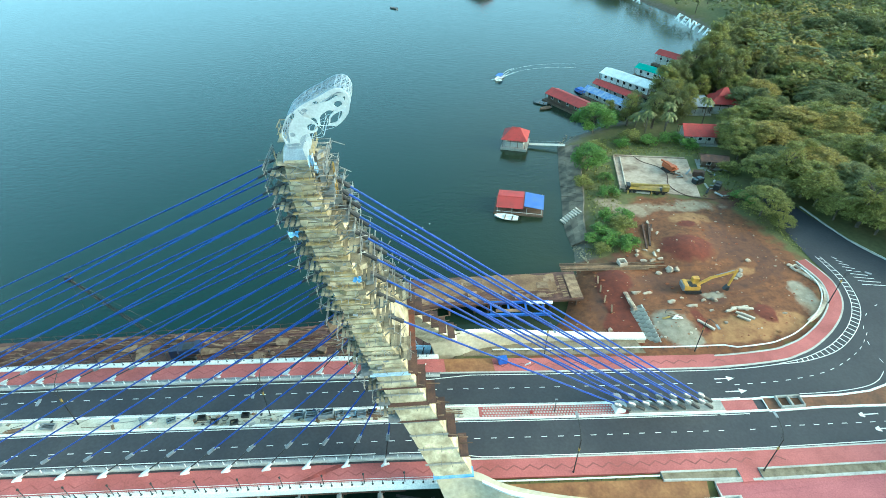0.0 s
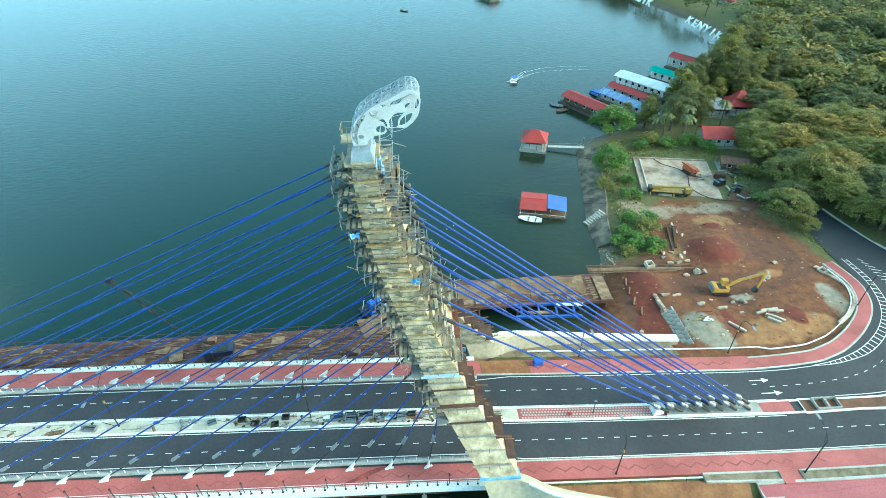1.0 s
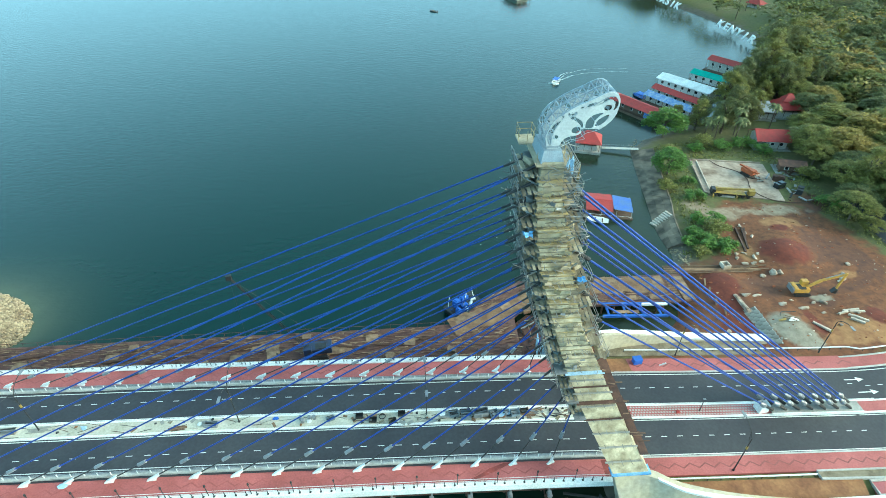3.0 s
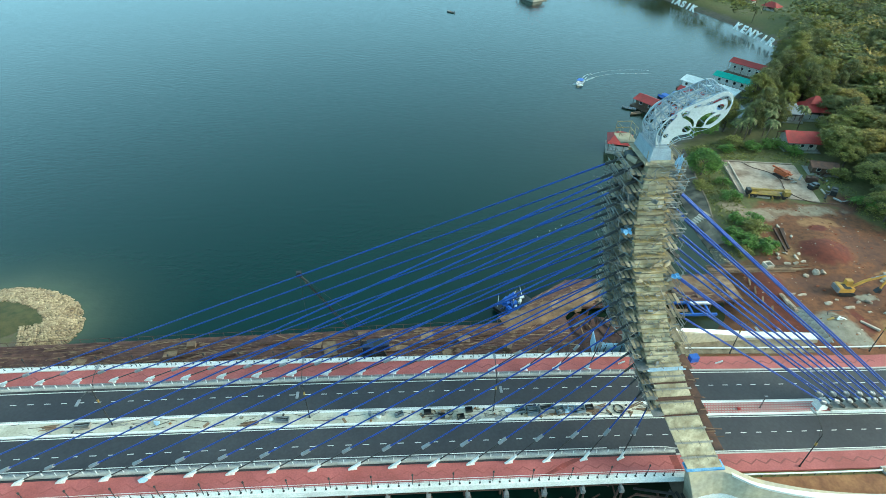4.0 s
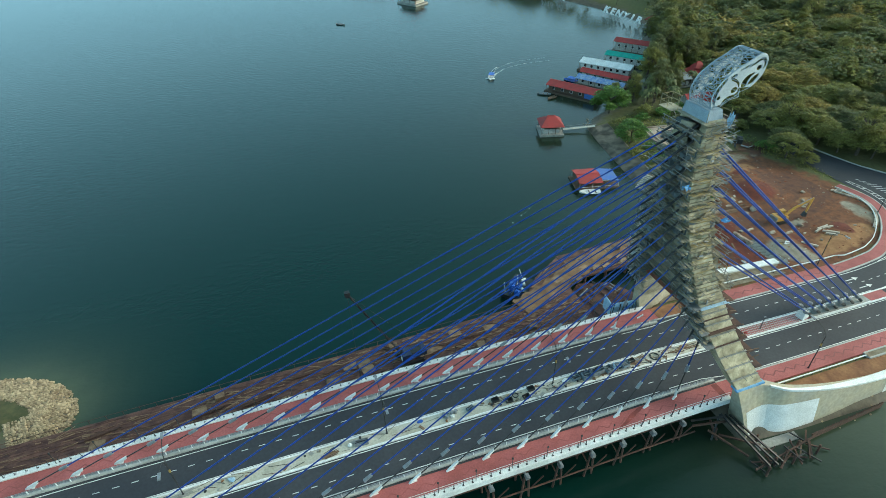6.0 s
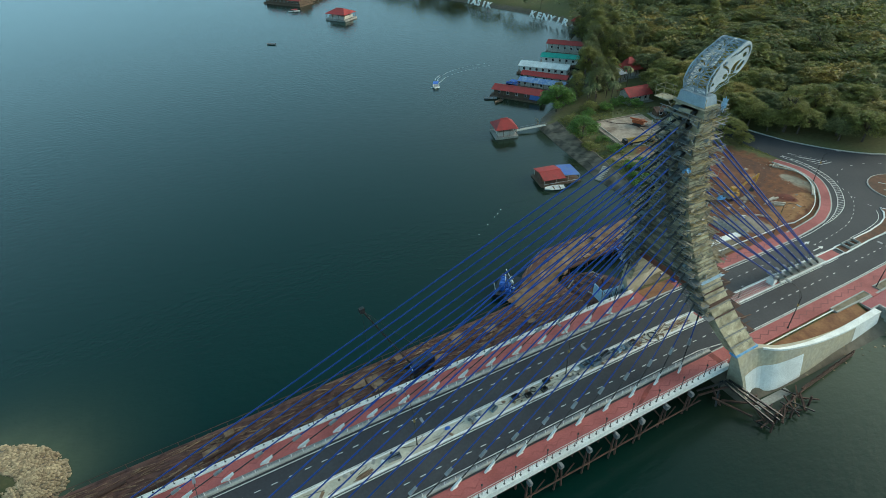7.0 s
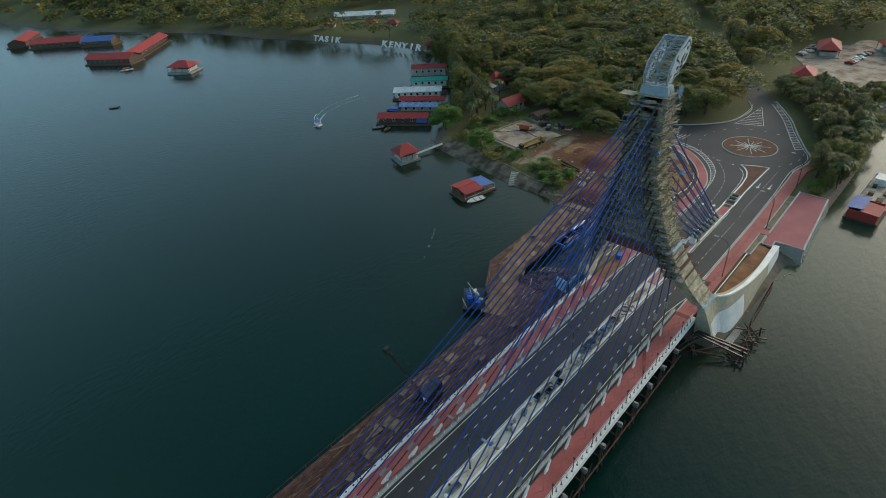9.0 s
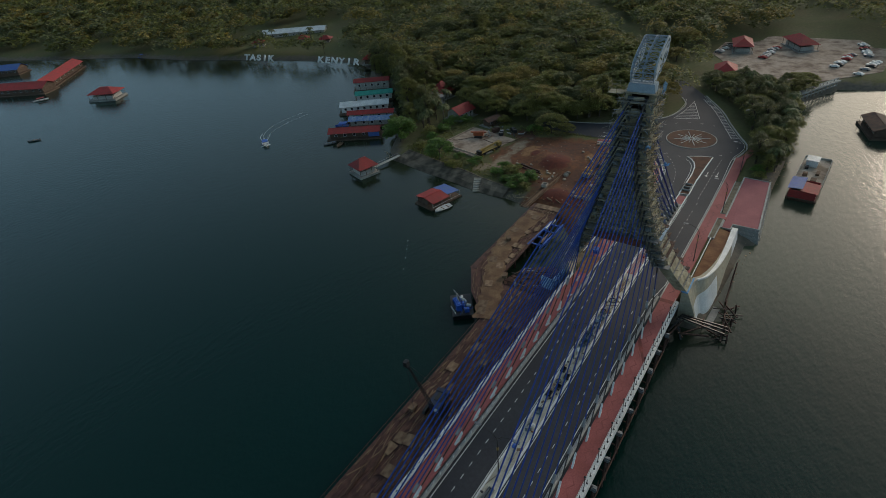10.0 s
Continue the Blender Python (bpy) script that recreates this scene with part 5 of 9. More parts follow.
for z in ANCHOR_Z[3:]:
    w, e, y, t = leg(z)
    n = to_north((0, y, z))[1]
    cross = thing("cross_platform", "narrow plank walkway between the tower columns", "scaffold", "cross walkways")
    part("deck", Geo().box((w + 0.1, (y + n) / 2, z - 1.4), (1.1, max(n - y - 2 * t + 1.5, 1.0), 0.1)), SCAF, cross)
    part("rail", Geo().tube((w - 0.4, y + t - 0.4, z - 0.4), (w - 0.4, n - t + 0.4, z - 0.35), 0.045, n=5), PIPE, cross)
    part("rail", Geo().tube((w - 0.4, y + t - 0.4, z - 0.9), (w - 0.4, n - t + 0.4, z - 0.85), 0.045, n=5), PIPE, cross)
def rag(name, c, size, label, seed, material=TARP, group=""):
    r = random.Random(seed)
    n = 5
    v, f = [], []
    for i in range(n):
        for j in range(n):
            v.append((c[0] + (i / (n - 1) - 0.5) * size[0] + r.uniform(-0.15, 0.15), c[1] + (j / (n - 1) - 0.5) * size[1] + r.uniform(-0.15, 0.15), c[2] + r.uniform(-0.5, 0.5) * size[2]))
    for i in range(n - 1):
        for j in range(n - 1):
            f.append((i * n + j, (i + 1) * n + j, (i + 1) * n + j + 1, i * n + j + 1))
    ob = part(name, Geo().add(v, f), material)
    s = ob.modifiers.new("thickness", "SOLIDIFY")
    s.thickness = 0.03
    return tagged(ob, label, "tarpaulin", group)


rag("tarpaulin", (-10.9, 52.0, 61.9), (0.5, 0.4, 1.9), "torn pale blue tarpaulin draped on the scaffold", 3, PALETARP)
rag("tarpaulin", (-10.5, 52.3, 61.0), (0.35, 0.4, 1.6), "torn pale blue tarpaulin draped on the scaffold", 4, PALETARP)
rag("tarpaulin", (-14.6, 52.6, 52.2), (1.1, 0.9, 0.9), "blue tarpaulin bundled on a work platform", 5)
rag("tarpaulin", (-7.6, 50.6, 46.2), (1.0, 0.9, 0.7), "blue tarpaulin bundled on a work platform", 6)

# ---- stay cables ----
def stay(tower_point, pin, group, upper=3.6, damper=True):
    a, b = Vector(pin), Vector(tower_point)
    d = (b - a).normalized()
    k = (b - a).length
    cab = thing("stay_cable", "blue sheathed stay cable with black end rods" if damper else "thick blue backstay cable with a grey anchor socket", "cable", group)
    if damper:
        part("sheath", Geo().tube(a + d * 6.2, b - d * upper, 0.11, n=8), BLUE, cab)
        part("upper_socket", Geo().tube(b - d * upper, b, 0.16, 0.2, 8), BLACK, cab)
        part("rod", Geo().tube(a + d * 1.3, a + d * 6.3, 0.1, n=8), BLACK, cab)
        part("damper_cap", Geo().tube(a + d * 6.2, a + d * 7.7, 0.3, 0.27, 10), GALV, cab, "pale grey damper cap")
        side = Vector((d.x, d.y, 0)).normalized()
        cross = Vector((-side.y, side.x, 0)) * 0.16
        base = Vector((a.x, a.y, zd(a.x) + 0.1))
        tri = [base - side * 0.8, base + side * 0.2, a + d * 1.75 - Vector((0, 0, 0.22)), a + d * 1.75 + Vector((0, 0, 0.2)), base - side * 0.2 + Vector((0, 0, 0.55))]
        g = Geo().add([p - cross for p in tri] + [p + cross for p in tri], [(0, 1, 2, 3, 4)[::-1], (5, 6, 7, 8, 9)] + [(i, (i + 1) % 5, 5 + (i + 1) % 5, 5 + i) for i in range(5)])
        g.box(tuple(base + Vector((0, 0, 0.02))), (1.4, 0.36, 0.1), math.degrees(math.atan2(side.y, side.x)))
        part("gusset", g, WHITE, cab, "white steel gusset on the deck")
    else:
        part("sheath", Geo().tube(a + d * 3.9, b - d * upper, 0.15, n=8), BLUE, cab)
        part("upper_socket", Geo().tube(b - d * upper, b, 0.26, 0.32, 8).tube(b - d * (upper + 0.15), b - d * (upper - 0.5), 0.32, n=8), BLACK, cab)
        part("anchor_socket", Geo().tube(a + d * 2.3, a + d * 2.9, 0.34, 0.56, 10).tube(a + d * 2.9, a + d * 3.4, 0.56, 0.5, 10).tube(a + d * 3.4, a + d * 4.2, 0.42, 0.24, 10), GALV, cab, "grey anchor socket")
        part("anchor_tube", Geo().tube(a - d * 0.5, a + d * 2.4, 0.3, n=10), BLACK, cab)


for k, x in enumerate(PIN_X):
    w, e, y, t = leg(ANCHOR_Z[k])
    for south in (True, False):
        py, ty = (48.9, y + 1.3) if south else (mirror(48.9), to_north((0, y + 1.3, ANCHOR_Z[k]))[1])
        stay((w - 0.2, ty, ANCHOR_Z[k]), (x, py, zd(x) + 0.55), "main span cables")
for k in range(7):
    z = 36.2 + 3.3 * k
    w, e, y, t = leg(z)
    x = 37.0 + 2.62 * k
    for south in (True, False):
        start = Vector((e + 2.8, y + t / 2 if south else to_north((0, y + t / 2, z))[1], z))
        foot = Vector((x if south else x + 0.5, 58.0 if south else 59.35, zd(x) + 0.95))
        stay(start + (start - foot).normalized() * 2.6, foot, "backstay cables", 2.6, False)
plinth = thing("anchor_block", "white concrete anchor block for the backstays in the median", "anchor block")
part("plinth", Geo().prism([(37.2, 57.5), (55.6, 57.5), (55.6, 59.7), (37.2, 59.7)], lambda x: zd(x), lambda x: zd(x) + 0.45), CONCRETE, plinth)
part("edge", Geo().box((46.2, 57.2, zd(46.2) + 0.32), (18.6, 0.3, 0.6), 0, 3.5), WHITE, plinth)
blk = thing("concrete_block", "large pale blue-white concrete block on the median paving", "block", "", pose(35.4, 58.5, zd(35.4) + 0.2, 0, 0, 8))
part("block", Geo().add([(-1.0, -0.9, 0), (1.0, -0.9, 0), (1.0, 0.9, 0), (-1.0, 0.9, 0), (-0.75, -0.75, 1.7), (0.95, -0.75, 1.9), (0.95, 0.75, 1.9), (-0.75, 0.75, 1.7)], [(3, 2, 1, 0), (4, 5, 6, 7), (0, 1, 5, 4), (1, 2, 6, 5), (2, 3, 7, 6), (3, 0, 4, 7)]), WHITE, blk)
cul = thing("concrete_culvert", "open grey concrete culvert boxes set in the median", "culvert")
for x in (67.6, 70.0):
    g = Geo()
    z = zd(x) + 0.35
    for c, s in (((x, 57.6, z), (2.3, 0.25, 0.8)), ((x, 59.9, z), (2.3, 0.25, 0.8)), ((x - 1.1, 58.75, z), (0.22, 2.1, 0.8)), ((x + 1.1, 58.75, z), (0.22, 2.1, 0.8)), ((x, 58.75, z - 0.36), (2.0, 2.05, 0.06))):
        g.box(c, s)
    part("box", g, CONCRETE, cul)

# ---- temporary work platform on piles beside the bridge ----
trestle = thing("work_platform", "long weathered timber and steel work platform on rusty piles", "work platform")
rnd = random.Random(11)
LEVEL = 3.4
beam_geo = Geo()
for y in (75.5, 79, 82.5, 85):
    beam_geo.box((-84, y, LEVEL - 0.6), (130, 0.4, 0.7))
for y in (90.4, 94.5, 98.8):
    beam_geo.box((17.5, y, LEVEL - 0.6), (41, 0.4, 0.7))
tagged(part("bearer", beam_geo, RUST, trestle), kind="stuff")
part("deck_base", Geo().box((-84, 80.2, LEVEL - 0.2), (120.5, 11.4, 0.16)).box((17.5, 94.9, LEVEL - 0.2), (41, 9.8, 0.16)).prism([(-24, 74.6), (-6.2, 75.0), (-6.0, 87.2), (-3.1, 90), (-3.1, 99.4), (-12.2, 93.9), (-19.5, 86.2), (-24, 86.0)], LEVEL - 0.28, LEVEL - 0.12), PLATFORM, trestle)
pile = Geo().tube((0, 0, -3), (0, 0, LEVEL - 0.3), 0.3, n=8).mesh("pile", RUST)
for i in range(22):
    for y in (76, 84.5):
        ob = part("pile", pile, None, trestle)
        ob.matrix_basis = pose(-142 + 6 * i, y, 0)
for i in range(7):
    for y in (90.6, 98.8):
        ob = part("pile", pile, None, trestle)
        ob.matrix_basis = pose(0.5 + 6 * i, y, 0)
WIDE = 0.27
LONG = (2.4, 3.6, 5.2)
plank_shapes = [Geo().box((0, 0, 0), (k, WIDE, 0.07)).mesh("plank", PLATFORM) for k in LONG]
near, rest, pale = 0, Geo(), Geo()


def board(x, y, turn, k, z=LEVEL):
    global near
    if -40 < x < 8 and near < 290:
        near += 1
        ob = part("plank", plank_shapes[k], None, trestle)
        ob.matrix_basis = pose(x, y, z + rnd.uniform(-0.03, 0.03), 0, rnd.uniform(-0.3, 0.3), turn)
    else:
        rest.box((x, y, z + rnd.uniform(-0.03, 0.03)), (LONG[k], WIDE, 0.07), turn, rnd.uniform(-0.3, 0.3))


EDGE = [(-150, 86), (-24, 86), (-19.5, 86.2), (-12.2, 93.9), (-3.1, 99.4), (38, 99.4), (38, 90), (-3.1, 90), (-6, 87.2), (-6.2, 75), (-24, 74.6), (-150, 74.6)]


def on_deck(x, y, inset=0.4):
    return inside_distance(np.array([x]), np.array([y]), EDGE)[0] > inset


for row in range(38):
    y = 74.8 + 0.3 * row
    x = -148 + rnd.uniform(0, 3)
    while x < -8:
        k = rnd.randrange(3)
        if rnd.random() < 0.66 and on_deck(x, y, 0.2):
            board(x, y, rnd.uniform(-2, 2), k)
        x += LONG[k] + rnd.uniform(0.05, 0.6)
for row in range(84):
    y = 86.3 + 0.31 * (row % 42)
    x = -14 if row < 42 else 12.0
    x += rnd.uniform(0, 3)
    while x < (12 if row < 42 else 36):
        k = rnd.randrange(3)
        turn = 30 if x < -3 else 0
        if rnd.random() < 0.6 and on_deck(x, y, 0.8):
            board(x, y, turn + rnd.uniform(-3, 3), k)
        x += LONG[k] + rnd.uniform(0.1, 0.8)
tagged(part("plank_rest", rest, PLATFORM, trestle), kind="stuff")
tan = mat("tan_deck_timber", (0.29, 0.19, 0.11), 0.85, second=(0.15, 0.085, 0.05), scale=0.8, detail=9, fine=4, bump=0.02, spread=0.22)
# thin pale battens and bars scattered along the whole platform
for i in range(1900):
    x = rnd.uniform(-148, 34)
    y = rnd.uniform(75, 99)
    if on_deck(x, y, 0.5):
        pale.box((x, y, LEVEL + 0.08), (rnd.uniform(0.8, 4.5), rnd.choice((0.06, 0.09, 0.13, 0.26)), 0.06), rnd.gauss(0, 10) + (28 if -20 < x < -3 and y > 84 else 0))
tagged(part("batten", pale, tan, trestle), kind="stuff")
plates = [Geo().box((0, 0, 0), (2.7, 2.1, 0.08)).mesh("deck_plate", tan), Geo().box((0, 0, 0), (2.2, 1.5, 0.08)).mesh("deck_plate", tan)]


def deck_plate(x, y, h, k):
    ob = part("deck_plate", plates[k], None, trestle)
    ob.matrix_basis = pose(x, y, LEVEL + 0.18 + rnd.uniform(0, 0.05), 0, 0, h)


LANE = smooth_line([(-20.5, 85.0), (-15, 87.0), (-9, 89.2), (-2, 92.4), (5, 95.0), (12, 96.2), (22, 96.4), (32.5, 96.0)], 6)
EARTH = mat("trodden_earth", (0.24, 0.145, 0.075), 0.95, second=(0.13, 0.068, 0.038), scale=0.35, detail=10, fine=2.2, bump=0.06)
track, rail_l, rail_r = Geo(), offset(LANE, 2.9), offset(LANE, -2.7)
for i in range(len(LANE)):
    for j in range(7):
        k = j / 6
        wob = 0.45 * math.sin(1.7 * i + 3 * (j > 3)) * (j in (0, 6))
        track.v.append((rail_l[i][0] * (1 - k) + rail_r[i][0] * k, rail_l[i][1] * (1 - k) + rail_r[i][1] * k + wob, LEVEL + 0.07 + (0.13 + 0.05 * math.sin(i * 2.1 + j * 1.3)) * (0 < j < 6)))
track.f = [(7 * i + j, 7 * i + j + 1, 7 * i + j + 8, 7 * i + j + 7) for i in range(len(LANE) - 1) for j in range(6)]
tagged(part("earth_track", track, EARTH, None, "", True), "trodden brown earth track spread over the work platform", "track", "", "stuff")
for off in (-1.15, 1.15):
    for x, y, h in every(offset(LANE, off), 2.85):
        if rnd.random() < 0.22 and on_deck(x, y, 0.3):
            deck_plate(x, y, h + rnd.uniform(-2, 2), 0)
for x in steps(1.5, 31, 2.6):
    for y in (91.6, 93.4):
        if rnd.random() < 0.45 and (y < 93 or x > 4):
            deck_plate(x, y, rnd.uniform(-4, 4), 1)
for x, y, h in ((-46, 80, 4), (-43.5, 80.4, 10), (-62, 82, -6), (-59, 81.6, 4), (-58.5, 79.6, 12), (-66, 79, 2), (-92, 81, 5), (-110, 80, -4), (-38, 83, 3), (-30, 81.5, -5), (36.4, 93, 0), (36.4, 95.2, 0), (36.4, 97.4, 0), (36.4, 91.2, 3)):
    deck_plate(x, y, h, 0)
for i in range(9):
    part("rung", Geo().box((34.0, 91.2 + 0.85 * i, LEVEL + 0.1), (1.3, 0.38, 0.12)), tan, trestle)
# frames, bundles and bars lying about on the platform
one_pipe = Geo().tube((-3, 0, 0), (3, 0, 0), 0.09, n=6).mesh("pipe", RUST)
for i in range(14):
    x = -130 + 9.6 * i + rnd.uniform(-2, 2)
    if x > -17:
        continue
    stack = thing("pipe_bundle", "bundle of rusty steel pipes lying on the platform", "pipes", "pipe bundles", pose(x, 76.5 + rnd.uniform(0, 7), LEVEL + 0.08, 0, 0, rnd.uniform(-12, 12)))
    for j in range(6):
        ob = part("pipe", one_pipe, None, stack)
        ob.matrix_basis = pose(rnd.uniform(-0.3, 0.3), 0.19 * (j % 3) - 0.19, 0.1 + 0.17 * (j // 3))
crate_mesh = Geo().box((0, 0, 0.4), (1.6, 1.1, 0.8)).box((0, 0, 0.86), (1.8, 1.25, 0.1)).mesh("crate", PLANK)
for x, y, h in ((-34, 77, 10), (-21, 78, -20), (-72, 77.4, 30), (-88, 83, 5), (-3, 88.6, 15), (14, 96.6, 40), (-52, 83.6, 0)):
    ob = part("crate", crate_mesh)
    ob.matrix_basis = pose(x, y, LEVEL + 0.2, 0, 0, h)
    tagged(ob, "weathered wooden crate standing on the work platform", "crate", "crates")
fence = thing("platform_rail", "rusty pipe handrail along the edge of the platform", "railing")
part("top_rail", Geo().path([(x, 85.8, LEVEL + 1.1) for x in steps(-148, -20, 8)], 0.05), RUST, fence)
fence_post = Geo().tube((0, 0, 0), (0, 0, 1.2), 0.05, n=5).mesh("post", RUST)
for i in range(43):
    ob = part("post", fence_post, None, fence)
    ob.matrix_basis = pose(-148 + 3 * i, 85.8, LEVEL)

# falsework under the deck: rusty bents at each cable
bent = thing("falsework_bent", "rusty steel falsework frame under the deck edge", "falsework", "falsework frames", pose(0, 0, 0))
part("column", Geo().tube((-0.85, 44.9, -3), (-0.3, 44.9, 5.0), 0.19, n=8), RUST, bent)
part("column", Geo().tube((0.95, 44.9, -3), (0.35, 44.9, 5.0), 0.19, n=8), RUST, bent)
part("column", Geo().tube((0, 48.4, -3), (0, 48.4, 5.4), 0.22, n=8), RUST, bent)
part("head_block", Geo().box((0, 44.7, 5.25), (0.75, 0.9, 0.6)).box((0, 44.6, 5.7), (0.5, 0.6, 0.4)), GALV, bent, "pale steel head block")
part("cap_beam", Geo().box((0, 46.9, 5.2), (0.4, 4.2, 0.45)), RUST, bent)
part("tie", Geo().beam((-0.9, 44.75, 1.1), (0.95, 44.75, 1.1), 0.22, 0.24), RUST, bent)
part("tie", Geo().beam((0, 44.9, 1.6), (0, 48.4, 2.3), 0.2, 0.2), RUST, bent)
part("brace", Geo().beam((0.9, 44.8, 0.8), (3.4, 45.0, 3.0), 0.18, 0.18), RUST, bent)
bent.matrix_basis = pose(PIN_X[0] - 0.9, 0, zd(PIN_X[0]) - 7.2)
for x in PIN_X[1:]:
    copy_thing(bent, pose(x - 0.9 + rnd.uniform(-0.25, 0.25), rnd.uniform(-0.15, 0.15), zd(x) - 7.2))
bracket = thing("deck_bracket", "grey steel cantilever bracket under the deck edge", "bracket", "deck brackets", pose(0, 0, 0))
part("arm", Geo().beam((0, 44.2, -1.45), (0, 50.4, -1.5), 0.3, 0.35), GALV, bracket)
part("strut", Geo().beam((0, 44.4, -1.6), (0, 50.4, -2.7), 0.24, 0.24), GALV, bracket)
bracket.matrix_basis = pose(PIN_X[0] - 0.9, 0, zd(PIN_X[0]))
for x in PIN_X[1:]:
    copy_thing(bracket, pose(x - 0.9, 0, zd(x)))
pile_cap = thing("tower_footing", "concrete footing under the tower ringed with rusty bracing", "footing")
part("cap", Geo().box((9.5, 38.2, -0.2), (9, 1.6, 0.8), -4), CONCRETE, pile_cap)
for a, b in (((0.3, 44.3, 5.0), (3.2, 34.2, 1.5)), ((1.2, 44.1, 4.8), (4.8, 33.9, 1.4)), ((2.1, 43.9, 4.5), (6.3, 33.8, 1.2)), ((-2.6, 43.4, 2.6), (1.6, 37.2, 0.9)), ((-1.4, 44.6, 3.6), (-0.6, 42.2, -0.4)), ((0.6, 44.6, 4.4), (-1.8, 42.6, 0.2)), ((-5.5, 45.2, 4.6), (0.8, 43.6, 4.9)), ((-5.0, 44.9, 3.2), (1.6, 43.2, 3.6)), ((-0.4, 42.6, 1.2), (5.2, 38.2, 1.1))):
    part("strut", Geo().beam(a, b, 0.3, 0.34), BLACK if a[2] > 4 else RUST, pile_cap)
for k in range(22):
    a = Vector((2.0 + 0.6 * k + rnd.uniform(-1, 1), 35.6 + rnd.uniform(-1.6, 1.4), rnd.uniform(0.5, 1.5)))
    h = radians(rnd.choice((-70, 15, 40, -25, 80)) + rnd.uniform(-15, 15))
    d = Vector((math.cos(h), math.sin(h), rnd.uniform(-0.12, 0.2))) * rnd.uniform(1.0, 2.4)
    part("log", Geo().beam(a - d, a + d, 0.22, 0.24), rnd.choice([RUST, RUST, BLACK, PLANK]), pile_cap)
for x, y, lean in ((1.9, 33.2, 0.5), (5.2, 34.2, -0.3), (8.2, 33.4, 0.4), (13.9, 33.4, 0.3), (-0.8, 42.8, 0.2), (5.6, 39.0, -0.2), (11.2, 35.4, 0.2)):
    part("column", Geo().tube((x, y, -3), (x + lean, y + 0.5, 2.4), 0.2, n=8), RUST, pile_cap)
part("waler", Geo().beam((0.6, 34.6, 1.1), (16.5, 36.2, 1.2), 0.28, 0.34), RUST, pile_cap)
part("waler", Geo().beam((15.5, 36.4, 1.4), (33, 36.9, 1.0), 0.26, 0.3), RUST, pile_cap)
sheet_pile = Geo().box((0, 0, 0), (0.62, 0.14, 3.0)).box((0.31, 0.14, 0), (0.1, 0.3, 3.0)).mesh("sheet_pile", RUST)
for i in range(26):
    x = 16.4 + 0.7 * i
    ob = part("sheet_pile", sheet_pile, None, pile_cap)
    ob.matrix_basis = pose(x, 36.35 + 0.03 * (x - 16), 0.1 - 0.1 * (i % 3), 0, 0, 2)
lower = thing("lower_deck", "low rust-brown staging deck with steel beams at the tower foot", "staging")
part("deck", Geo().prism([(-5.8, 75.2), (7.5, 75.2), (9.5, 80), (5.0, 87.0), (-2.6, 89.4), (-5.6, 87.0)], 1.7, 1.9), PLATFORM, lower)
for k in range(46):
    a = Vector((rnd.uniform(-5, 6), rnd.uniform(76, 86.5), 2.05 + rnd.uniform(0, 0.5)))
    h = radians(rnd.choice((20, 24, 110, 95, 0)) + rnd.uniform(-8, 8))
    part("beam", Geo().beam(a, a + Vector((math.cos(h), math.sin(h), rnd.uniform(-0.05, 0.08))) * rnd.uniform(1.2, 3.6), 0.2, 0.2), rnd.choice([RUST, RUST, PLANK, GALV, BLACK]), lower)
for k in range(9):
    a = (rnd.uniform(-5, 6), rnd.uniform(76, 86), 1.9)
    part("post", Geo().tube((a[0], a[1], -3), (a[0], a[1], 3.0 + rnd.uniform(0, 1.6)), 0.16, n=6), RUST, lower)
rails = thing("falsework_waler", "long rusty steel waler tying the falsework frames", "falsework")
part("waler", Geo().path([(x, 44.75, zd(x) - 6.1) for x in steps(-114, -4, 6)], 0.16, 5), RUST, rails)
part("waler", Geo().path([(x, 46.4, zd(x) - 3.6) for x in steps(-114, -4, 6)], 0.1, 5), RUST, rails)
bluebox = thing("blue_formwork", "pale blue steel formwork panels at the north tower foot", "formwork", "", pose(-1.0, 73.6, 4.6, 0, 0, -8))
for j in range(4):
    part("panel", Geo().box((-1.6 + 1.7 * j, 0.6, 1.6), (1.55, 0.18, 3.6)).box((-1.6 + 1.7 * j, 0.42, 2.6), (1.5, 0.16, 0.14)).box((-1.6 + 1.7 * j, 0.42, 1.0), (1.5, 0.16, 0.14)), PALETARP, bluebox)
part("panel", Geo().box((-2.7, 2.2, 1.6), (0.18, 3.2, 3.6)), PALETARP, bluebox)
for k in range(5):
    part("prop", Geo().beam((-3 + 1.5 * k, -0.6, -1.5), (-2 + 1.6 * k, 0.5, 3.0), 0.16, 0.16), BLACK, bluebox)

# ---- machines ----
def crawler(parent, length, width, height, material):
    for y in (-width / 2, width / 2):
        g = Geo()
        prof = [(-length / 2, height * 0.45), (-length / 2 + 0.35, height), (length / 2 - 0.35, height), (length / 2, height * 0.45), (length / 2 - 0.4, 0), (-length / 2 + 0.4, 0)]
        n = len(prof)
        g.add([(x, y - 0.3, z) for x, z in prof] + [(x, y + 0.3, z) for x, z in prof], [tuple(range(n)), tuple(range(n, 2 * n))[::-1]] + [((i + 1) % n, i, n + i, n + (i + 1) % n) for i in range(n)])
        part("track", g, material, parent)


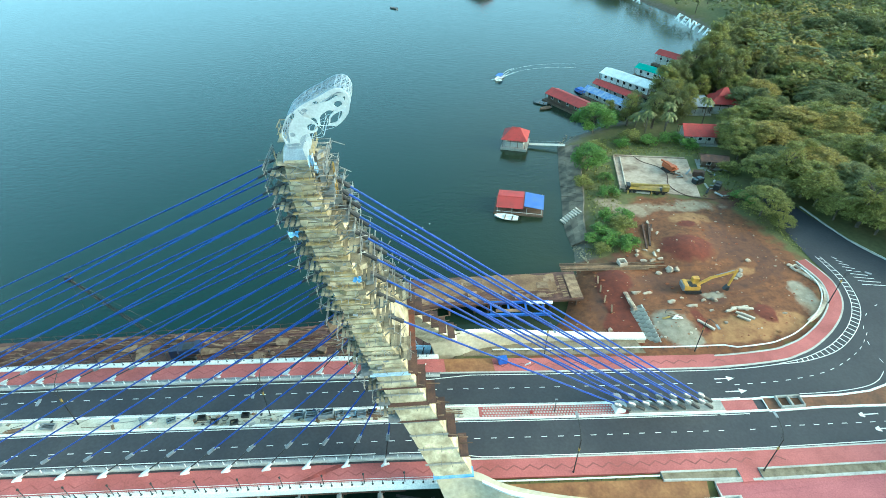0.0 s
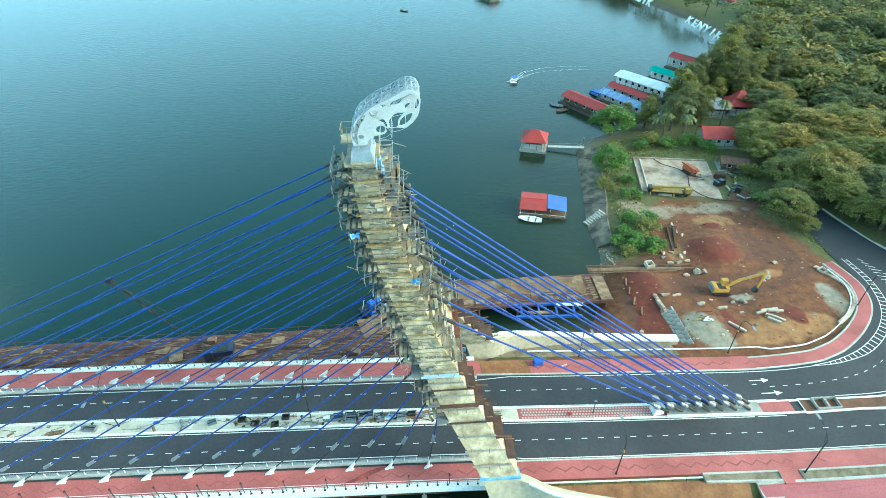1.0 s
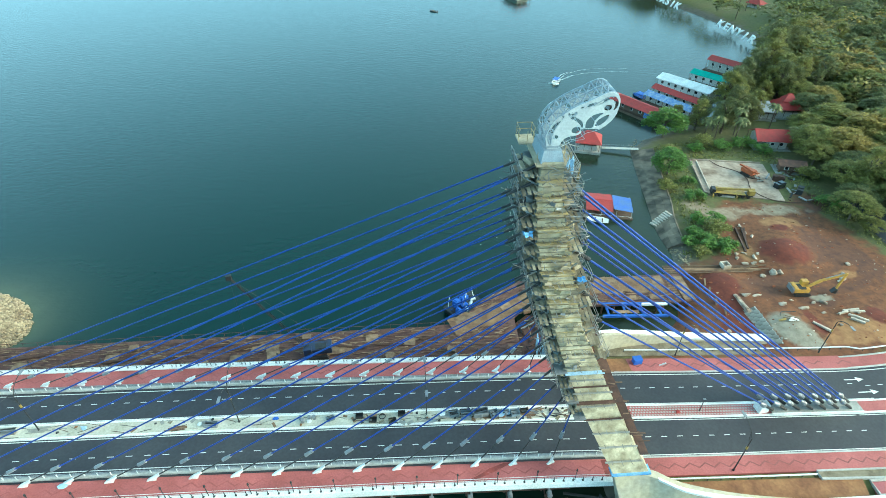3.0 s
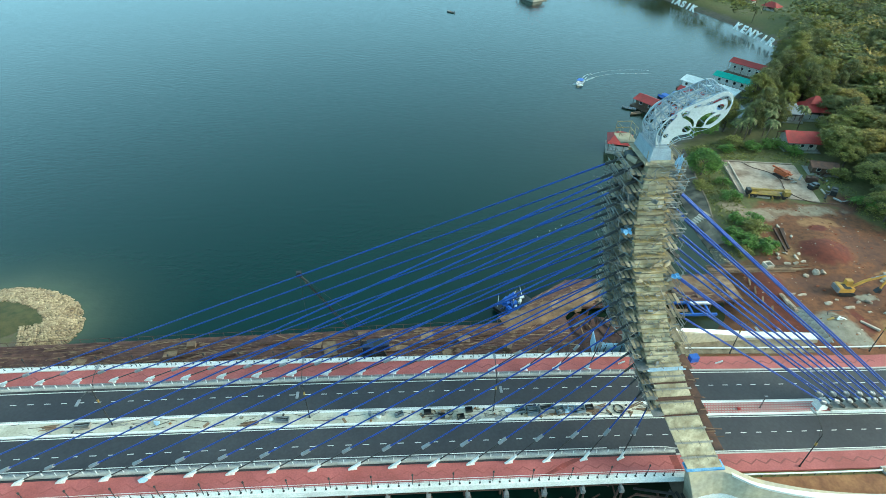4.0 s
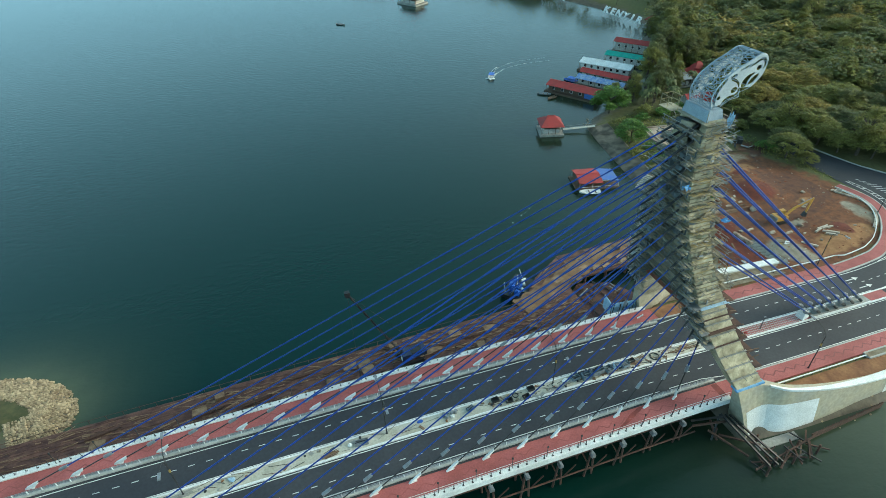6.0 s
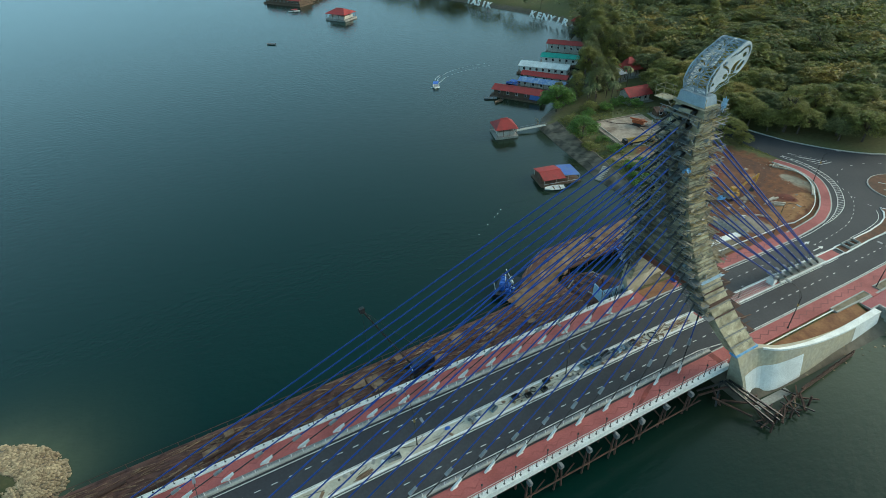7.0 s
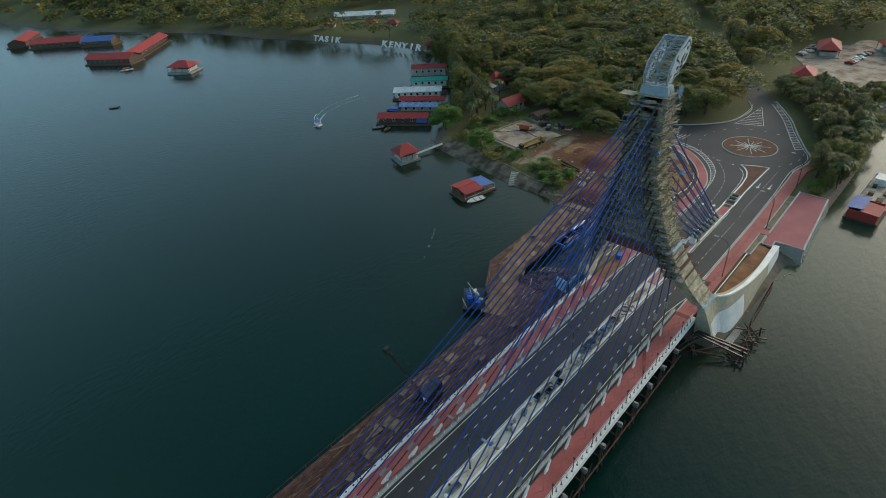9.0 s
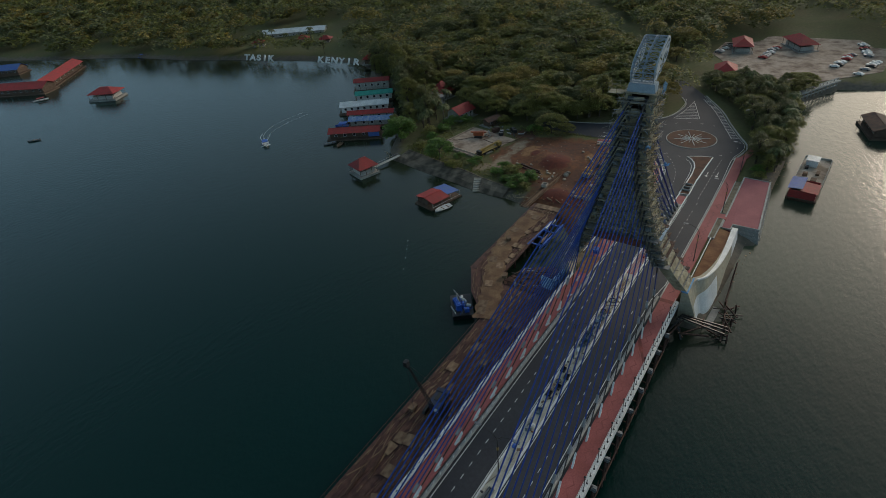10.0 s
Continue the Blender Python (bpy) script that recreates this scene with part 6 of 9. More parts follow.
ex = thing("excavator", "yellow crawler excavator on bare soil with its arm stretched out", "excavator", "", pose(64.3, 91.5, 2.62, 0, 0, -4))
crawler(ex, 4.0, 2.4, 0.9, BLACK)
part("body", Geo().box((-0.5, 0, 1.65), (3.6, 2.7, 1.1)).box((-1.9, 0, 1.75), (0.9, 2.6, 1.3)), EXCAVATOR, ex)
part("counterweight", Geo().box((-2.4, 0, 1.6), (0.6, 2.6, 1.2)), GALV, ex)
cab = part("cab", Geo().box((0.6, 0.8, 2.6), (1.5, 1.1, 1.5)), EXCAVATOR, ex)
part("window", Geo().box((1.37, 0.8, 2.75), (0.03, 0.9, 0.9)).box((0.6, 1.37, 2.75), (1.1, 0.03, 0.9)), GLASS_DARK, cab)
part("engine_deck", Geo().box((-1.3, -0.3, 2.26), (1.9, 1.7, 0.12)).box((-0.3, -0.9, 2.26), (1.5, 0.8, 0.1)), BLACK, ex, "dark engine deck")
part("boom", Geo().beam((0.9, -0.2, 2.0), (3.6, -0.2, 4.1), 0.45, 0.6).beam((3.5, -0.2, 4.05), (8.6, -0.2, 6.0), 0.42, 0.5), EXCAVATOR, ex)
part("ram", Geo().tube((1.6, -0.2, 1.8), (3.7, -0.2, 3.6), 0.11, n=6), BLACK, ex)
part("ram", Geo().tube((4.4, -0.2, 4.8), (8.2, -0.2, 6.3), 0.09, n=6), GALV, ex)
stick = part("stick", Geo().beam((8.9, -0.2, 6.3), (8.2, -0.2, 1.5), 0.32, 0.42), EXCAVATOR, ex)
part("bucket", Geo().add([(8.5, -0.7, 1.6), (8.5, 0.3, 1.6), (8.0, 0.3, 1.7), (8.0, -0.7, 1.7), (8.4, -0.7, 0.3), (8.4, 0.3, 0.3), (7.2, 0.3, 0.6), (7.2, -0.7, 0.6)], [(0, 1, 2, 3), (4, 5, 1, 0), (5, 6, 2, 1), (6, 7, 3, 2), (7, 4, 0, 3), (7, 6, 5, 4)]), BLACK, stick, "dark worn bucket")

ORANGE = mat("orange_machine", (0.42, 0.1, 0.03), 0.6, second=(0.28, 0.07, 0.03), scale=0.8)
tc = thing("truck_crane", "long yellow truck crane parked at the edge of the concrete pad", "crane", "", pose(69.6, 135.6, 2.75, 0, 0, -14))
part("chassis", Geo().box((0, 0, 0.85), (12.0, 2.2, 0.45)), BLACK, tc)
part("deck", Geo().box((-0.6, 0, 1.15), (9.0, 2.4, 0.14)), YELLOW, tc)
part("boom", Geo().beam((-4.6, 0.2, 2.0), (6.4, 0.2, 2.5), 0.55, 0.6), YELLOW, tc)
for x in (-5.4, 1.4):
    for y in (-1, 1):
        part("outrigger", Geo().beam((x, y * 0.9, 0.8), (x, y * 2.0, 0.75), 0.25, 0.25).box((x, y * 2.0, 0.38), (0.4, 0.4, 0.75)), YELLOW, tc)
part("counterweight", Geo().box((-5.4, 0, 1.75), (1.1, 2.2, 0.9)), BLACK, tc)
cb = part("cab", Geo().box((5.4, -0.5, 1.9), (1.8, 1.6, 1.5)), YELLOW, tc)
part("window", Geo().box((6.31, -0.5, 2.1), (0.03, 1.3, 0.8)), GLASS_DARK, cb)
part("turret", Geo().box((-3.4, 0.6, 1.7), (2.4, 0.9, 0.9)), YELLOW, tc)
for i, x in enumerate((-5, -3.4, 3.2, 4.9)):
    for y in (-1.15, 1.15):
        part("wheel", Geo().tube((x, y - 0.2, 0.55), (x, y + 0.2, 0.55), 0.55, n=10), BLACK, tc)
pm = thing("piling_rig", "red-orange piling machine standing on the concrete pad", "machine", "", pose(81.5, 147.5, 2.75, 0, 0, 112))
crawler(pm, 3.8, 2.4, 0.8, BLACK)
part("body", Geo().box((0, 0, 1.5), (4.2, 2.3, 1.2)), ORANGE, pm)
part("mast", Geo().beam((-3.4, 0.3, 2.1), (3.4, 0.3, 2.3), 0.45, 0.45).beam((-3.4, -0.5, 2.0), (2.6, -0.5, 2.1), 0.2, 0.2), ORANGE, pm)
part("engine_cover", Geo().box((-1.4, 0.2, 2.2), (1.6, 1.8, 0.6)), ORANGE, pm)
for x, y, h, m, what in ((87.5, 139.5, 20, GLASS_DARK, "dark grey generator set beside the concrete pad"), (92, 136, 50, BLACK, "black steel container on the edge of the works"), (89.5, 143.5, -30, RUST, "rusty steel tank lying by the pad")):
    b = thing("site_unit", what, "machine", "site units", pose(x, y, 2.5, 0, 0, h))
    part("housing", Geo().box((0, 0, 0.9), (3.4, 1.7, 1.6)).box((0.4, 0, 1.8), (1.6, 1.4, 0.3)), m, b)
    part("skid", Geo().box((0, 0, 0.08), (3.8, 1.9, 0.16)), RUST, b)

rig = thing("crawler_crane", "dark blue crawler crane with a slender lattice boom on the platform", "crane", "", pose(-49.5, 79.2, LEVEL + 0.25, 0, 0, 186))
DARKBLUE = mat("dark_blue_paint", (0.02, 0.035, 0.1), 0.5, second=(0.03, 0.03, 0.045), scale=0.8)
crawler(rig, 5.4, 3.6, 1.0, BLACK)
part("body", Geo().box((-0.9, 0, 1.8), (4.2, 2.4, 1.3)).box((-2.9, 0, 1.9), (1.0, 2.6, 1.5)), DARKBLUE, rig)
part("roof", Geo().box((-1.2, 0.2, 2.5), (2.2, 1.5, 0.12)), BLACK, rig)
cb = part("cab", Geo().box((1.4, 1.1, 2.2), (1.6, 1.1, 1.9)), DARKBLUE, rig)
part("window", Geo().box((2.22, 1.1, 2.5), (0.03, 0.95, 1.0)), WHITE, cb)
boom = Geo()
tip, foot = Vector((11.5, 3.1, 25.4)), Vector((1.4, 0, 1.8))
for a in (-0.45, 0.45):
    for b in (-0.45, 0.45):
        boom.tube(foot + Vector((a * 0.4, b, 0)), tip + Vector((a * 0.2, b * 0.3, 0)), 0.05, n=5)
for i in range(22):
    p, q = foot.lerp(tip, i / 22), foot.lerp(tip, (i + 1) / 22)
    sgn = 1 if i % 2 else -1
    k = 0.45 * (1 - 0.6 * i / 22)
    boom.tube(p + Vector((0, -sgn * k, 0)), q + Vector((0, sgn * k, 0)), 0.035, n=4)
    boom.tube(p + Vector((-sgn * k * 0.4, k, 0)), q + Vector((sgn * k * 0.4, k, 0)), 0.035, n=4)
part("lattice_boom", boom, BLACK, rig)
part("boom_head", Geo().box(tuple(tip), (0.9, 0.7, 1.0)), BLACK, rig)
part("hoist_rope", Geo().tube((-2.5, 0, 3.0), tuple(tip), 0.035, n=4), BLACK, rig)
part("hoist_rope", Geo().tube(tuple(tip), (tip.x + 0.3, tip.y, 3.0), 0.03, n=4), BLACK, rig)

barge = thing("work_barge", "dark steel barge with blue and white machinery by the platform", "barge", "", pose(-16.6, 94.2, 0.9, 0, 0, 38))
part("hull", Geo().add([(-4, -2.6, -1.2), (4, -2.6, -1.2), (4, 2.6, -1.2), (-4, 2.6, -1.2), (-4.4, -2.8, 0.6), (4.4, -2.8, 0.6), (4.4, 2.8, 0.6), (-4.4, 2.8, 0.6)], [(3, 2, 1, 0), (4, 5, 6, 7), (0, 1, 5, 4), (1, 2, 6, 5), (2, 3, 7, 6), (3, 0, 4, 7)]), BLACK, barge)
BRIGHT = mat("bright_blue_paint", (0.03, 0.12, 0.5), 0.5, scale=0.8)
for c, size, h in (((-1.8, 0.9, 1.6), (1.5, 1.3, 1.9), 10), ((0.2, 1.3, 1.3), (1.2, 1.0, 1.4), 25), ((-0.6, -0.5, 1.1), (1.7, 0.8, 1.0), -12), ((1.9, 1.6, 1.0), (0.9, 1.1, 0.8), 5), ((-2.9, -1.1, 1.2), (0.9, 1.3, 1.2), 0)):
    part("pump", Geo().box(c, size, h).box((c[0], c[1], c[2] + size[2] / 2 + 0.1), (size[0] * 0.5, size[1] * 0.5, 0.25), h), BRIGHT, barge, "bright blue pump unit")
for c, h in (((1.2, -0.9, 1.0), 30), ((2.6, -0.2, 1.0), -20), ((-0.9, -1.8, 1.0), 70)):
    k = Vector((math.cos(radians(h)), math.sin(radians(h)), 0.0)) * 0.6
    part("drum", Geo().tube(Vector(c) - k, Vector(c) + k, 0.38, n=12), WHITE, barge)
for k in range(16):
    a = Vector((rnd.uniform(-3.8, 3.8), rnd.uniform(-2.2, 2.2), 0.6))
    part("pipe", Geo().tube(a, a + Vector((rnd.uniform(-1.5, 1.5), rnd.uniform(-1.5, 1.5), rnd.uniform(0.6, 2.6))), 0.08, n=5), rnd.choice([GALV, BRIGHT, BLACK, WHITE]), barge)
blueboat = thing("guide_rig", "blue steel guide rig with a white beam over dark water", "frame", "", pose(22, 88.2, 3.0, 0, 0, -3))
for y in (-2.0, 2.0):
    part("beam", Geo().box((0, y, 0), (15, 0.5, 0.6)), BRIGHT, blueboat)
for x in (-6, -2, 2, 6):
    part("cross_member", Geo().box((x, 0, 0.05), (0.4, 4.0, 0.4)), BRIGHT, blueboat)
part("white_beam", Geo().box((5.2, 1.1, 0.7), (6.0, 0.5, 0.5)), WHITE, blueboat)
part("walkway", Geo().box((-2, -1.0, 0.4), (6.0, 0.9, 0.08)), PLANK, blueboat)
for x in (-6.5, 0, 6.5):
    part("leg", Geo().tube((x, 2.0, -5), (x, 2.0, 0.1), 0.25, n=8), RUST, blueboat)

# ---- stone-faced bank along the water ----
REVET = mat("stained_revetment", (0.215, 0.16, 0.112), 0.9, second=(0.075, 0.058, 0.04), scale=0.3, detail=12, mask=(0.4, 0.62), fine=1.2, bump=0.06, spread=0.2)
revetment = tagged(new("bank_revetment"), "sloping bank of stained concrete slabs along the lake", "retaining wall", "", "structure")
FOOT = smooth_line([(41.6, 114), (42.0, 124), (44.9, 139), (48.3, 157), (51.4, 171)], 6)
HEAD = smooth_line([(45.2, 113), (47.4, 124.6), (49.9, 133), (52.8, 146), (57.8, 168)], 6)
rnd = random.Random(64)
for i in range(len(FOOT) - 1):
    for j in range(3):
        corners = []
        for a, b in ((i, j), (i + 1, j), (i + 1, j + 1), (i, j + 1)):
            k = b / 3
            x, y = FOOT[a][0] * (1 - k) + HEAD[a][0] * k, FOOT[a][1] * (1 - k) + HEAD[a][1] * k
            corners.append(Vector((x, y, 0.1 + 2.75 * k ** 0.8)))
        mid = sum(corners, Vector()) / 4
        top = [mid + (c - mid) * 0.985 + Vector((0, 0, rnd.uniform(-0.06, 0.1))) for c in corners]
        part("slab", Geo().add(top + [c + Vector((0, 0, -0.6)) for c in corners], [(0, 1, 2, 3), (4, 5, 1, 0), (5, 6, 2, 1), (6, 7, 3, 2), (7, 4, 0, 3)]), REVET, revetment)
part("bank_kerb", Geo().ribbon(HEAD, 0.4, 2.5, 0.5), REVET, revetment)
stairs = thing("bank_steps", "short flight of pale concrete steps down to the water", "steps", "", pose(42.2, 125.2, 0.0, 0, 0, 24))
for i in range(8):
    part("tread", Geo().box((0.72 * i, 0, 0.25 + 0.17 * i), (0.55, 2.8, 0.5 + 0.34 * i)), PADC, stairs)

# ---- construction site ----
pad = thing("concrete_pad", "large stained concrete pad with a low wall along its edge", "slab")
part("slab", Geo().prism([(63, 138), (84.8, 131.4), (90.5, 154.3), (67.6, 158.4)], 1.9, 2.72), PADSLAB, pad)
part("low_wall", Geo().ribbon([(62.6, 137.6), (67.2, 158.8)], 0.45, 2.4, 0.7), PADSLAB, pad)
part("low_wall", Geo().ribbon([(67.2, 159), (90, 155)], 0.45, 2.4, 0.6), PADSLAB, pad)
part("low_wall", Geo().ribbon([(64.6, 138.6), (68.9, 157.6)], 0.3, 2.4, 0.75), PADC, pad)
part("low_wall", Geo().ribbon([(63.2, 136.6), (70.5, 134.6)], 0.5, 2.0, 1.0), PADC, pad)
hose = thing("site_hose", "long brown hose lying across the concrete pad", "hose")
part("hose", Geo().path([(x, y, 2.8) for x, y in smooth_line([(73, 160), (75, 154), (79, 150), (80, 145), (78, 138), (82, 131.5), (92, 130), (97, 133)])], 0.13, 5), RUST, hose)
for i in range(26):
    r = random.Random(i + 900)
    x, y = r.choice(((86, 142, 3), (92, 139, 5), (95, 146, 4), (90, 134, 4)))[:2]
    x, y = x + r.uniform(-4, 4), y + r.uniform(-4, 4)
    ob = part("scrap_metal", Geo().beam((0, 0, 0.1), (r.uniform(-2.5, 2.5), r.uniform(-2, 2), r.uniform(0.1, 0.9)), r.uniform(0.15, 0.6), r.uniform(0.1, 0.4)), r.choice([BLACK, RUST, GALV, CONCRETE, RUST]))
    ob.matrix_basis = pose(x, y, max(2.72, float(hills(np.array([x]), np.array([y]))[0])))
    tagged(ob, "dark scrap steel heaped beside the concrete pad", "scrap", "scrap heap")
slope = thing("stone_pitching", "sloping apron of grey hexagonal stone pitching above the inlet", "stone slope")
GREY = mat("grey_pitching", (0.3, 0.275, 0.235), 0.9, second=(0.2, 0.18, 0.15), scale=0.4, fine=2.5, bump=0.04, spread=0.15)
part("apron", Geo().add([(50.3, 75.4, 3.35), (50.2, 86.8, 3.35), (47.4, 86.8, 2.35), (47.6, 75.4, 2.35)], [(0, 1, 2, 3)]), GREY, slope)
hexa = Geo()
hexa.add([(math.cos(math.pi / 3 * i) * 0.72, math.sin(math.pi / 3 * i) * 0.72, 0.0) for i in range(6)] + [(math.cos(math.pi / 3 * i) * 0.68, math.sin(math.pi / 3 * i) * 0.68, 0.1) for i in range(6)], [tuple(range(6, 12))] + [(i, (i + 1) % 6, 6 + (i + 1) % 6, 6 + i) for i in range(6)])
hex_mesh = hexa.mesh("pitching_stone", GREY)
for i in range(8):
    for j in range(3):
        ob = part("pitching_stone", hex_mesh, None, slope)
        u = 0.25 + 1.1 * j
        ob.matrix_basis = pose(47.75 + 0.93 * u, 76.1 + 1.3 * i + 0.65 * (j % 2), 2.44 + 0.345 * u, 0, -20, 0)
part("coping", Geo().ribbon([(50.45, 75.3), (50.4, 86.9)], 0.3, 3.3, 0.14), KERB, slope)


def rubble(x, y, long, wide, tall, turn, seed):
    ob = part("rubble_slab", Geo().blob((0, 0, 0), (long, wide, tall), seed, 0.34), RUBBLE)
    ob.matrix_basis = pose(x, y, float(hills(np.array([x]), np.array([y]))[0]) + tall * 0.5, (seed * 7) % 13 - 6, (seed * 5) % 11 - 5, turn)
    tagged(ob, "broken pale concrete lump lying on the soil", "rubble", "rubble")


for seed, (x, y, long, wide, tall, turn) in enumerate(((58.1, 87.8, 1.1, 0.7, 0.3, 10), (62.5, 86.2, 1.7, 0.6, 0.3, -8), (68.0, 87.7, 1.0, 0.7, 0.45, -40), (65.7, 87.9, 0.7, 0.5, 0.35, 20), (59.1, 98.2, 1.0, 0.9, 0.4, 0), (62.0, 98.9, 0.9, 0.9, 0.8, 30), (63.8, 98.6, 0.9, 0.8, 0.7, 70),
                                                       (56.2, 105.6, 0.8, 0.6, 0.4, 15), (56.9, 107.2, 0.7, 0.6, 0.4, 60), (57.0, 103.2, 1.1, 0.6, 0.4, -10), (59.4, 103.0, 1.2, 0.5, 0.4, 25), (60.6, 105.2, 1.1, 0.5, 0.35, 80), (62.0, 106.3, 0.7, 0.5, 0.3, 40), (59.0, 107.4, 0.9, 0.4, 0.3, -30), (61.4, 103.4, 0.8, 0.5, 0.3, 5),
                                                       (50.8, 91.4, 1.3, 0.7, 0.35, 10), (53.6, 91.2, 1.7, 0.45, 0.3, 4), (78.3, 95.7, 1.2, 0.9, 0.4, 15), (79.4, 97.2, 0.9, 0.6, 0.35, 50), (76.8, 94.6, 0.8, 0.5, 0.25, -20), (83.0, 100.7, 0.7, 0.6, 0.45, 12), (41.2, 80.3, 0.7, 0.6, 0.5, 0), (66.0, 84.4, 0.6, 0.4, 0.25, 30), (67.3, 80.2, 0.5, 0.4, 0.25, 0),
                                                       (92.5, 98.4, 0.7, 0.5, 0.4, 0), (73.8, 83.6, 0.5, 0.35, 0.25, 0), (61.0, 89.0, 0.5, 0.4, 0.2, 0), (70.2, 90.2, 0.5, 0.4, 0.25, 0), (64.2, 119.6, 1.0, 0.6, 0.35, 70), (63.9, 116.4, 1.0, 0.6, 0.35, 65), (64.8, 114.2, 0.8, 0.5, 0.3, 60))):
    rubble(x, y, long, wide, tall, turn, seed)
part_wall = part("broken_wall", Geo().box((0, 0, 0), (6.2, 0.8, 0.7)).box((2.2, 0.1, 0.3), (1.6, 0.7, 0.4), 8).box((-1.2, 0.06, 0.38), (2.4, 0.6, 0.2), -4), RUBBLE)
part_wall.matrix_basis = pose(48.5, 88.6, float(hills(np.array([48.5]), np.array([88.6]))[0]) + 0.3, 0, 3, 92)
tagged(part_wall, "length of broken white concrete wall lying in red earth", "wall", "")
for x, y, h in ((43.4, 96.8, 74), (43.1, 93.6, 70), (43.1, 90.1, 66), (43.6, 86.7, 72)):
    ob = part("timber_post", Geo().box((0, 0, 0), (2.2, 0.35, 0.35)), PLANK)
    ob.matrix_basis = pose(x, y, float(hills(np.array([x]), np.array([y]))[0]) + 0.35, 0, -14, h)
    tagged(ob, "short timber post lying askew in red earth", "post", "earth posts")
sheet_heap = thing("sheeting_heap", "crumpled white sheeting and yellow plank on grey gravel", "sheeting", "", pose(55.6, 82.2, float(hills(np.array([55.6]), np.array([82.2]))[0]), 0, 0, 20))
part("white_sheet", Geo().blob((0.9, -0.6, 0.2), (1.5, 0.7, 0.35), 71, 0.4), WHITE, sheet_heap, "crumpled white sheet")
part("frame", Geo().beam((-0.6, 0.8, 0.3), (1.0, -1.4, 0.6), 0.12, 0.12).beam((0.2, 1.0, 0.3), (1.8, -1.0, 0.6), 0.12, 0.12).beam((-0.2, 0.2, 0.45), (0.6, 0.5, 0.45), 0.1, 0.1), PLANK, sheet_heap)
part("yellow_plank", Geo().beam((-2.2, 0.5, 0.15), (-0.4, 0.2, 0.3), 0.45, 0.12), YELLOW, sheet_heap, "yellow plank")
part("hose", Geo().path([(x, y, 0.12) for x, y in smooth_line([(-0.5, 1.6), (0.8, 2.3), (2.6, 1.6), (3.8, 1.0)])], 0.09, 5), BLACK, sheet_heap)
for i, (x, y, h, k) in enumerate(((72.5, 84.6, 4, 4), (73.6, 84.0, -6, 3.4), (72.0, 82.2, -38, 3.0), (72.8, 81.6, -42, 3), (71.6, 81.0, -40, 2.8), (70.2, 83.9, 14, 2.6), (62.4, 79.8, -52, 4), (61.0, 113.2, 76, 11), (62.4, 113.6, 72, 10), (63.4, 115.4, 66, 6))):
    z = float(hills(np.array([x]), np.array([y]))[0])
    ob = part("concrete_beam" if i < 7 else "steel_beam", Geo().box((0, 0, 0), (k, 0.45, 0.45)), PADC if i < 7 else RUST)
    ob.matrix_basis = pose(x, y, z + 0.25, 0, 0, h)
    tagged(ob, "precast concrete pile lying on bare soil" if i < 7 else "rusty steel beam lying on bare soil", "pile", "loose piles")
for i in range(6):
    a, b = (35.5, 101.4 + 0.5 * i), (57 + 2.4 * (i % 3), 99.6 + 0.45 * i)
    ob = part("timber_pole", Geo().tube((*a, 2.3 + 0.12 * (i % 2)), (*b, 3.0), 0.16, n=6), PLANK)
    tagged(ob, "long weathered timber pole lying at the water edge", "pole", "timber poles")
box = thing("manhole_ring", "square precast concrete manhole box lying on the shore", "concrete box", "", pose(51.1, 102.2, 2.9, 0, 0, 5))
for c, s in (((0, -0.9, 0.4), (2.0, 0.25, 1.1)), ((0, 0.9, 0.4), (2.0, 0.25, 1.1)), ((-0.88, 0, 0.4), (0.25, 1.55, 1.1)), ((0.88, 0, 0.4), (0.25, 1.55, 1.1))):
    part("wall", Geo().box(c, s), PADC, box)
drain = thing("drain_channel", "pale concrete drain channel curving beside the walkway", "drain")
part("channel", Geo().ribbon(smooth_line([(93.5, 96.5), (95.5, 92), (95.0, 87.5), (90.5, 82.6), (86, 79.6)]), 0.9, lambda x, y: 2.45, 0.35), PADC, drain)
culv = thing("drain_box", "open concrete drain box at the end of the channel", "drain", "", pose(93.4, 97.2, 2.5, 0, 0, 20))
for c, s in (((0, -0.8, 0.3), (1.9, 0.2, 0.7)), ((0, 0.8, 0.3), (1.9, 0.2, 0.7)), ((-0.85, 0, 0.3), (0.2, 1.4, 0.7)), ((0.85, 0, 0.3), (0.2, 1.4, 0.7))):
    part("wall", Geo().box(c, s), PADC, culv)

# ---- clutter on the median and walkways ----
rnd = random.Random(21)


def clutter(name, x, y, geo, m, label, category, group, h=0.0, base=0.22):
    ob = part(name, geo, m)
    ob.matrix_basis = pose(x, y, zd(x) + base, 0, 0, h)
    return tagged(ob, label, category, group)


def open_box(l, w, h, t=0.06):
    g = Geo().box((0, 0, 0.03), (l, w, 0.06))
    for sx in (-1, 1):
        g.box((sx * (l - t) / 2, 0, h / 2 + 0.05), (t, w, h))
        g.box((0, sx * (w - t) / 2, h / 2 + 0.05), (l - 2 * t, t, h))
    return g


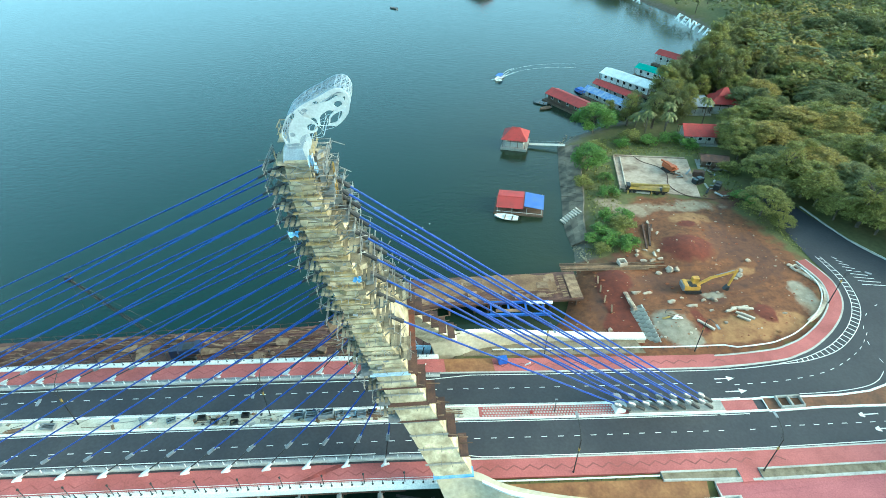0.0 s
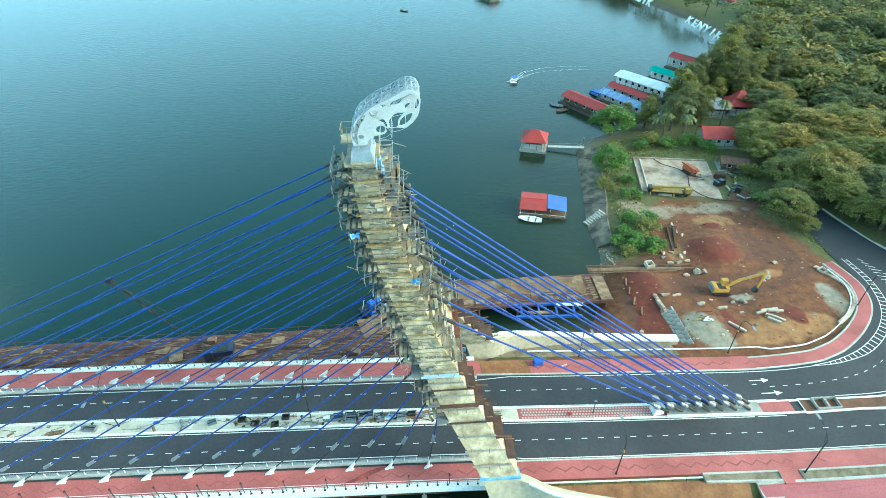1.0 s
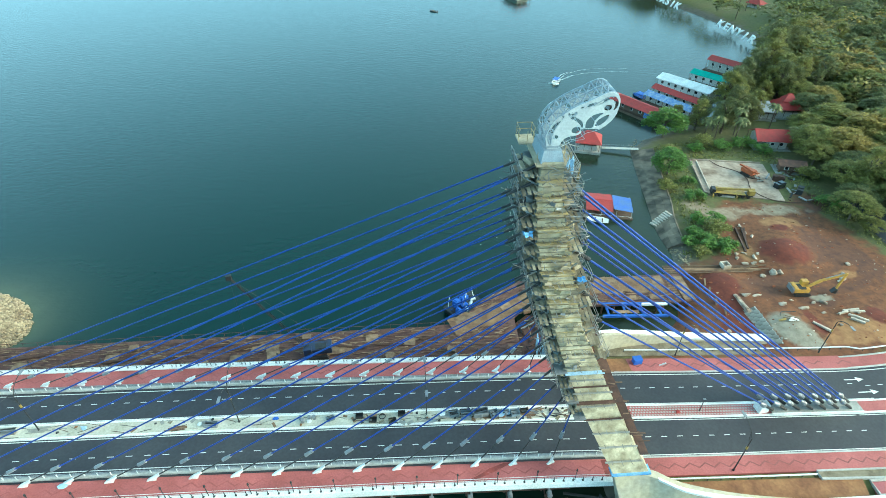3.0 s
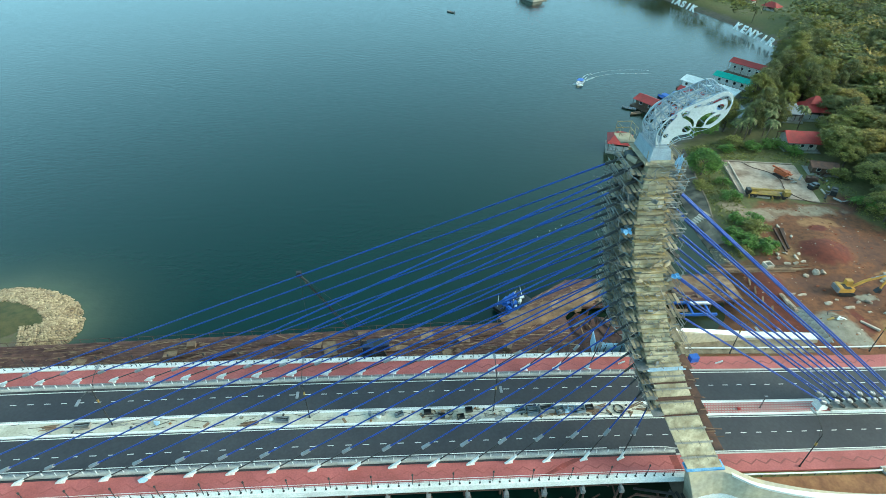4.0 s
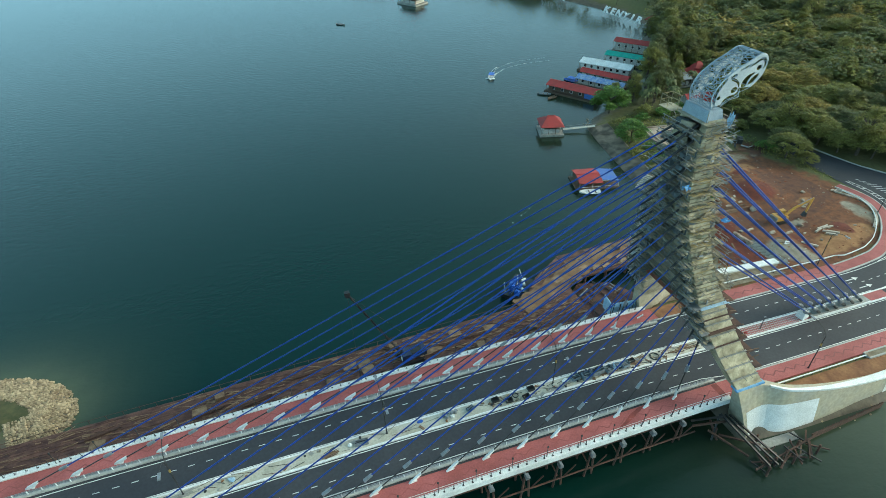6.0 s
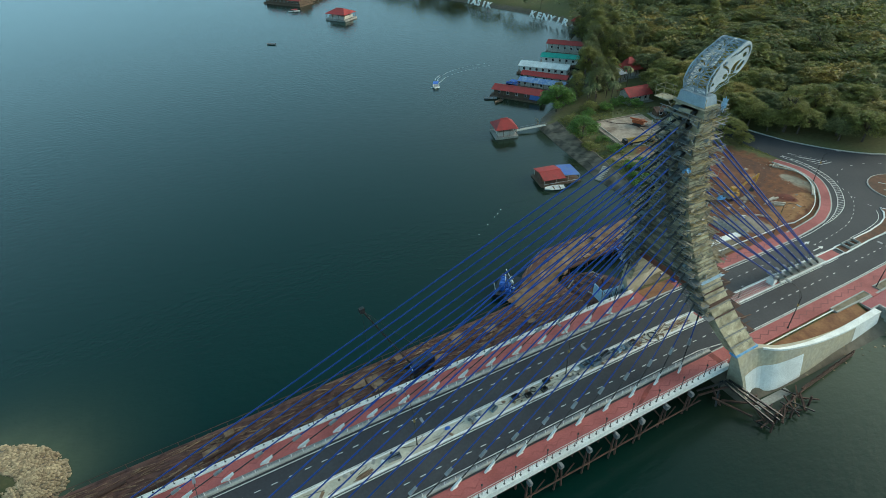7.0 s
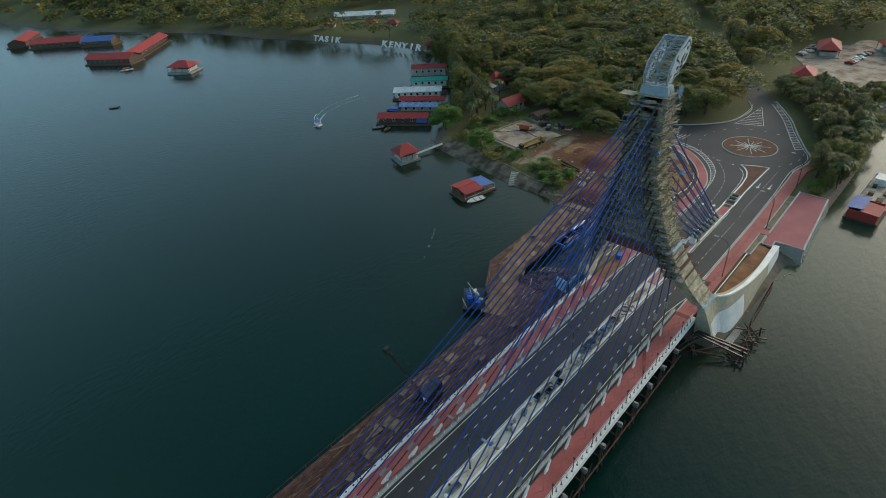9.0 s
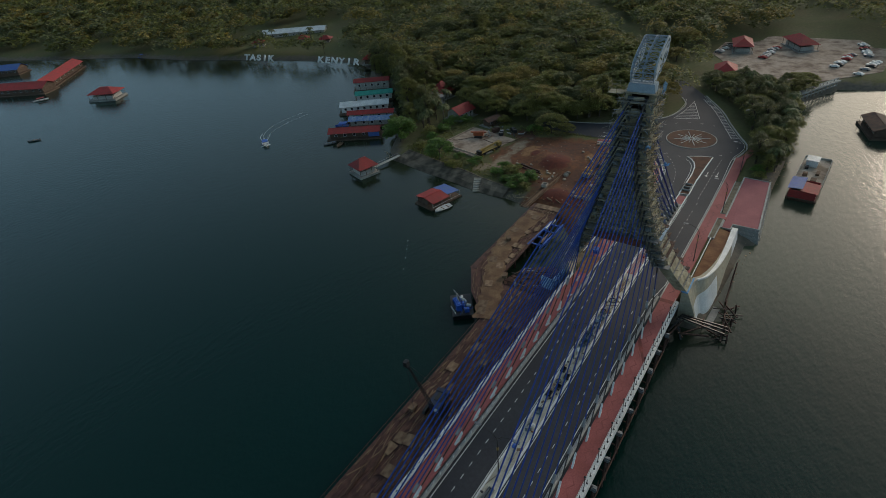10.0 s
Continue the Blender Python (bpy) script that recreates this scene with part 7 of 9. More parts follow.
for x, y, h in ((-39, 59.1, 3), (-36.6, 58.2, -4), (-33.2, 57.9, 8), (-31.6, 59.3, 2), (-20.6, 59.2, 0), (-12.3, 58.6, 10)):
    clutter("skip_box", x, y, open_box(1.3, 0.95, 0.45), BLACK, "open black metal skip box on the median", "box", "skip boxes", h)
for i in range(22):
    x = rnd.choice((-118, -104, -92, -78, -68, -62, -22, -18, -15, -11)) + rnd.uniform(-3, 3)
    m = rnd.choice([GALV, PLANK, PIPE, CONCRETE, PLANK])
    stack = thing("timber_stack", "low stack of grey boards and bars on the median", "stack", "board stacks", pose(x, 58.6 + rnd.uniform(-0.7, 0.7), zd(x) + 0.22, 0, 0, rnd.uniform(-8, 8)))
    for k in range(5):
        part("board", Geo().box((rnd.uniform(-0.3, 0.3), -0.36 + 0.18 * k, 0.08 + 0.05 * (k % 2)), (rnd.uniform(1.6, 3.2), 0.12, 0.12), rnd.uniform(-3, 3)), m, stack)
for i in range(10):
    x = rnd.choice((-17, -15, -20, -48, -70)) + rnd.uniform(-2, 2)
    clutter("drum", x, 58.6 + rnd.uniform(-0.8, 0.8), Geo().tube((0, 0, 0), (0, 0, 0.85), 0.29, n=10).tube((0, 0, 0.4), (0, 0, 0.45), 0.31, n=10), rnd.choice([DARKBLUE, GALV, GALV]), "dull steel drum standing on the median", "drum", "drums")
for x, s in ((-24.5, 1.2), (-47.5, 0.9), (-85, 1.1), (-26.8, 1.0), (-14.0, 1.1), (-66, 0.8)):
    clutter("sack", x, 58.6 + rnd.uniform(-0.4, 0.4), Geo().blob((0, 0, 0.18), (s * 0.6, 0.45, 0.22), int(-x), 0.25), rnd.choice([WHITE, PALETARP, MEDIAN]), "heap of pale bags under sheeting on the median", "bags", "bag heaps", rnd.uniform(-30, 30))
coil = [(0.9 * math.cos(a / 3), 0.9 * math.sin(a / 3), 0.05 + 0.004 * a) for a in range(56)]
clutter("cable_coil", -4.2, 58.6, Geo().path(coil, 0.05, 5), BLACK, "black cable coiled on the pale median", "cable", "coils")
clutter("cable_coil", -35.0, 58.9, Geo().path([(x * 0.6, y * 0.6, z) for x, y, z in coil], 0.05, 5), BLACK, "black cable coiled on the pale median", "cable", "coils")
for x, y, h in ((-1, 59.2, 20), (0.5, 58.3, -10), (2.5, 58.8, 5), (-8, 59.0, 12), (4.5, 58.4, -6)):
    clutter("long_timber", x, y, Geo().box((0, 0, 0.08), (4.2, 0.18, 0.12)).box((0.3, 0.3, 0.08), (3.2, 0.16, 0.12), 4), PLANK, "pair of long timbers lying on the median", "timber", "long timbers", h)
clutter("sheeting_bale", -53.4, 59.2, Geo().blob((0, 0, 0.2), (0.6, 0.35, 0.18), 5, 0.2), BRIGHT, "small blue tarpaulin bundle on the median", "tarpaulin", "bundles")
clutter("sheeting_bale", -83.5, 48.4, Geo().blob((0, 0, 0.3), (0.8, 0.5, 0.3), 6, 0.3), PALETARP, "blue sheeting heaped on the red walkway", "tarpaulin", "bundles", 0, 0.15)
clutter("blue_cabinet", 15.6, 70.2, Geo().box((0, 0, 0.6), (1.7, 1.2, 1.2)).box((0, 0, 1.23), (1.8, 1.3, 0.08)), BRIGHT, "blue steel tool box on the walkway", "box", "tool boxes", 5, 0.15)
structure("soil_patch", Geo().prism([(4.2, 68.0), (13.8, 68.0), (13.6, 71.1), (4.0, 71.1)], lambda x: zd(x), lambda x: zd(x) + 0.2), SOIL, "patch of yellowish soil on the unfinished walkway", "soil")
for x in (20, -0.5):
    clutter("white_post", x, 69.3, Geo().beam((0, 0, 0.1), (0.9, -0.5, 1.3), 0.35, 0.12), WHITE, "white board leaning on the walkway", "board", "boards", 0, 0.15)
clutter("red_box", 19, 58.2, Geo().box((0, 0, 0.25), (0.5, 0.4, 0.5)), ROOF_RED, "small red box on the paved median", "box", "red boxes", 0)
for i in range(230):
    x = rnd.choice((rnd.uniform(-142, -6), rnd.uniform(-40, 6)))
    y = 58.6 + rnd.uniform(-1.1, 1.1)
    kind = rnd.random()
    if kind < 0.5:
        clutter("steel_bar", x, y, Geo().box((0, 0, 0.04), (rnd.uniform(1.2, 4.0), 0.07, 0.06)), rnd.choice([RUST, PIPE, BLACK]), "thin steel bar lying on the pale median", "bar", "steel bars", rnd.gauss(0, 14))
    elif kind < 0.8:
        clutter("offcut_board", x, y, Geo().box((0, 0, 0.05), (rnd.uniform(0.5, 1.3), rnd.uniform(0.25, 0.6), 0.08)), rnd.choice([PLANK, CONCRETE, GALV, SCAF]), "short board offcut lying on the median", "board", "board offcuts", rnd.uniform(-60, 60))
    else:
        clutter("rubble_lump", x, y, Geo().blob((0, 0, 0.1), (0.3, 0.22, 0.14), i, 0.3), rnd.choice([CONCRETE, BLACK, SOIL]), "small lump of rubble on the median", "rubble", "median rubble", rnd.uniform(0, 90))
for x, y in ((3.75, 127.8), (1.7, 126.3), (-0.3, 125.2), (-4.4, 122.6), (-9.4, 119.6)):
    ob = part("buoy", Geo().blob((0, 0, 0), (0.17, 0.17, 0.16), 3, 0.05), WHITE)
    ob.matrix_basis = pose(x, y, 0.06)
    tagged(ob, "small white float on the lake water", "buoy", "buoys")
# clods, pebbles and scraps over the works and rubble on the stone slope
rnd = random.Random(63)
clods = {"clods": (REDSOIL, Geo()), "scraps": (RUBBLE, Geo()), "dry_clods": (SOIL, Geo())}
for i in range(700):
    x, y = rnd.uniform(32, 97), rnd.uniform(74, 132)
    if inside_distance(np.array([x]), np.array([y]), SITE)[0] < 0.5:
        continue
    z = float(hills(np.array([x]), np.array([y]))[0])
    s = rnd.uniform(0.06, 0.22) * (1.8 if rnd.random() < 0.08 else 1)
    clods[rnd.choice(("clods", "clods", "dry_clods", "scraps"))][1].blob((x, y, z + s * 0.2), (s * rnd.uniform(0.8, 1.8), s, s * 0.6), i, 0.4)
for name, (m, g) in clods.items():
    tagged(part(name, g, m), {"clods": "dark red clods of earth strewn over the works", "scraps": "pale stone scraps strewn over the works", "dry_clods": "dry orange clods strewn over the works"}[name], "debris", "", "stuff")
for i in range(4):
    x, y = 51.5 + rnd.uniform(-1.5, 7), 78 + rnd.uniform(-1.5, 7)
    s = rnd.uniform(0.2, 0.65)
    ob = part("broken_stone", Geo().blob((0, 0, 0), (s, s * 0.7, s * 0.4), i + 500, 0.35), GREY if i % 3 else PADC)
    ob.matrix_basis = pose(x, y, 3.1 + s * 0.12, 0, 0, rnd.uniform(0, 180))
    tagged(ob, "broken pale stone lying on the grey stone slope", "stone", "broken stones")
# grey-blue steel crates and form stacks on the median beside the tower
STEELBLUE = mat("dusty_blue_steel", (0.13, 0.2, 0.27), 0.6, second=(0.2, 0.22, 0.22), scale=1.2, fine=5, spread=0.3)
for x, y, l, w, h, turn, m in ((-22.4, 58.9, 1.6, 1.2, 0.8, 8, STEELBLUE), (-20.2, 58.4, 1.8, 1.5, 1.0, -5, STEELBLUE), (-17.6, 58.7, 2.6, 1.3, 1.3, 3, GALV), (-15.2, 58.5, 1.4, 1.4, 0.9, 12, STEELBLUE), (-13.0, 58.8, 1.2, 1.1, 0.8, -10, PALETARP), (-11.4, 58.5, 1.5, 1.3, 0.9, 4, STEELBLUE), (-9.6, 59.0, 1.3, 0.9, 0.6, 0, BLACK), (-44, 58.8, 1.4, 0.9, 0.5, 20, STEELBLUE), (-64, 58.4, 2.2, 1.0, 0.6, -4, GALV), (-97, 58.7, 2.6, 1.1, 0.6, 5, PIPE)):
    crate = thing("steel_crate", "open steel frame crate of small parts on the median", "crate", "steel crates", pose(x, y, zd(x) + 0.22, 0, 0, turn))
    part("base", Geo().box((0, 0, 0.06), (l, w, 0.12)), m, crate)
    for sx in (-1, 1):
        part("end_panel", Geo().box((sx * l / 2, 0, h / 2), (0.06, w, h)), m, crate)
        part("side_panel", Geo().box((0, sx * w / 2, h * 0.4), (l, 0.06, h * 0.8)), m, crate)
    for k in range(5):
        part("bar", Geo().beam((-l / 2, (k / 4 - 0.5) * w * 0.8, h * rnd.uniform(0.5, 1.0)), (l / 2, (k / 4 - 0.5) * w * 0.8 + rnd.uniform(-0.2, 0.2), h * rnd.uniform(0.5, 1.0)), 0.1, 0.1), rnd.choice([m, GALV, BLACK]), crate)

# ---- floating houses and huts ----
def corrugated(p0, p1, p2, p3, thick=0.08, ribs=0):
    """A roof panel with depth: eave p0-p1, ridge p3-p2, and raised ribs down the slope."""
    a, b, c, d = (Vector(p) for p in (p0, p1, p2, p3))
    up = (b - a).cross(d - a).normalized() * thick
    g = Geo().add([a, b, c, d, a + up, b + up, c + up, d + up], [(3, 2, 1, 0), (4, 5, 6, 7), (0, 1, 5, 4), (1, 2, 6, 5), (2, 3, 7, 6), (3, 0, 4, 7)])
    for i in range(ribs):
        u = (i + 0.5) / ribs
        g.beam(a.lerp(b, u) + up * 1.6, d.lerp(c, u) + up * 1.6, 0.1, 0.1)
    return g


def house(name, label, category, group, at, size, roof, wall, floats=True, rise=1.3, base=0.9, height=2.6, windows=5, lean_to=None):
    """A long gabled house of length, width on a float or plinth."""
    l, w = size
    th = thing(name, label, category, group, at)
    part("float" if floats else "plinth", Geo().box((0, 0, base / 2 - 0.2), (l + 1.6, w + 1.6, base + 0.2)), WOOD if floats else CONCRETE, th)
    for s in (-1, 1):
        part("side_wall", Geo().box((0, s * (w / 2 - 0.9), base + height / 2), (l - 1.2, 0.15, height)), wall, th)
        part("end_wall", Geo().box((s * (l / 2 - 0.6), 0, base + height / 2), (0.15, w - 1.95, height)), wall, th)
        e, r = base + height - 0.15, base + height + rise
        part("roof_panel", corrugated((-s * (l / 2 + 0.4), -s * (w / 2 + 0.3), e), (s * (l / 2 + 0.4), -s * (w / 2 + 0.3), e), (s * (l / 2 + 0.4), 0, r), (-s * (l / 2 + 0.4), 0, r), 0.08, 0), roof, th)
        g = Geo().add([(s * (l / 2 - 0.6), -(w / 2 - 0.95), base + height), (s * (l / 2 - 0.6), (w / 2 - 0.95), base + height), (s * (l / 2 - 0.6), 0, r - 0.1), (s * (l / 2 - 0.7), -(w / 2 - 0.95), base + height), (s * (l / 2 - 0.7), (w / 2 - 0.95), base + height), (s * (l / 2 - 0.7), 0, r - 0.1)], [(0, 1, 2), (5, 4, 3), (0, 3, 4, 1), (1, 4, 5, 2), (2, 5, 3, 0)])
        part("gable", g, wall, th)
        for i in range(windows):
            x = (i + 0.5) / windows * (l - 2) - (l - 2) / 2
            win = part("window", Geo().box((x, s * (w / 2 - 0.8), base + height * 0.55), (1.1, 0.14, 1.1)), GLASS_DARK, th)
            part("window_frame", Geo().box((x, s * (w / 2 - 0.81), base + height * 0.55), (1.35, 0.1, 1.35)), WHITE, win)
        for i in range(int(l / 3) + 1):
            x = -l / 2 + i * l / int(l / 3)
            part("veranda_post", Geo().box((x, s * (w / 2 + 0.1), base + height / 2 - 0.1), (0.13, 0.13, height - 0.1)), WOOD, th)
    part("ridge_cap", Geo().box((0, 0, base + height + rise + 0.06), (l + 0.8, 0.35, 0.1)), roof, th)
    if lean_to:
        part("veranda_sheet", Geo().box((l / 2 - 2.6, -w / 2 - 0.2, base + 1.4), (5.0, 0.1, 2.2)), lean_to, th, "blue sheeting hung along the veranda")
    return th


house("floating_house", "long floating timber house with a faded red roof", "floating house", "floating houses", pose(65.6, 205.3, 0.0, 0, 0, -59), (24.0, 7.6), ROOF_RED, WOOD, lean_to=ROOF_BLUE)
house("floating_house", "long floating house with a streaky blue roof", "floating house", "floating houses", pose(80.4, 207.2, 0.0, 0, 0, -60), (22.5, 5.0), ROOF_STREAK, PALEWALL)
house("floating_house", "narrow floating house with a red roof", "floating house", "floating houses", pose(86.3, 213.2, 0.0, 0, 0, -59), (23.0, 4.2), ROOF_RED, PALEWALL, height=2.9)
house("floating_house", "large floating house with white walls and white roof", "floating house", "floating houses", pose(95.6, 225.2, 0.0, 0, 0, -55), (25.0, 8.6), ROOF_WHITE, WHITE, height=3.2, windows=7)
house("floating_house", "floating house with white walls under a teal roof", "floating house", "floating houses", pose(111.0, 231.8, 0.0, 0, 0, -54), (20.0, 5.9), ROOF_TEAL, WHITE, height=3.2)
house("floating_house", "two-storey floating house with a pale red roof", "floating house", "floating houses", pose(125.5, 245.4, 0.0, 0, 0, -56), (20.2, 6.6), ROOF_RED, PALEWALL, height=4.6)


def hip_roof(th, l, w, z, rise, material, over=0.7, ridge=0.35):
    a, b = l / 2 + over, w / 2 + over
    k = l / 2 * ridge
    part("roof_slope", corrugated((-a, -b, z), (a, -b, z), (k, 0, z + rise), (-k, 0, z + rise), 0.08, 0), material, th)
    part("roof_slope", corrugated((a, b, z), (-a, b, z), (-k, 0, z + rise), (k, 0, z + rise), 0.08, 0), material, th)
    for s in (-1, 1):
        p = [Vector((s * a, -s * b, z)), Vector((s * a, s * b, z)), Vector((s * k, 0, z + rise))]
        part("roof_hip", Geo().add(p + [q + Vector((0, 0, 0.08)) for q in p], [(2, 1, 0), (3, 4, 5), (0, 1, 4, 3), (1, 2, 5, 4), (2, 0, 3, 5)]), material, th)
    part("ridge_cap", Geo().box((0, 0, z + rise + 0.1), (2 * k + 0.3, 0.3, 0.14)), material, th)


def pavilion(name, label, category, group, at, size, base, height, rise, roof, wall, tiers=1, floats=True):
    l, w = size
    th = thing(name, label, category, group, at)
    part("float" if floats else "plinth", Geo().box((0, 0, base / 2 - 0.15), (l + 1.4, w + 1.4, base + 0.3)), CONCRETE, th)
    for s in (-1, 1):
        part("side_wall", Geo().box((0, s * w * 0.4, base + height * 0.3), (l * 0.8, 0.12, height * 0.6)), wall, th)
        part("end_wall", Geo().box((s * l * 0.4, 0, base + height * 0.3), (0.12, w * 0.8 - 0.15, height * 0.6)), wall, th)
        for i in range(4):
            part("post", Geo().box((-l / 2 + i * l / 3, s * w / 2, base + height / 2), (0.16, 0.16, height)), WOOD, th)
    hip_roof(th, l, w, base + height, rise, roof)
    if tiers > 1:
        hip_roof(th, l * 0.5, w * 0.5, base + height + rise * 0.72, rise * 0.7, roof, 0.3)
    return th


pavilion("floating_pavilion", "square floating pavilion with a steep red hip roof", "pavilion", "pavilions", pose(36.8, 175.0, 0.0, 0, 0, -18), (7.8, 8.0), 0.8, 3.0, 2.9, ROOF_RED, PALEWALL, 1)
gang = thing("gangway", "pale gangway on floats from the pavilion to the shore", "gangway")
part("deck", Geo().beam((41.4, 173.2, 1.0), (53.6, 169.8, 1.7), 1.5, 0.14), PALEWALL, gang)
for s in (-0.75, 0.75):
    part("handrail", Geo().tube((41.4, 173.2 + s, 1.9), (53.6, 169.8 + s, 2.6), 0.05, n=5), GALV, gang)
hb = thing("floating_hut", "small floating hut with a red roof and a blue lean-to roof", "floating hut", "", pose(28.4, 135.0, 0.0, 0, 0, -14))
part("float", Geo().box((2.6, 0, 0.2), (14.5, 9.2, 0.5)), WOOD, hb)
for s in (-1, 1):
    part("roof_panel", corrugated((-s * 3.9, -s * 4.9, 2.55), (s * 3.9, -s * 4.9, 2.55), (s * 3.9, 0, 3.5), (-s * 3.9, 0, 3.5), 0.08, 0), ROOF_RED, hb)
    part("end_wall", Geo().box((s * 3.2, 1.6, 1.4), (0.12, 5.2, 1.9)), WOOD, hb)
    for i in range(4):
        part("post", Geo().box((-3.6 + 4.3 * i, s * 4.2, 1.4), (0.14, 0.14, 2.3)), PALEWALL, hb)
part("back_wall", Geo().box((0, 4.2, 1.4), (6.6, 0.12, 1.9)), WOOD, hb)
part("lean_to_roof", corrugated((4.1, -3.6, 2.8), (9.8, -3.6, 2.1), (9.8, 4.4, 2.1), (4.1, 4.4, 2.8), 0.08, 0), ROOF_BLUE, hb, "blue corrugated lean-to roof")
part("ridge_cap", Geo().box((0, 0, 3.6), (7.8, 0.35, 0.1)), ROOF_RED, hb)
part("rail", Geo().tube((-3.8, -4.4, 1.0), (9.4, -4.4, 1.0), 0.06, n=5), WHITE, hb)
part("locker", Geo().box((6.4, 0.6, 0.85), (2.4, 1.6, 0.8)), WHITE, hb, "white storage locker")


def boat(at, length, colour, label, group, canopy=None):
    th = thing("boat", label, "boat", group, at)
    st = [(-0.5, 0.34, 0.5), (-0.2, 0.5, 0.5), (0.15, 0.46, 0.52), (0.38, 0.26, 0.6), (0.5, 0.02, 0.72)]
    g = Geo()
    w = length * 0.22
    for x, half, h in st:
        g.v += [(x * length, -half * w * 2, h), (x * length, -half * w * 1.2, 0.0), (x * length, half * w * 1.2, 0.0), (x * length, half * w * 2, h), (x * length, half * w * 1.7, h - 0.02), (x * length, half * w * 1.1, 0.18), (x * length, -half * w * 1.1, 0.18), (x * length, -half * w * 1.7, h - 0.02)]
    for i in range(len(st) - 1):
        g.f += [(8 * i + j, 8 * i + (j + 1) % 8, 8 * i + 8 + (j + 1) % 8, 8 * i + 8 + j)[::-1] for j in range(8)]
    g.f += [(0, 7, 6, 5, 4, 3, 2, 1)[::-1]]
    part("hull", g, colour, th)
    for x in (-0.25, 0.05):
        part("seat", Geo().box((x * length, 0, 0.36), (0.35, w * 1.5, 0.06)), PLANK, th)
    part("outboard", Geo().box((-0.53 * length, 0, 0.55), (0.35, 0.35, 0.7)), BLACK, th)
    if canopy:
        part("canopy", corrugated((-0.28 * length, -w * 0.8, 1.75), (0.22 * length, -w * 0.8, 1.75), (0.22 * length, w * 0.8, 1.75), (-0.28 * length, w * 0.8, 1.75), 0.06, 0), canopy, th)
        for x in (-0.26, 0.2):
            for s in (-1, 1):
                part("canopy_post", Geo().tube((x * length, s * w * 0.7, 0.4), (x * length, s * w * 0.7, 1.75), 0.03, n=5), GALV, th)
    return th


boat(pose(26.2, 129.0, 0.05, 0, 0, 160), 7.0, WHITE, "white open motorboat moored by the floating hut", "boats")
boat(pose(53.6, 211.0, 0.05, 0, 0, 150), 6.0, GALV, "grey open boat moored by the floating house", "boats")
boat(pose(54.6, 205.5, 0.05, 0, 0, 200), 5.5, WOOD, "dark wooden boat moored by the floating house", "boats")
boat(pose(73.5, 221.0, 0.05, 0, 0, 118), 8.0, BRIGHT, "blue canopied boat moored by the floating house", "boats", BRIGHT)
boat(pose(41.0, 241.0, 0.05, 0, 0, 237), 7.5, WHITE, "white motorboat with a blue canopy under way on the lake", "boats", BRIGHT)
FOAM = mat("wake_foam", (0.62, 0.68, 0.68), 0.6, second=(0.22, 0.3, 0.3), scale=0.5)
wake = thing("wake_foam", "thin curved foam lines of the motorboat wake", "foam")
for w0, w1, k in ((0.5, 2.0, 0.3), (-0.5, -2.4, 0.3), (0.2, 1.2, 0.16), (-0.2, -3.6, 0.14), (0.0, 0.3, 0.6)):
    trail = smooth_line([(42.6, 243.4), (45.5, 247.2), (50, 251.6), (58, 255.6), (68, 257.0), (80, 256)])
    trail = trail[: 9 if k > 0.5 else 14 if k > 0.25 else len(trail)]
    fan = [offset(trail, w0 + (w1 - w0) * min(1.0, 1.6 * i / len(trail)))[i] for i in range(len(trail))]
    part("foam_line", Geo().ribbon(fan, k, 0.004, 0.02), FOAM, wake)
for side in (-1, 1):
    part("bow_wave", Geo().blob((39.6 + side * 0.9, 239.6 - side * 0.6, 0.05), (1.6, 0.7, 0.35), 4 + side, 0.3), FOAM, wake)
boat(pose(31, 455, 0.05, 0, 0, 160), 9.0, WHITE, "white motorboat near the floating restaurant", "boats", ROOF_RED)
boat(pose(-8.0, 372.0, 0.05, 0, 0, 140), 6.0, GALV, "small grey boat far out on the lake", "boats")

# far shore: floating restaurants, lodges and buildings
for at, size, roof, label in ((pose(36, 490, 0, 0, 0, -61), (40, 14), ROOF_RED, "long floating restaurant with a red roof"), (pose(66, 504, 0, 0, 0, 45), (64, 13), ROOF_RED, "long floating restaurant with a red roof"),
                              (pose(34, 612, 0, 0, 0, -50), (46, 16), ROOF_RED, "floating restaurant hall with a dark red roof"), (pose(20, 668, 0, 0, 0, 60), (44, 16), ROOF_RED, "floating restaurant hall with a dark red roof"),
                              (pose(56, 574, 0, 0, 0, -54), (29, 14), ROOF_BLUE, "floating hall with a blue roof")):
    house("floating_hall", label, "floating hall", "floating halls", at, size, roof, WOOD, rise=3.0, height=3.4, windows=8)
pavilion("floating_pavilion", "large floating pavilion with a red hip roof", "pavilion", "pavilions", pose(52.5, 408, 0.0, 0, 0, -60), (17, 12), 1.0, 3.4, 3.0, ROOF_RED, PALEWALL)
house("jetty_hall", "long jetty terminal hall with a white roof on the shore", "hall", "shore halls", pose(207, 397, 3.0, 0, 0, -58), (52, 13), ROOF_WHITE, PALEWALL, False, 2.2, 0.8, 4.2, 9)
for x, y, h in ((192, 372, -60), (196, 352, -60), (174, 402, -58)):
    pavilion("red_kiosk", "small open kiosk with a red hip roof on the shore", "kiosk", "kiosks", pose(x, y, 3.2, 0, 0, h), (9, 7), 0.4, 3.0, 2.4, ROOF_RED, PALEWALL, 1, False)
pavilion("red_kiosk", "small open kiosk with a red hip roof on the shore", "kiosk", "kiosks", pose(163, 279, 2.4, 0, 0, -60), (8, 6), 0.4, 2.8, 2.2, ROOF_RED, WOOD, 1, False)
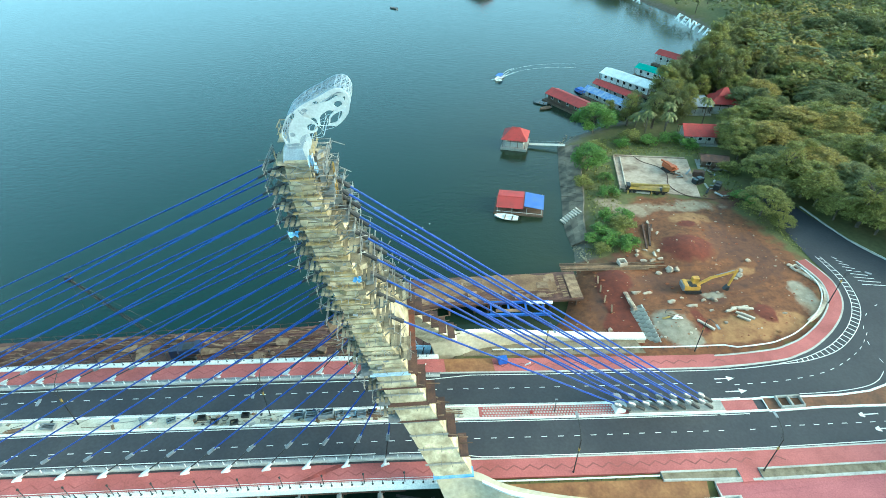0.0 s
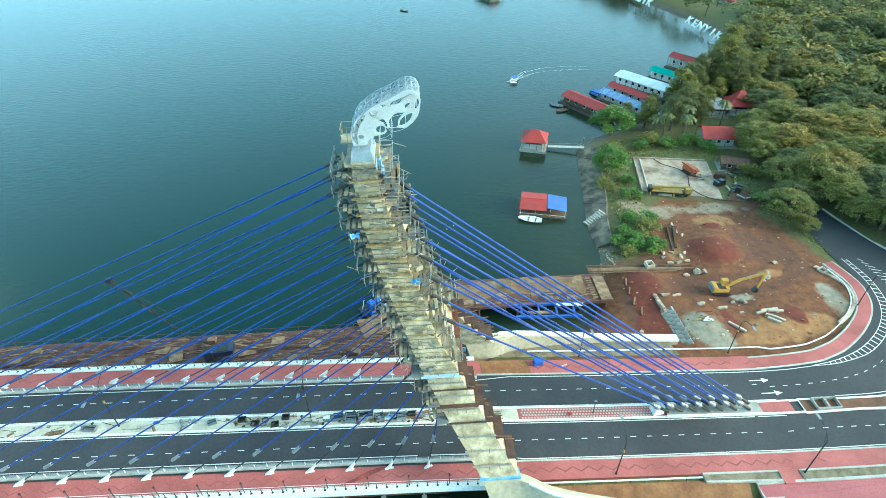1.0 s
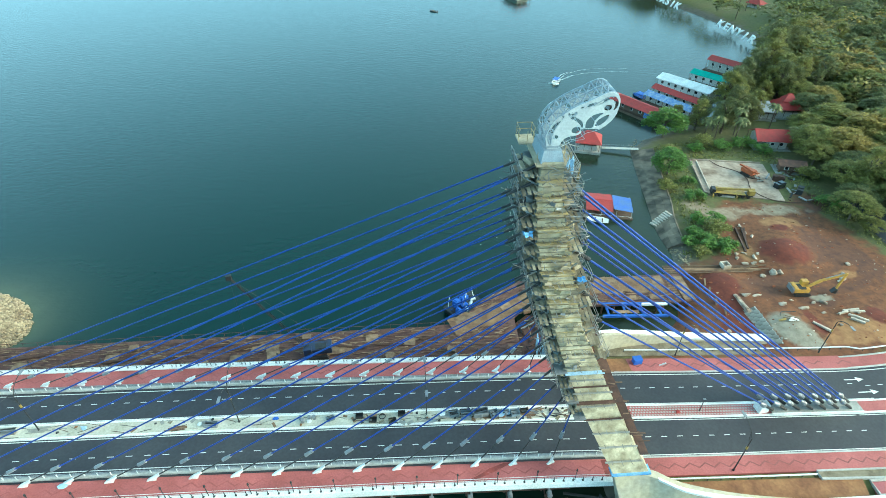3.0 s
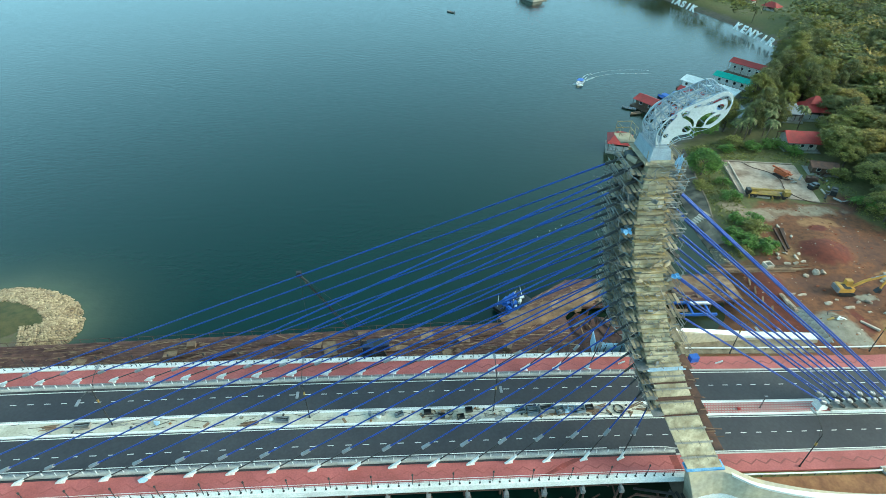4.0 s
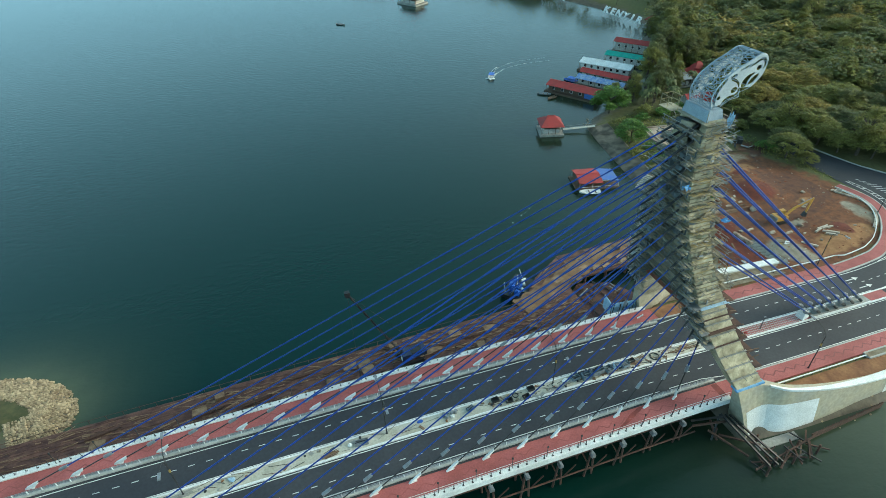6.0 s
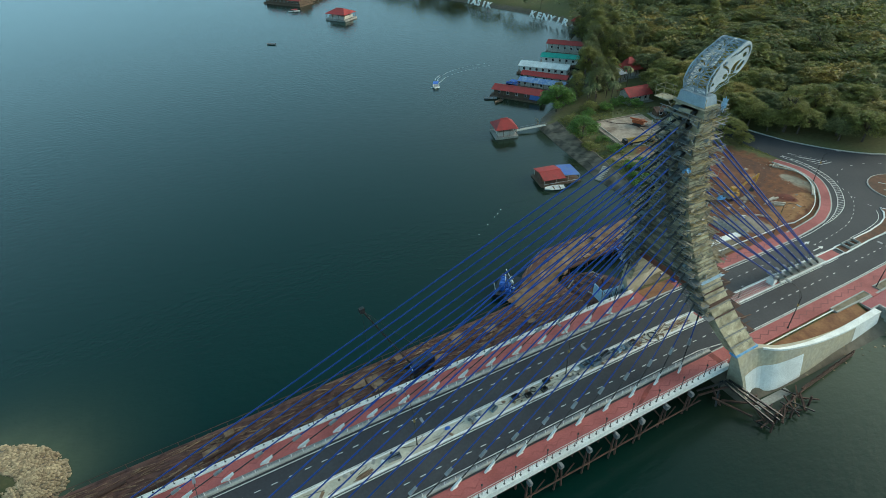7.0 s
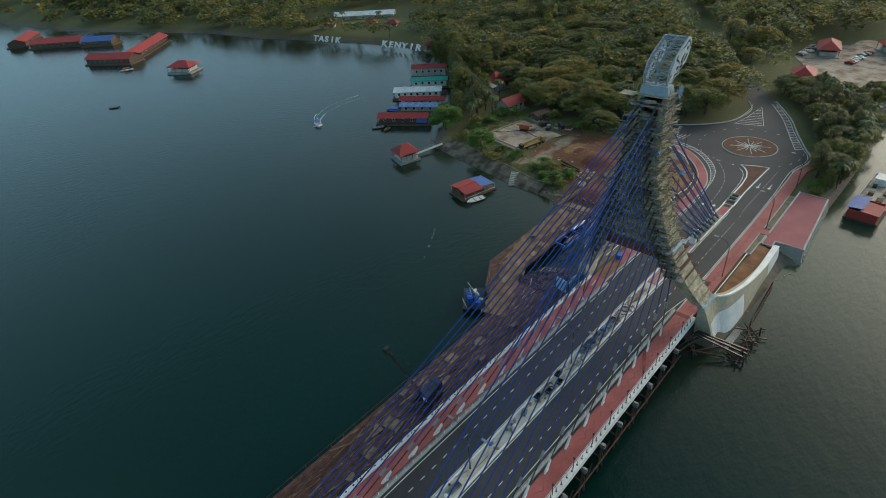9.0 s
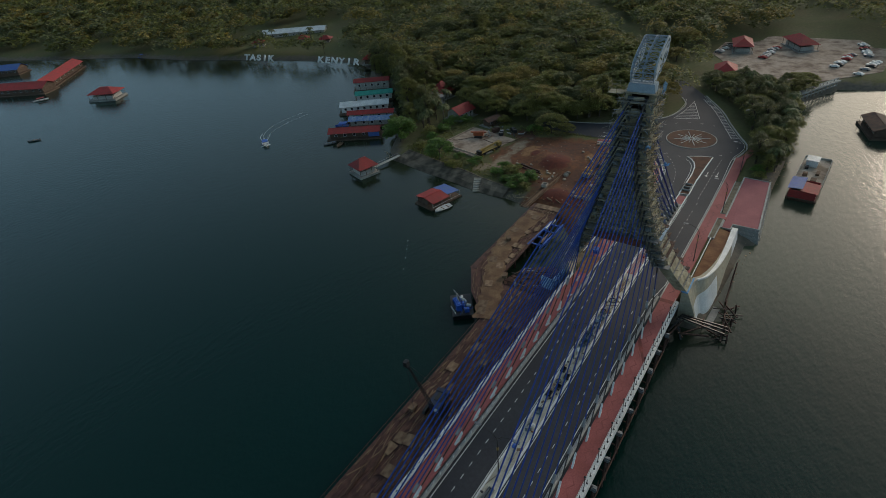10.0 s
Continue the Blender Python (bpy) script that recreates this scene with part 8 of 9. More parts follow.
for x, y in ((130, 500), (139, 462), (141, 470)):
    boat(pose(x, y, 0.05, 0, 0, 30), 9.0, BRIGHT, "blue canopied boat moored at the far shore", "boats", BRIGHT)
house("shore_house", "shore house with a red tiled roof among trees", "house", "shore houses", pose(100, 168.5, 2.4, 0, 0, -10), (11, 9), ROOF_RED, PALEWALL, False, 2.4, 0.5, 3.0, 3)
pavilion("shore_villa", "villa with a steep red hip roof among trees", "house", "shore houses", pose(120.5, 193, 2.6, 0, 0, -12), (9, 8), 0.5, 3.2, 3.4, ROOF_RED, PALEWALL, 2, False)
pavilion("shore_villa", "villa with a grey hip roof among trees", "house", "shore houses", pose(110.5, 192, 2.6, 0, 0, -12), (8, 7), 0.5, 3.0, 2.8, GALV, PALEWALL, 1, False)
house("shore_house", "low rusty-roofed shed in the tree shade", "shed", "shore houses", pose(97, 150, 2.4, 0, 0, -15), (8, 5), RUST, WOOD, False, 1.0, 0.3, 2.4, 2)
barge_house = thing("house_barge", "long moored barge with red cabin, blue awning and pale deck", "barge", "", pose(96, 25.6, 0.0, 0, 0, -4))
part("hull", Geo().add([(-16, -3.8, -0.8), (16, -3.8, -0.8), (16, 3.8, -0.8), (-16, 3.8, -0.8), (-17, -4.3, 1.0), (17, -4.3, 1.0), (17, 4.3, 1.0), (-17, 4.3, 1.0)], [(3, 2, 1, 0), (0, 1, 5, 4), (1, 2, 6, 5), (2, 3, 7, 6), (3, 0, 4, 7), (4, 5, 6, 7)]), WOOD, barge_house)
part("deck", Geo().box((4.5, 0, 1.1), (24.0, 8.2, 0.2)), PADC, barge_house, "pale worn deck")
for s in (-1, 1):
    part("bulwark", Geo().box((4.5, s * 4.1, 1.55), (24.2, 0.2, 0.8)), PALEWALL, barge_house)
part("bulwark", Geo().box((16.5, 0, 1.55), (0.2, 8.0, 0.8)), PALEWALL, barge_house)
for s in (-1, 1):
    part("side_wall", Geo().box((-12.0, s * 3.7, 2.3), (9.0, 0.15, 2.5)), ROOF_RED, barge_house)
    part("end_wall", Geo().box((-12.0 + s * 4.4, 0, 2.3), (0.15, 7.2, 2.5)), ROOF_RED, barge_house)
for i in range(4):
    win = part("window", Geo().box((-15.2 + 2.1 * i, -3.79, 2.5), (1.2, 0.08, 1.0)), GLASS_DARK, barge_house)
    part("window_frame", Geo().box((-15.2 + 2.1 * i, -3.77, 2.5), (1.45, 0.06, 1.25)), WHITE, win)
part("cabin_roof", corrugated((-17.0, -4.2, 3.6), (-9.6, -4.2, 3.6), (-9.6, 0.6, 3.9), (-17.0, 0.6, 3.9), 0.1, 0), ROOF_RED, barge_house)
part("awning", corrugated((-15.5, 0.2, 4.0), (-6.4, 0.2, 4.0), (-6.4, 4.4, 3.6), (-15.5, 4.4, 3.6), 0.08, 0), ROOF_BLUE, barge_house, "blue awning roof")
part("wheelhouse", Geo().box((11.0, 1.2, 2.3), (4.2, 3.4, 2.2)).box((11.0, 1.2, 3.5), (4.8, 4.0, 0.2)), WHITE, barge_house, "white deck house")
for x, y, l, w, h in ((-2.5, -1.2, 2.6, 1.6, 0.9), (1.2, 1.8, 1.4, 1.4, 1.1), (4.0, -1.6, 3.0, 1.1, 0.6), (7.0, 2.2, 1.2, 1.0, 1.0)):
    part("deck_locker", Geo().box((x, y, 1.2 + h / 2), (l, w, h)), BLACK if l < 1.3 else PLANK, barge_house)
terrace = tagged(new("terrace_wall"), "pale balustraded terrace on concrete piers above the inlet", "terrace", "", "structure")
TERRACE = [(166, 41.5), (176, 36.5), (199, 24.5)]
part("terrace_slab", Geo().ribbon(TERRACE, 2.4, 4.0, 0.5), KERB, terrace)
part("terrace_slab", Geo().ribbon(TERRACE, 0.35, 1.9, 0.4), KERB, terrace)
for k, (x, y, h) in enumerate(every(TERRACE, 2.6)):
    part("pier", Geo().box((x, y, 1.8), (0.5, 0.5, 4.6)), KERB, terrace)
    part("baluster", Geo().box((x, y, 5.0), (0.3, 0.3, 1.0)), KERB, terrace)
part("handrail", Geo().ribbon(TERRACE, 0.3, 5.4, 0.2), KERB, terrace)
house("moored_house", "dark floating house moored across the inlet", "floating house", "floating houses", pose(150, 8, 0.0, 0, 0, 15), (17, 8), RUST, WOOD)
for x, y, z, h, l in ((196, 72, 2.75, 10, 13), (247, 73, 3.05, 12, 18), (258, 46, 3.05, 30, 20)):
    pavilion("visitor_house", "low visitor building with a red hip roof by the car park", "house", "visitor houses", pose(x, y, z, 0, 0, h), (l, 9), 0.4, 3.4, 3.2, ROOF_RED, PALEWALL, 1, False)
structure("car_park", Geo().prism(CAR_PARK, 1.6, 3.05), PADSLAB, "pale gravel car park by the inlet", "car park")
CAR_COLOURS = [WHITE, GALV, BLACK, WHITE, GALV, ROOF_RED, WHITE]
rnd = random.Random(5)
SPOTS = [(232 + 2.7 * i, 60.0 - 0.4 * i) for i in range(9)] + [(214 + 2.8 * i, 17.5 - 0.9 * i) for i in range(9)] + [(224 + 2.9 * i, 27.0 - 0.7 * i) for i in range(9)] + [(238 + 2.8 * i, 82.5 - 0.5 * i) for i in range(7)] + [(247 + 2.9 * i, 14.0 + 0.4 * i) for i in range(9)]
for i, (x, y) in enumerate(SPOTS):
    if rnd.random() < 0.15:
        continue
    m = CAR_COLOURS[rnd.randrange(7)]
    x, y = x + rnd.uniform(-0.3, 0.3), y + rnd.uniform(-0.7, 0.7)
    car = thing("car", "%s saloon car parked on the gravel" % {"white_paint": "white", "galvanised_steel": "silver", "black_steel": "black", "red_roof": "red", "bright_blue_paint": "blue"}[m.name], "car", "parked cars", pose(x, y, 3.06, 0, 0, 70 + rnd.uniform(-5, 5)))
    part("body", Geo().box((0, 0, 0.6), (4.3, 1.7, 0.6)).add([(-1.5, -0.8, 0.9), (1.2, -0.8, 0.9), (1.2, 0.8, 0.9), (-1.5, 0.8, 0.9), (-1.1, -0.65, 1.4), (0.5, -0.65, 1.4), (0.5, 0.65, 1.4), (-1.1, 0.65, 1.4)], [(4, 5, 6, 7), (0, 1, 5, 4), (1, 2, 6, 5), (2, 3, 7, 6), (3, 0, 4, 7)]), m, car)
    part("windscreen", Geo().add([(1.22, -0.7, 0.93), (1.22, 0.7, 0.93), (0.56, 0.6, 1.38), (0.56, -0.6, 1.38), (1.16, -0.7, 0.9), (1.16, 0.7, 0.9), (0.5, 0.6, 1.35), (0.5, -0.6, 1.35)], [(0, 1, 2, 3), (7, 6, 5, 4), (0, 4, 5, 1), (2, 6, 7, 3)]), GLASS_DARK, car)
    for wx in (-1.35, 1.35):
        for wy in (-0.8, 0.8):
            part("wheel", Geo().tube((wx, wy - 0.1, 0.32), (wx, wy + 0.1, 0.32), 0.32, n=10), BLACK, car)

# place-name letters on the bank
def letters(word, a, b, size):
    a, b = Vector(a), Vector(b)
    d = (b - a).normalized()
    sign = thing("shore_sign", "large white standing letters reading %s on the bank" % word, "sign", "shore signs")
    heading = math.degrees(math.atan2(d.y, d.x))
    for i, ch in enumerate(word):
        cu = bpy.data.curves.new("letter", "FONT")
        cu.body, cu.size, cu.extrude, cu.align_x, cu.offset = ch, size, 0.25, "CENTER", 0.16
        tmp = new("shape", cu)
        bpy.context.view_layer.update()
        me = bpy.data.meshes.new_from_object(tmp.evaluated_get(bpy.context.evaluated_depsgraph_get()))
        bpy.data.objects.remove(tmp)
        bpy.data.curves.remove(cu)
        me.materials.clear()
        me.materials.append(WHITE)
        ob = part("letter", me, None, sign)
        p = a.lerp(b, (i + 0.5) / len(word))
        ob.matrix_basis = pose(p.x, p.y, p.z, 60, 0, heading) @ Matrix.Diagonal((1.4, 1.0, 1.0, 1.0))


letters("TASIK", (144.6, 386.5, 1.7), (149.2, 359.0, 1.7), 5.6)
letters("KENYIR", (156.4, 322.5, 1.7), (159.2, 285.5, 1.7), 5.6)

# ---- rocks on the island shore ----
rock_meshes = [Geo().blob((0, 0, 0), (0.75, 0.6, 0.45), s, 0.35).mesh("rock", ROCK) for s in range(6)]
rip = tagged(new("rock_armour"), "bank of pale loose rocks round the island", "rocks", "", "structure")
rnd = random.Random(31)
line = every(smooth_line([(-127, 86.5), (-120.5, 88.6), (-117.4, 93.5), (-120.8, 100.6), (-128, 106), (-137, 108.4), (-147, 107.6)]), 0.55)
for i in range(295):
    x, y, h = line[rnd.randrange(len(line))]
    k = rnd.uniform(-0.4, 5.6)
    nx, ny = -math.sin(radians(h)), math.cos(radians(h))
    x, y = x + nx * k, y + ny * k
    ob = new("rock", rock_meshes[i % 6])
    ob.parent = rip
    s = rnd.uniform(0.35, 0.72)
    ob.matrix_basis = pose(x, y, max(0.05, float(hills(np.array([x]), np.array([y]))[0])) + 0.1, 0, 0, rnd.uniform(0, 360)) @ Matrix.Diagonal((s, s, s, 1))
loose, scatter = Geo(), []
for i in range(3400):
    x, y, h = line[rnd.randrange(len(line))]
    k = rnd.uniform(-0.8, 6.6)
    scatter.append((x - math.sin(radians(h)) * k, y + math.cos(radians(h)) * k, rnd.uniform(0.16, 0.46)))
levels = hills(np.array([p[0] for p in scatter]), np.array([p[1] for p in scatter]))
for i, ((x, y, s), z) in enumerate(zip(scatter, levels)):
    loose.blob((x, y, max(0.02, float(z)) + 0.05), (s, s * 0.8, s * 0.6), i, 0.3)
tagged(part("loose_stones", loose, ROCK), "loose small pale stones on the island bank", "stones", "", "stuff")
shore_stones = Geo()
edge = every([(41.5, 104), (43.2, 109), (43.4, 114)], 0.12) + every([(53.5, 174), (60, 181)], 0.4) + every([(84, 35.4), (90, 35), (103, 34.4), (120, 34), (140, 35), (157, 36)], 0.9) + every([(20, 38.0), (34, 37.4), (46, 36.6)], 1.6)
for i, (x, y, h) in enumerate(edge):
    for k in range(1):
        a, b = x + rnd.uniform(-1.8, 1.8), y + rnd.uniform(-1.8, 1.8)
        s = rnd.uniform(0.12, 0.36)
        shore_stones.blob((a, b, max(0.0, float(hills(np.array([a]), np.array([b]))[0])) + 0.05), (s, s * 0.8, s * 0.55), i * 2 + k, 0.35)
tagged(part("shore_stones", shore_stones, ROCK), "loose brown stones along the lake shore", "stones", "", "stuff")

# ---- trees ----
def quad_cloud(centres, normals_up, size, rng):
    """Leaf sprays: small bent quads at the given places, turned at random, mostly facing up."""
    n = len(centres)
    up = rng.normal(size=(n, 3)) * 0.75 + np.array([0, 0, normals_up])
    up /= np.linalg.norm(up, axis=1, keepdims=True)
    a = np.cross(up, rng.normal(size=(n, 3)))
    a /= np.linalg.norm(a, axis=1, keepdims=True)
    b = np.cross(up, a)
    s = size * rng.uniform(0.6, 1.35, (n, 1))
    v = np.stack([centres - a * s, centres + b * s * 0.55, centres + a * s, centres - b * s * 0.55], 1).reshape(-1, 3)
    v += rng.normal(scale=size * 0.12, size=v.shape)
    f = np.arange(4 * n).reshape(-1, 4)
    return v, f


def cloud_mesh(name, clouds, material):
    vs, fs, k = [], [], 0
    for v, f in clouds:
        vs.append(v)
        fs.append(f + k)
        k += len(v)
    me = bpy.data.meshes.new(name)
    v, f = np.concatenate(vs), np.concatenate(fs)
    me.vertices.add(len(v))
    me.vertices.foreach_set("co", v.astype(np.float32).ravel())
    me.loops.add(f.size)
    me.loops.foreach_set("vertex_index", f.astype(np.int32).ravel())
    me.polygons.add(len(f))
    me.polygons.foreach_set("loop_start", np.arange(0, f.size, f.shape[1], dtype=np.int32))
    me.materials.append(material)
    me.update(calc_edges=True)
    return me


def crown_points(rng, kind, radius, height, n):
    """Leaf places over the skins of many clumps, with gaps between them."""
    out = []
    clumps = {"broad": 120, "upright": 80, "bush": 12, "round": 40}[kind]
    for i in range(clumps):
        a, r = rng.uniform(0, 2 * np.pi), np.sqrt(rng.uniform(0.02, 1.0))
        if kind == "broad":
            c = np.array([np.cos(a) * r * radius, np.sin(a) * r * radius, height * (0.9 - 0.34 * r ** 2 + rng.uniform(-0.07, 0.05))])
            s = np.array([0.17, 0.17, 0.1]) * radius * rng.uniform(0.7, 1.25)
        elif kind == "upright":
            z = rng.uniform(0.2, 0.98)
            w = radius * (0.25 + 0.85 * math.sin(math.pi * (0.9 * z + 0.08)) ** 0.8)
            c = np.array([np.cos(a) * r * w, np.sin(a) * r * w, z * height])
            s = np.array([0.26, 0.26, 0.34]) * radius * rng.uniform(0.7, 1.25)
        elif kind == "round":
            z = rng.uniform(-0.5, 1.0)
            w = radius * np.sqrt(max(0.05, 1 - z * z)) * 0.8
            c = np.array([np.cos(a) * w, np.sin(a) * w, height * 0.56 + z * height * 0.36])
            s = np.array([0.3, 0.3, 0.22]) * radius * rng.uniform(0.7, 1.2)
        else:
            c = np.array([np.cos(a) * r * radius, np.sin(a) * r * radius, height * rng.uniform(0.3, 0.7)])
            s = np.array([0.5, 0.5, 0.4]) * radius * rng.uniform(0.7, 1.2)
        d = rng.normal(size=(n // clumps, 3))
        d /= np.linalg.norm(d, axis=1, keepdims=True)
        d[:, 2] = np.abs(d[:, 2]) * 1.0 - 0.25
        out.append(c + d * s * rng.uniform(0.5, 1.3, (len(d), 1)))
    return np.concatenate(out)


def trunk_geo(rng, kind, radius, height):
    g = Geo()
    fork = height * (0.38 if kind == "broad" else 0.55)
    r0 = 0.035 * height
    g.tube((0, 0, -0.5), (rng.uniform(-0.3, 0.3), rng.uniform(-0.3, 0.3), fork), r0, r0 * 0.7, 8)
    for i in range(6):
        a = 2 * math.pi * i / 6 + rng.uniform(-0.4, 0.4)
        k = radius * rng.uniform(0.45, 0.75)
        mid = (math.cos(a) * k * 0.5, math.sin(a) * k * 0.5, fork + (height - fork) * 0.4)
        g.tube((0, 0, fork * 0.95), mid, r0 * 0.45, r0 * 0.3, 6)
        g.tube(mid, (math.cos(a) * k, math.sin(a) * k, height * 0.8), r0 * 0.3, r0 * 0.1, 5)
    return g


VARIANTS = {}
for kind, count, radius, height, n, size in (("broad", 4, 8.0, 11.0, 9600, 0.31), ("upright", 4, 3.9, 15.0, 8000, 0.24), ("bush", 3, 2.4, 3.2, 1500, 0.26), ("round", 2, 5.0, 7.5, 5200, 0.3)):
    VARIANTS[kind] = []
    for s in range(count):
        rng = np.random.default_rng(50 + s + 10 * len(kind))
        pts = crown_points(rng, kind, radius, height, n)
        v, f = quad_cloud(pts, 2.4, size, rng)
        leaf = {"broad": (LEAF, LEAF, LEAF_GOLD, LEAF_DARK), "upright": (LEAF_DARK, LEAF, LEAF_DARK, LEAF), "bush": (LEAF_FRESH, LEAF, LEAF_FRESH), "round": (LEAF_FRESH, LEAF_FRESH)}[kind][s]
        VARIANTS[kind].append((cloud_mesh("crown", [(v, f)], leaf), trunk_geo(rng, kind, radius, height).mesh("trunk", BARK)))
TREE_LABEL = {"broad": "broad umbrella-crowned tree in full leaf", "upright": "tall feathery grey-green tree on the shore", "bush": "low leafy green bush on the bank", "round": "round bright green leafy tree on the bank"}


def height_at(x, y):
    return float(hills(np.array([x]), np.array([y]))[0])


def tree(kind, x, y, scale, variant, turn):
    crown_mesh, trunk_mesh = VARIANTS[kind][variant % len(VARIANTS[kind])]
    gold = crown_mesh.materials[0] == LEAF_GOLD
    th = thing("tree" if kind != "bush" else "bush", "broad tree with yellowing olive leaves" if gold else TREE_LABEL[kind], "tree" if kind != "bush" else "bush", kind + " trees")
    th.matrix_basis = pose(x, y, height_at(x, y) - 0.1, 0, 0, turn) @ Matrix.Diagonal((scale, scale, scale, 1))
    part("trunk", trunk_mesh, None, th)
    part("crown", crown_mesh, None, th)


def palm(x, y, h, seed):
    rng = np.random.default_rng(seed)
    th = thing("palm_tree", "slender palm tree with drooping fronds", "palm", "palms", pose(x, y, height_at(x, y) - 0.1))
    lean = rng.uniform(-1, 1, 2)
    top = Vector((lean[0], lean[1], h))
    part("trunk", Geo().path([(0, 0, -0.3), (lean[0] * 0.3, lean[1] * 0.3, h * 0.5), tuple(top)], 0.19, 7), BARK, th)
    for i in range(13):
        a = 2 * math.pi * i / 13 + rng.uniform(-0.2, 0.2)
        k = rng.uniform(2.6, 3.6)
        rise = rng.uniform(0.2, 1.3)
        g, prev = Geo(), None
        for j in range(7):
            u = j / 6
            p = top + Vector((math.cos(a) * k * u, math.sin(a) * k * u, rise * math.sin(u * 2.0) - 2.0 * u * u))
            w = 0.62 * math.sin(0.35 + 2.5 * u) + 0.05
            side = Vector((-math.sin(a), math.cos(a), 0)) * w
            if prev is not None:
                q, qs = prev
                for s in (-1, 1):
                    g.add([q, p, p + side * s - Vector((0, 0, 0.35 * w)), q + qs * s - Vector((0, 0, 0.35))], [(0, 1, 2, 3)])
            prev = (p, side)
        part("frond", g, LEAF_DARK, th)


TREES = [("round", 65.8, 178.5, 1.45, 0), ("round", 56, 150.5, 1.15, 1), ("round", 74, 186, 0.9, 0), ("broad", 117, 156, 1.05, 2), ("broad", 107, 153, 0.8, 0), ("broad", 106.5, 137, 0.85, 0), ("broad", 97, 120.5, 0.8, 1), ("broad", 103, 127, 0.7, 3), ("broad", 113, 143, 0.85, 3), ("bush", 96, 128, 1.1, 0), ("bush", 100, 145, 1.2, 1), ("bush", 82, 166, 1.2, 2), ("bush", 76, 170, 1.3, 1), ("bush", 90, 167, 1.3, 0), ("bush", 95, 162, 1.1, 2), ("broad", 126, 128, 1.0, 3), ("broad", 141, 166, 1.2, 0), ("broad", 115, 124, 0.9, 1),
         ("upright", 88, 179, 0.9, 0), ("upright", 80, 183, 0.8, 1), ("upright", 95, 186, 1.0, 2), ("upright", 100, 196, 1.0, 3), ("upright", 106, 203, 1.1, 0),
         ("broad", 99, 114.5, 0.42, 0), ("broad", 114, 129, 1.05, 0), ("broad", 131, 163, 1.2, 2), ("upright", 112, 211, 1.25, 0), ("upright", 119, 217, 1.35, 2), ("upright", 127, 223, 1.4, 1), ("upright", 134, 232, 1.45, 3), ("upright", 141, 240, 1.3, 0), ("upright", 104, 203.5, 1.2, 2), ("upright", 97, 197, 1.15, 1), ("upright", 148, 250, 1.3, 2),
         ("bush", 51, 112.5, 1.1, 0), ("bush", 56, 118, 1.25, 1), ("bush", 50, 117, 0.9, 2), ("bush", 54, 122.5, 0.95, 0), ("bush", 48, 109, 0.8, 1), ("bush", 58, 121.5, 1.0, 2), ("bush", 53.5, 109, 0.8, 0), ("bush", 54, 114.5, 0.8, 1), ("bush", 56, 110, 1.0, 2), ("bush", 58, 135, 1.0, 0), ("bush", 47, 113, 0.9, 2), ("bush", 52, 142, 1.1, 1),
         ("bush", 60, 144, 0.8, 0), ("bush", 62, 164, 1.2, 1), ("bush", 72, 166, 1.0, 2), ("upright", 74, 188, 0.7, 1), ("bush", 92, 41, 0.9, 0), ("bush", 88, 40, 0.8, 1), ("upright", 96, 39, 0.5, 2), ("broad", 103, 39.5, 0.75, 0), ("broad", 114, 41, 0.8, 1), ("upright", 98, 37.5, 0.7, 0), ("broad", 126, 43, 0.8, 3), ("upright", 109, 35.5, 0.75, 1), ("upright", 118, 35.5, 0.75, 3), ("broad", 137, 47, 0.8, 0), ("upright", 128, 37, 0.7, 0), ("broad", 147, 53, 0.75, 1), ("upright", 92, 38.5, 0.5, 1)]
KEEP_OUT = [(94, 96, 10), (88, 165, 11), (97, 154, 9), (104, 172, 10), (80, 170, 12), (92, 188, 5), (97, 132, 12), (92, 122, 9), (100, 141, 8), (92, 178, 8), (86, 171, 8), (88, 84, 13), (107, 98, 9), (98, 104, 7), (98, 158, 10), (112, 181, 8), (119, 186, 7), (92, 162, 7), (100, 168, 8), (120, 193, 8), (110, 192, 7), (97, 150, 5), (88, 140, 7), (75, 146, 17), (75, 110, 22), (60, 90, 26), (111, 67, 24), (163, 279, 8)]
rnd = random.Random(77)


def free(x, y, gap, planted):
    if inside_distance(np.array([x]), np.array([y]), SHORE)[0] < 2.5 or inside_distance(np.array([x]), np.array([y]), JUNCTION)[0] > -4:
        return False
    if any(math.hypot(x - a, y - b) < r for a, b, r in KEEP_OUT) or (y < 75 and x < 88):
        return False
    return all(math.hypot(x - p[0], y - p[1]) > gap for p in planted)


planted = [(t[1], t[2]) for t in TREES]
tries = 0
while len(TREES) < 330 and tries < 20000:
    tries += 1
    x, y = rnd.uniform(84, 235), rnd.uniform(30, 275)
    if y < 75 and not (88 < x < 160 and 38 < y < 44 + 0.25 * (x - 100)):
        continue
    if 120 < x and 60 < y < 84 + (x - 120) * 0.15:
        continue
    if 184 < x and y < 84:
        continue
    shore = inside_distance(np.array([x]), np.array([y]), SHORE)[0]
    kind = "upright" if (shore < 18 or rnd.random() < 0.1) else "broad"
    if free(x, y, 4.4 if kind == "upright" else 7.0, planted):
        planted.append((x, y))
        TREES.append((kind, x, y, rnd.uniform(0.7, 1.2) * (0.7 if y < 75 else 1.0), rnd.randrange(4)))
grove = random.Random(78)   # the wooded strip between the junction road and the inlet
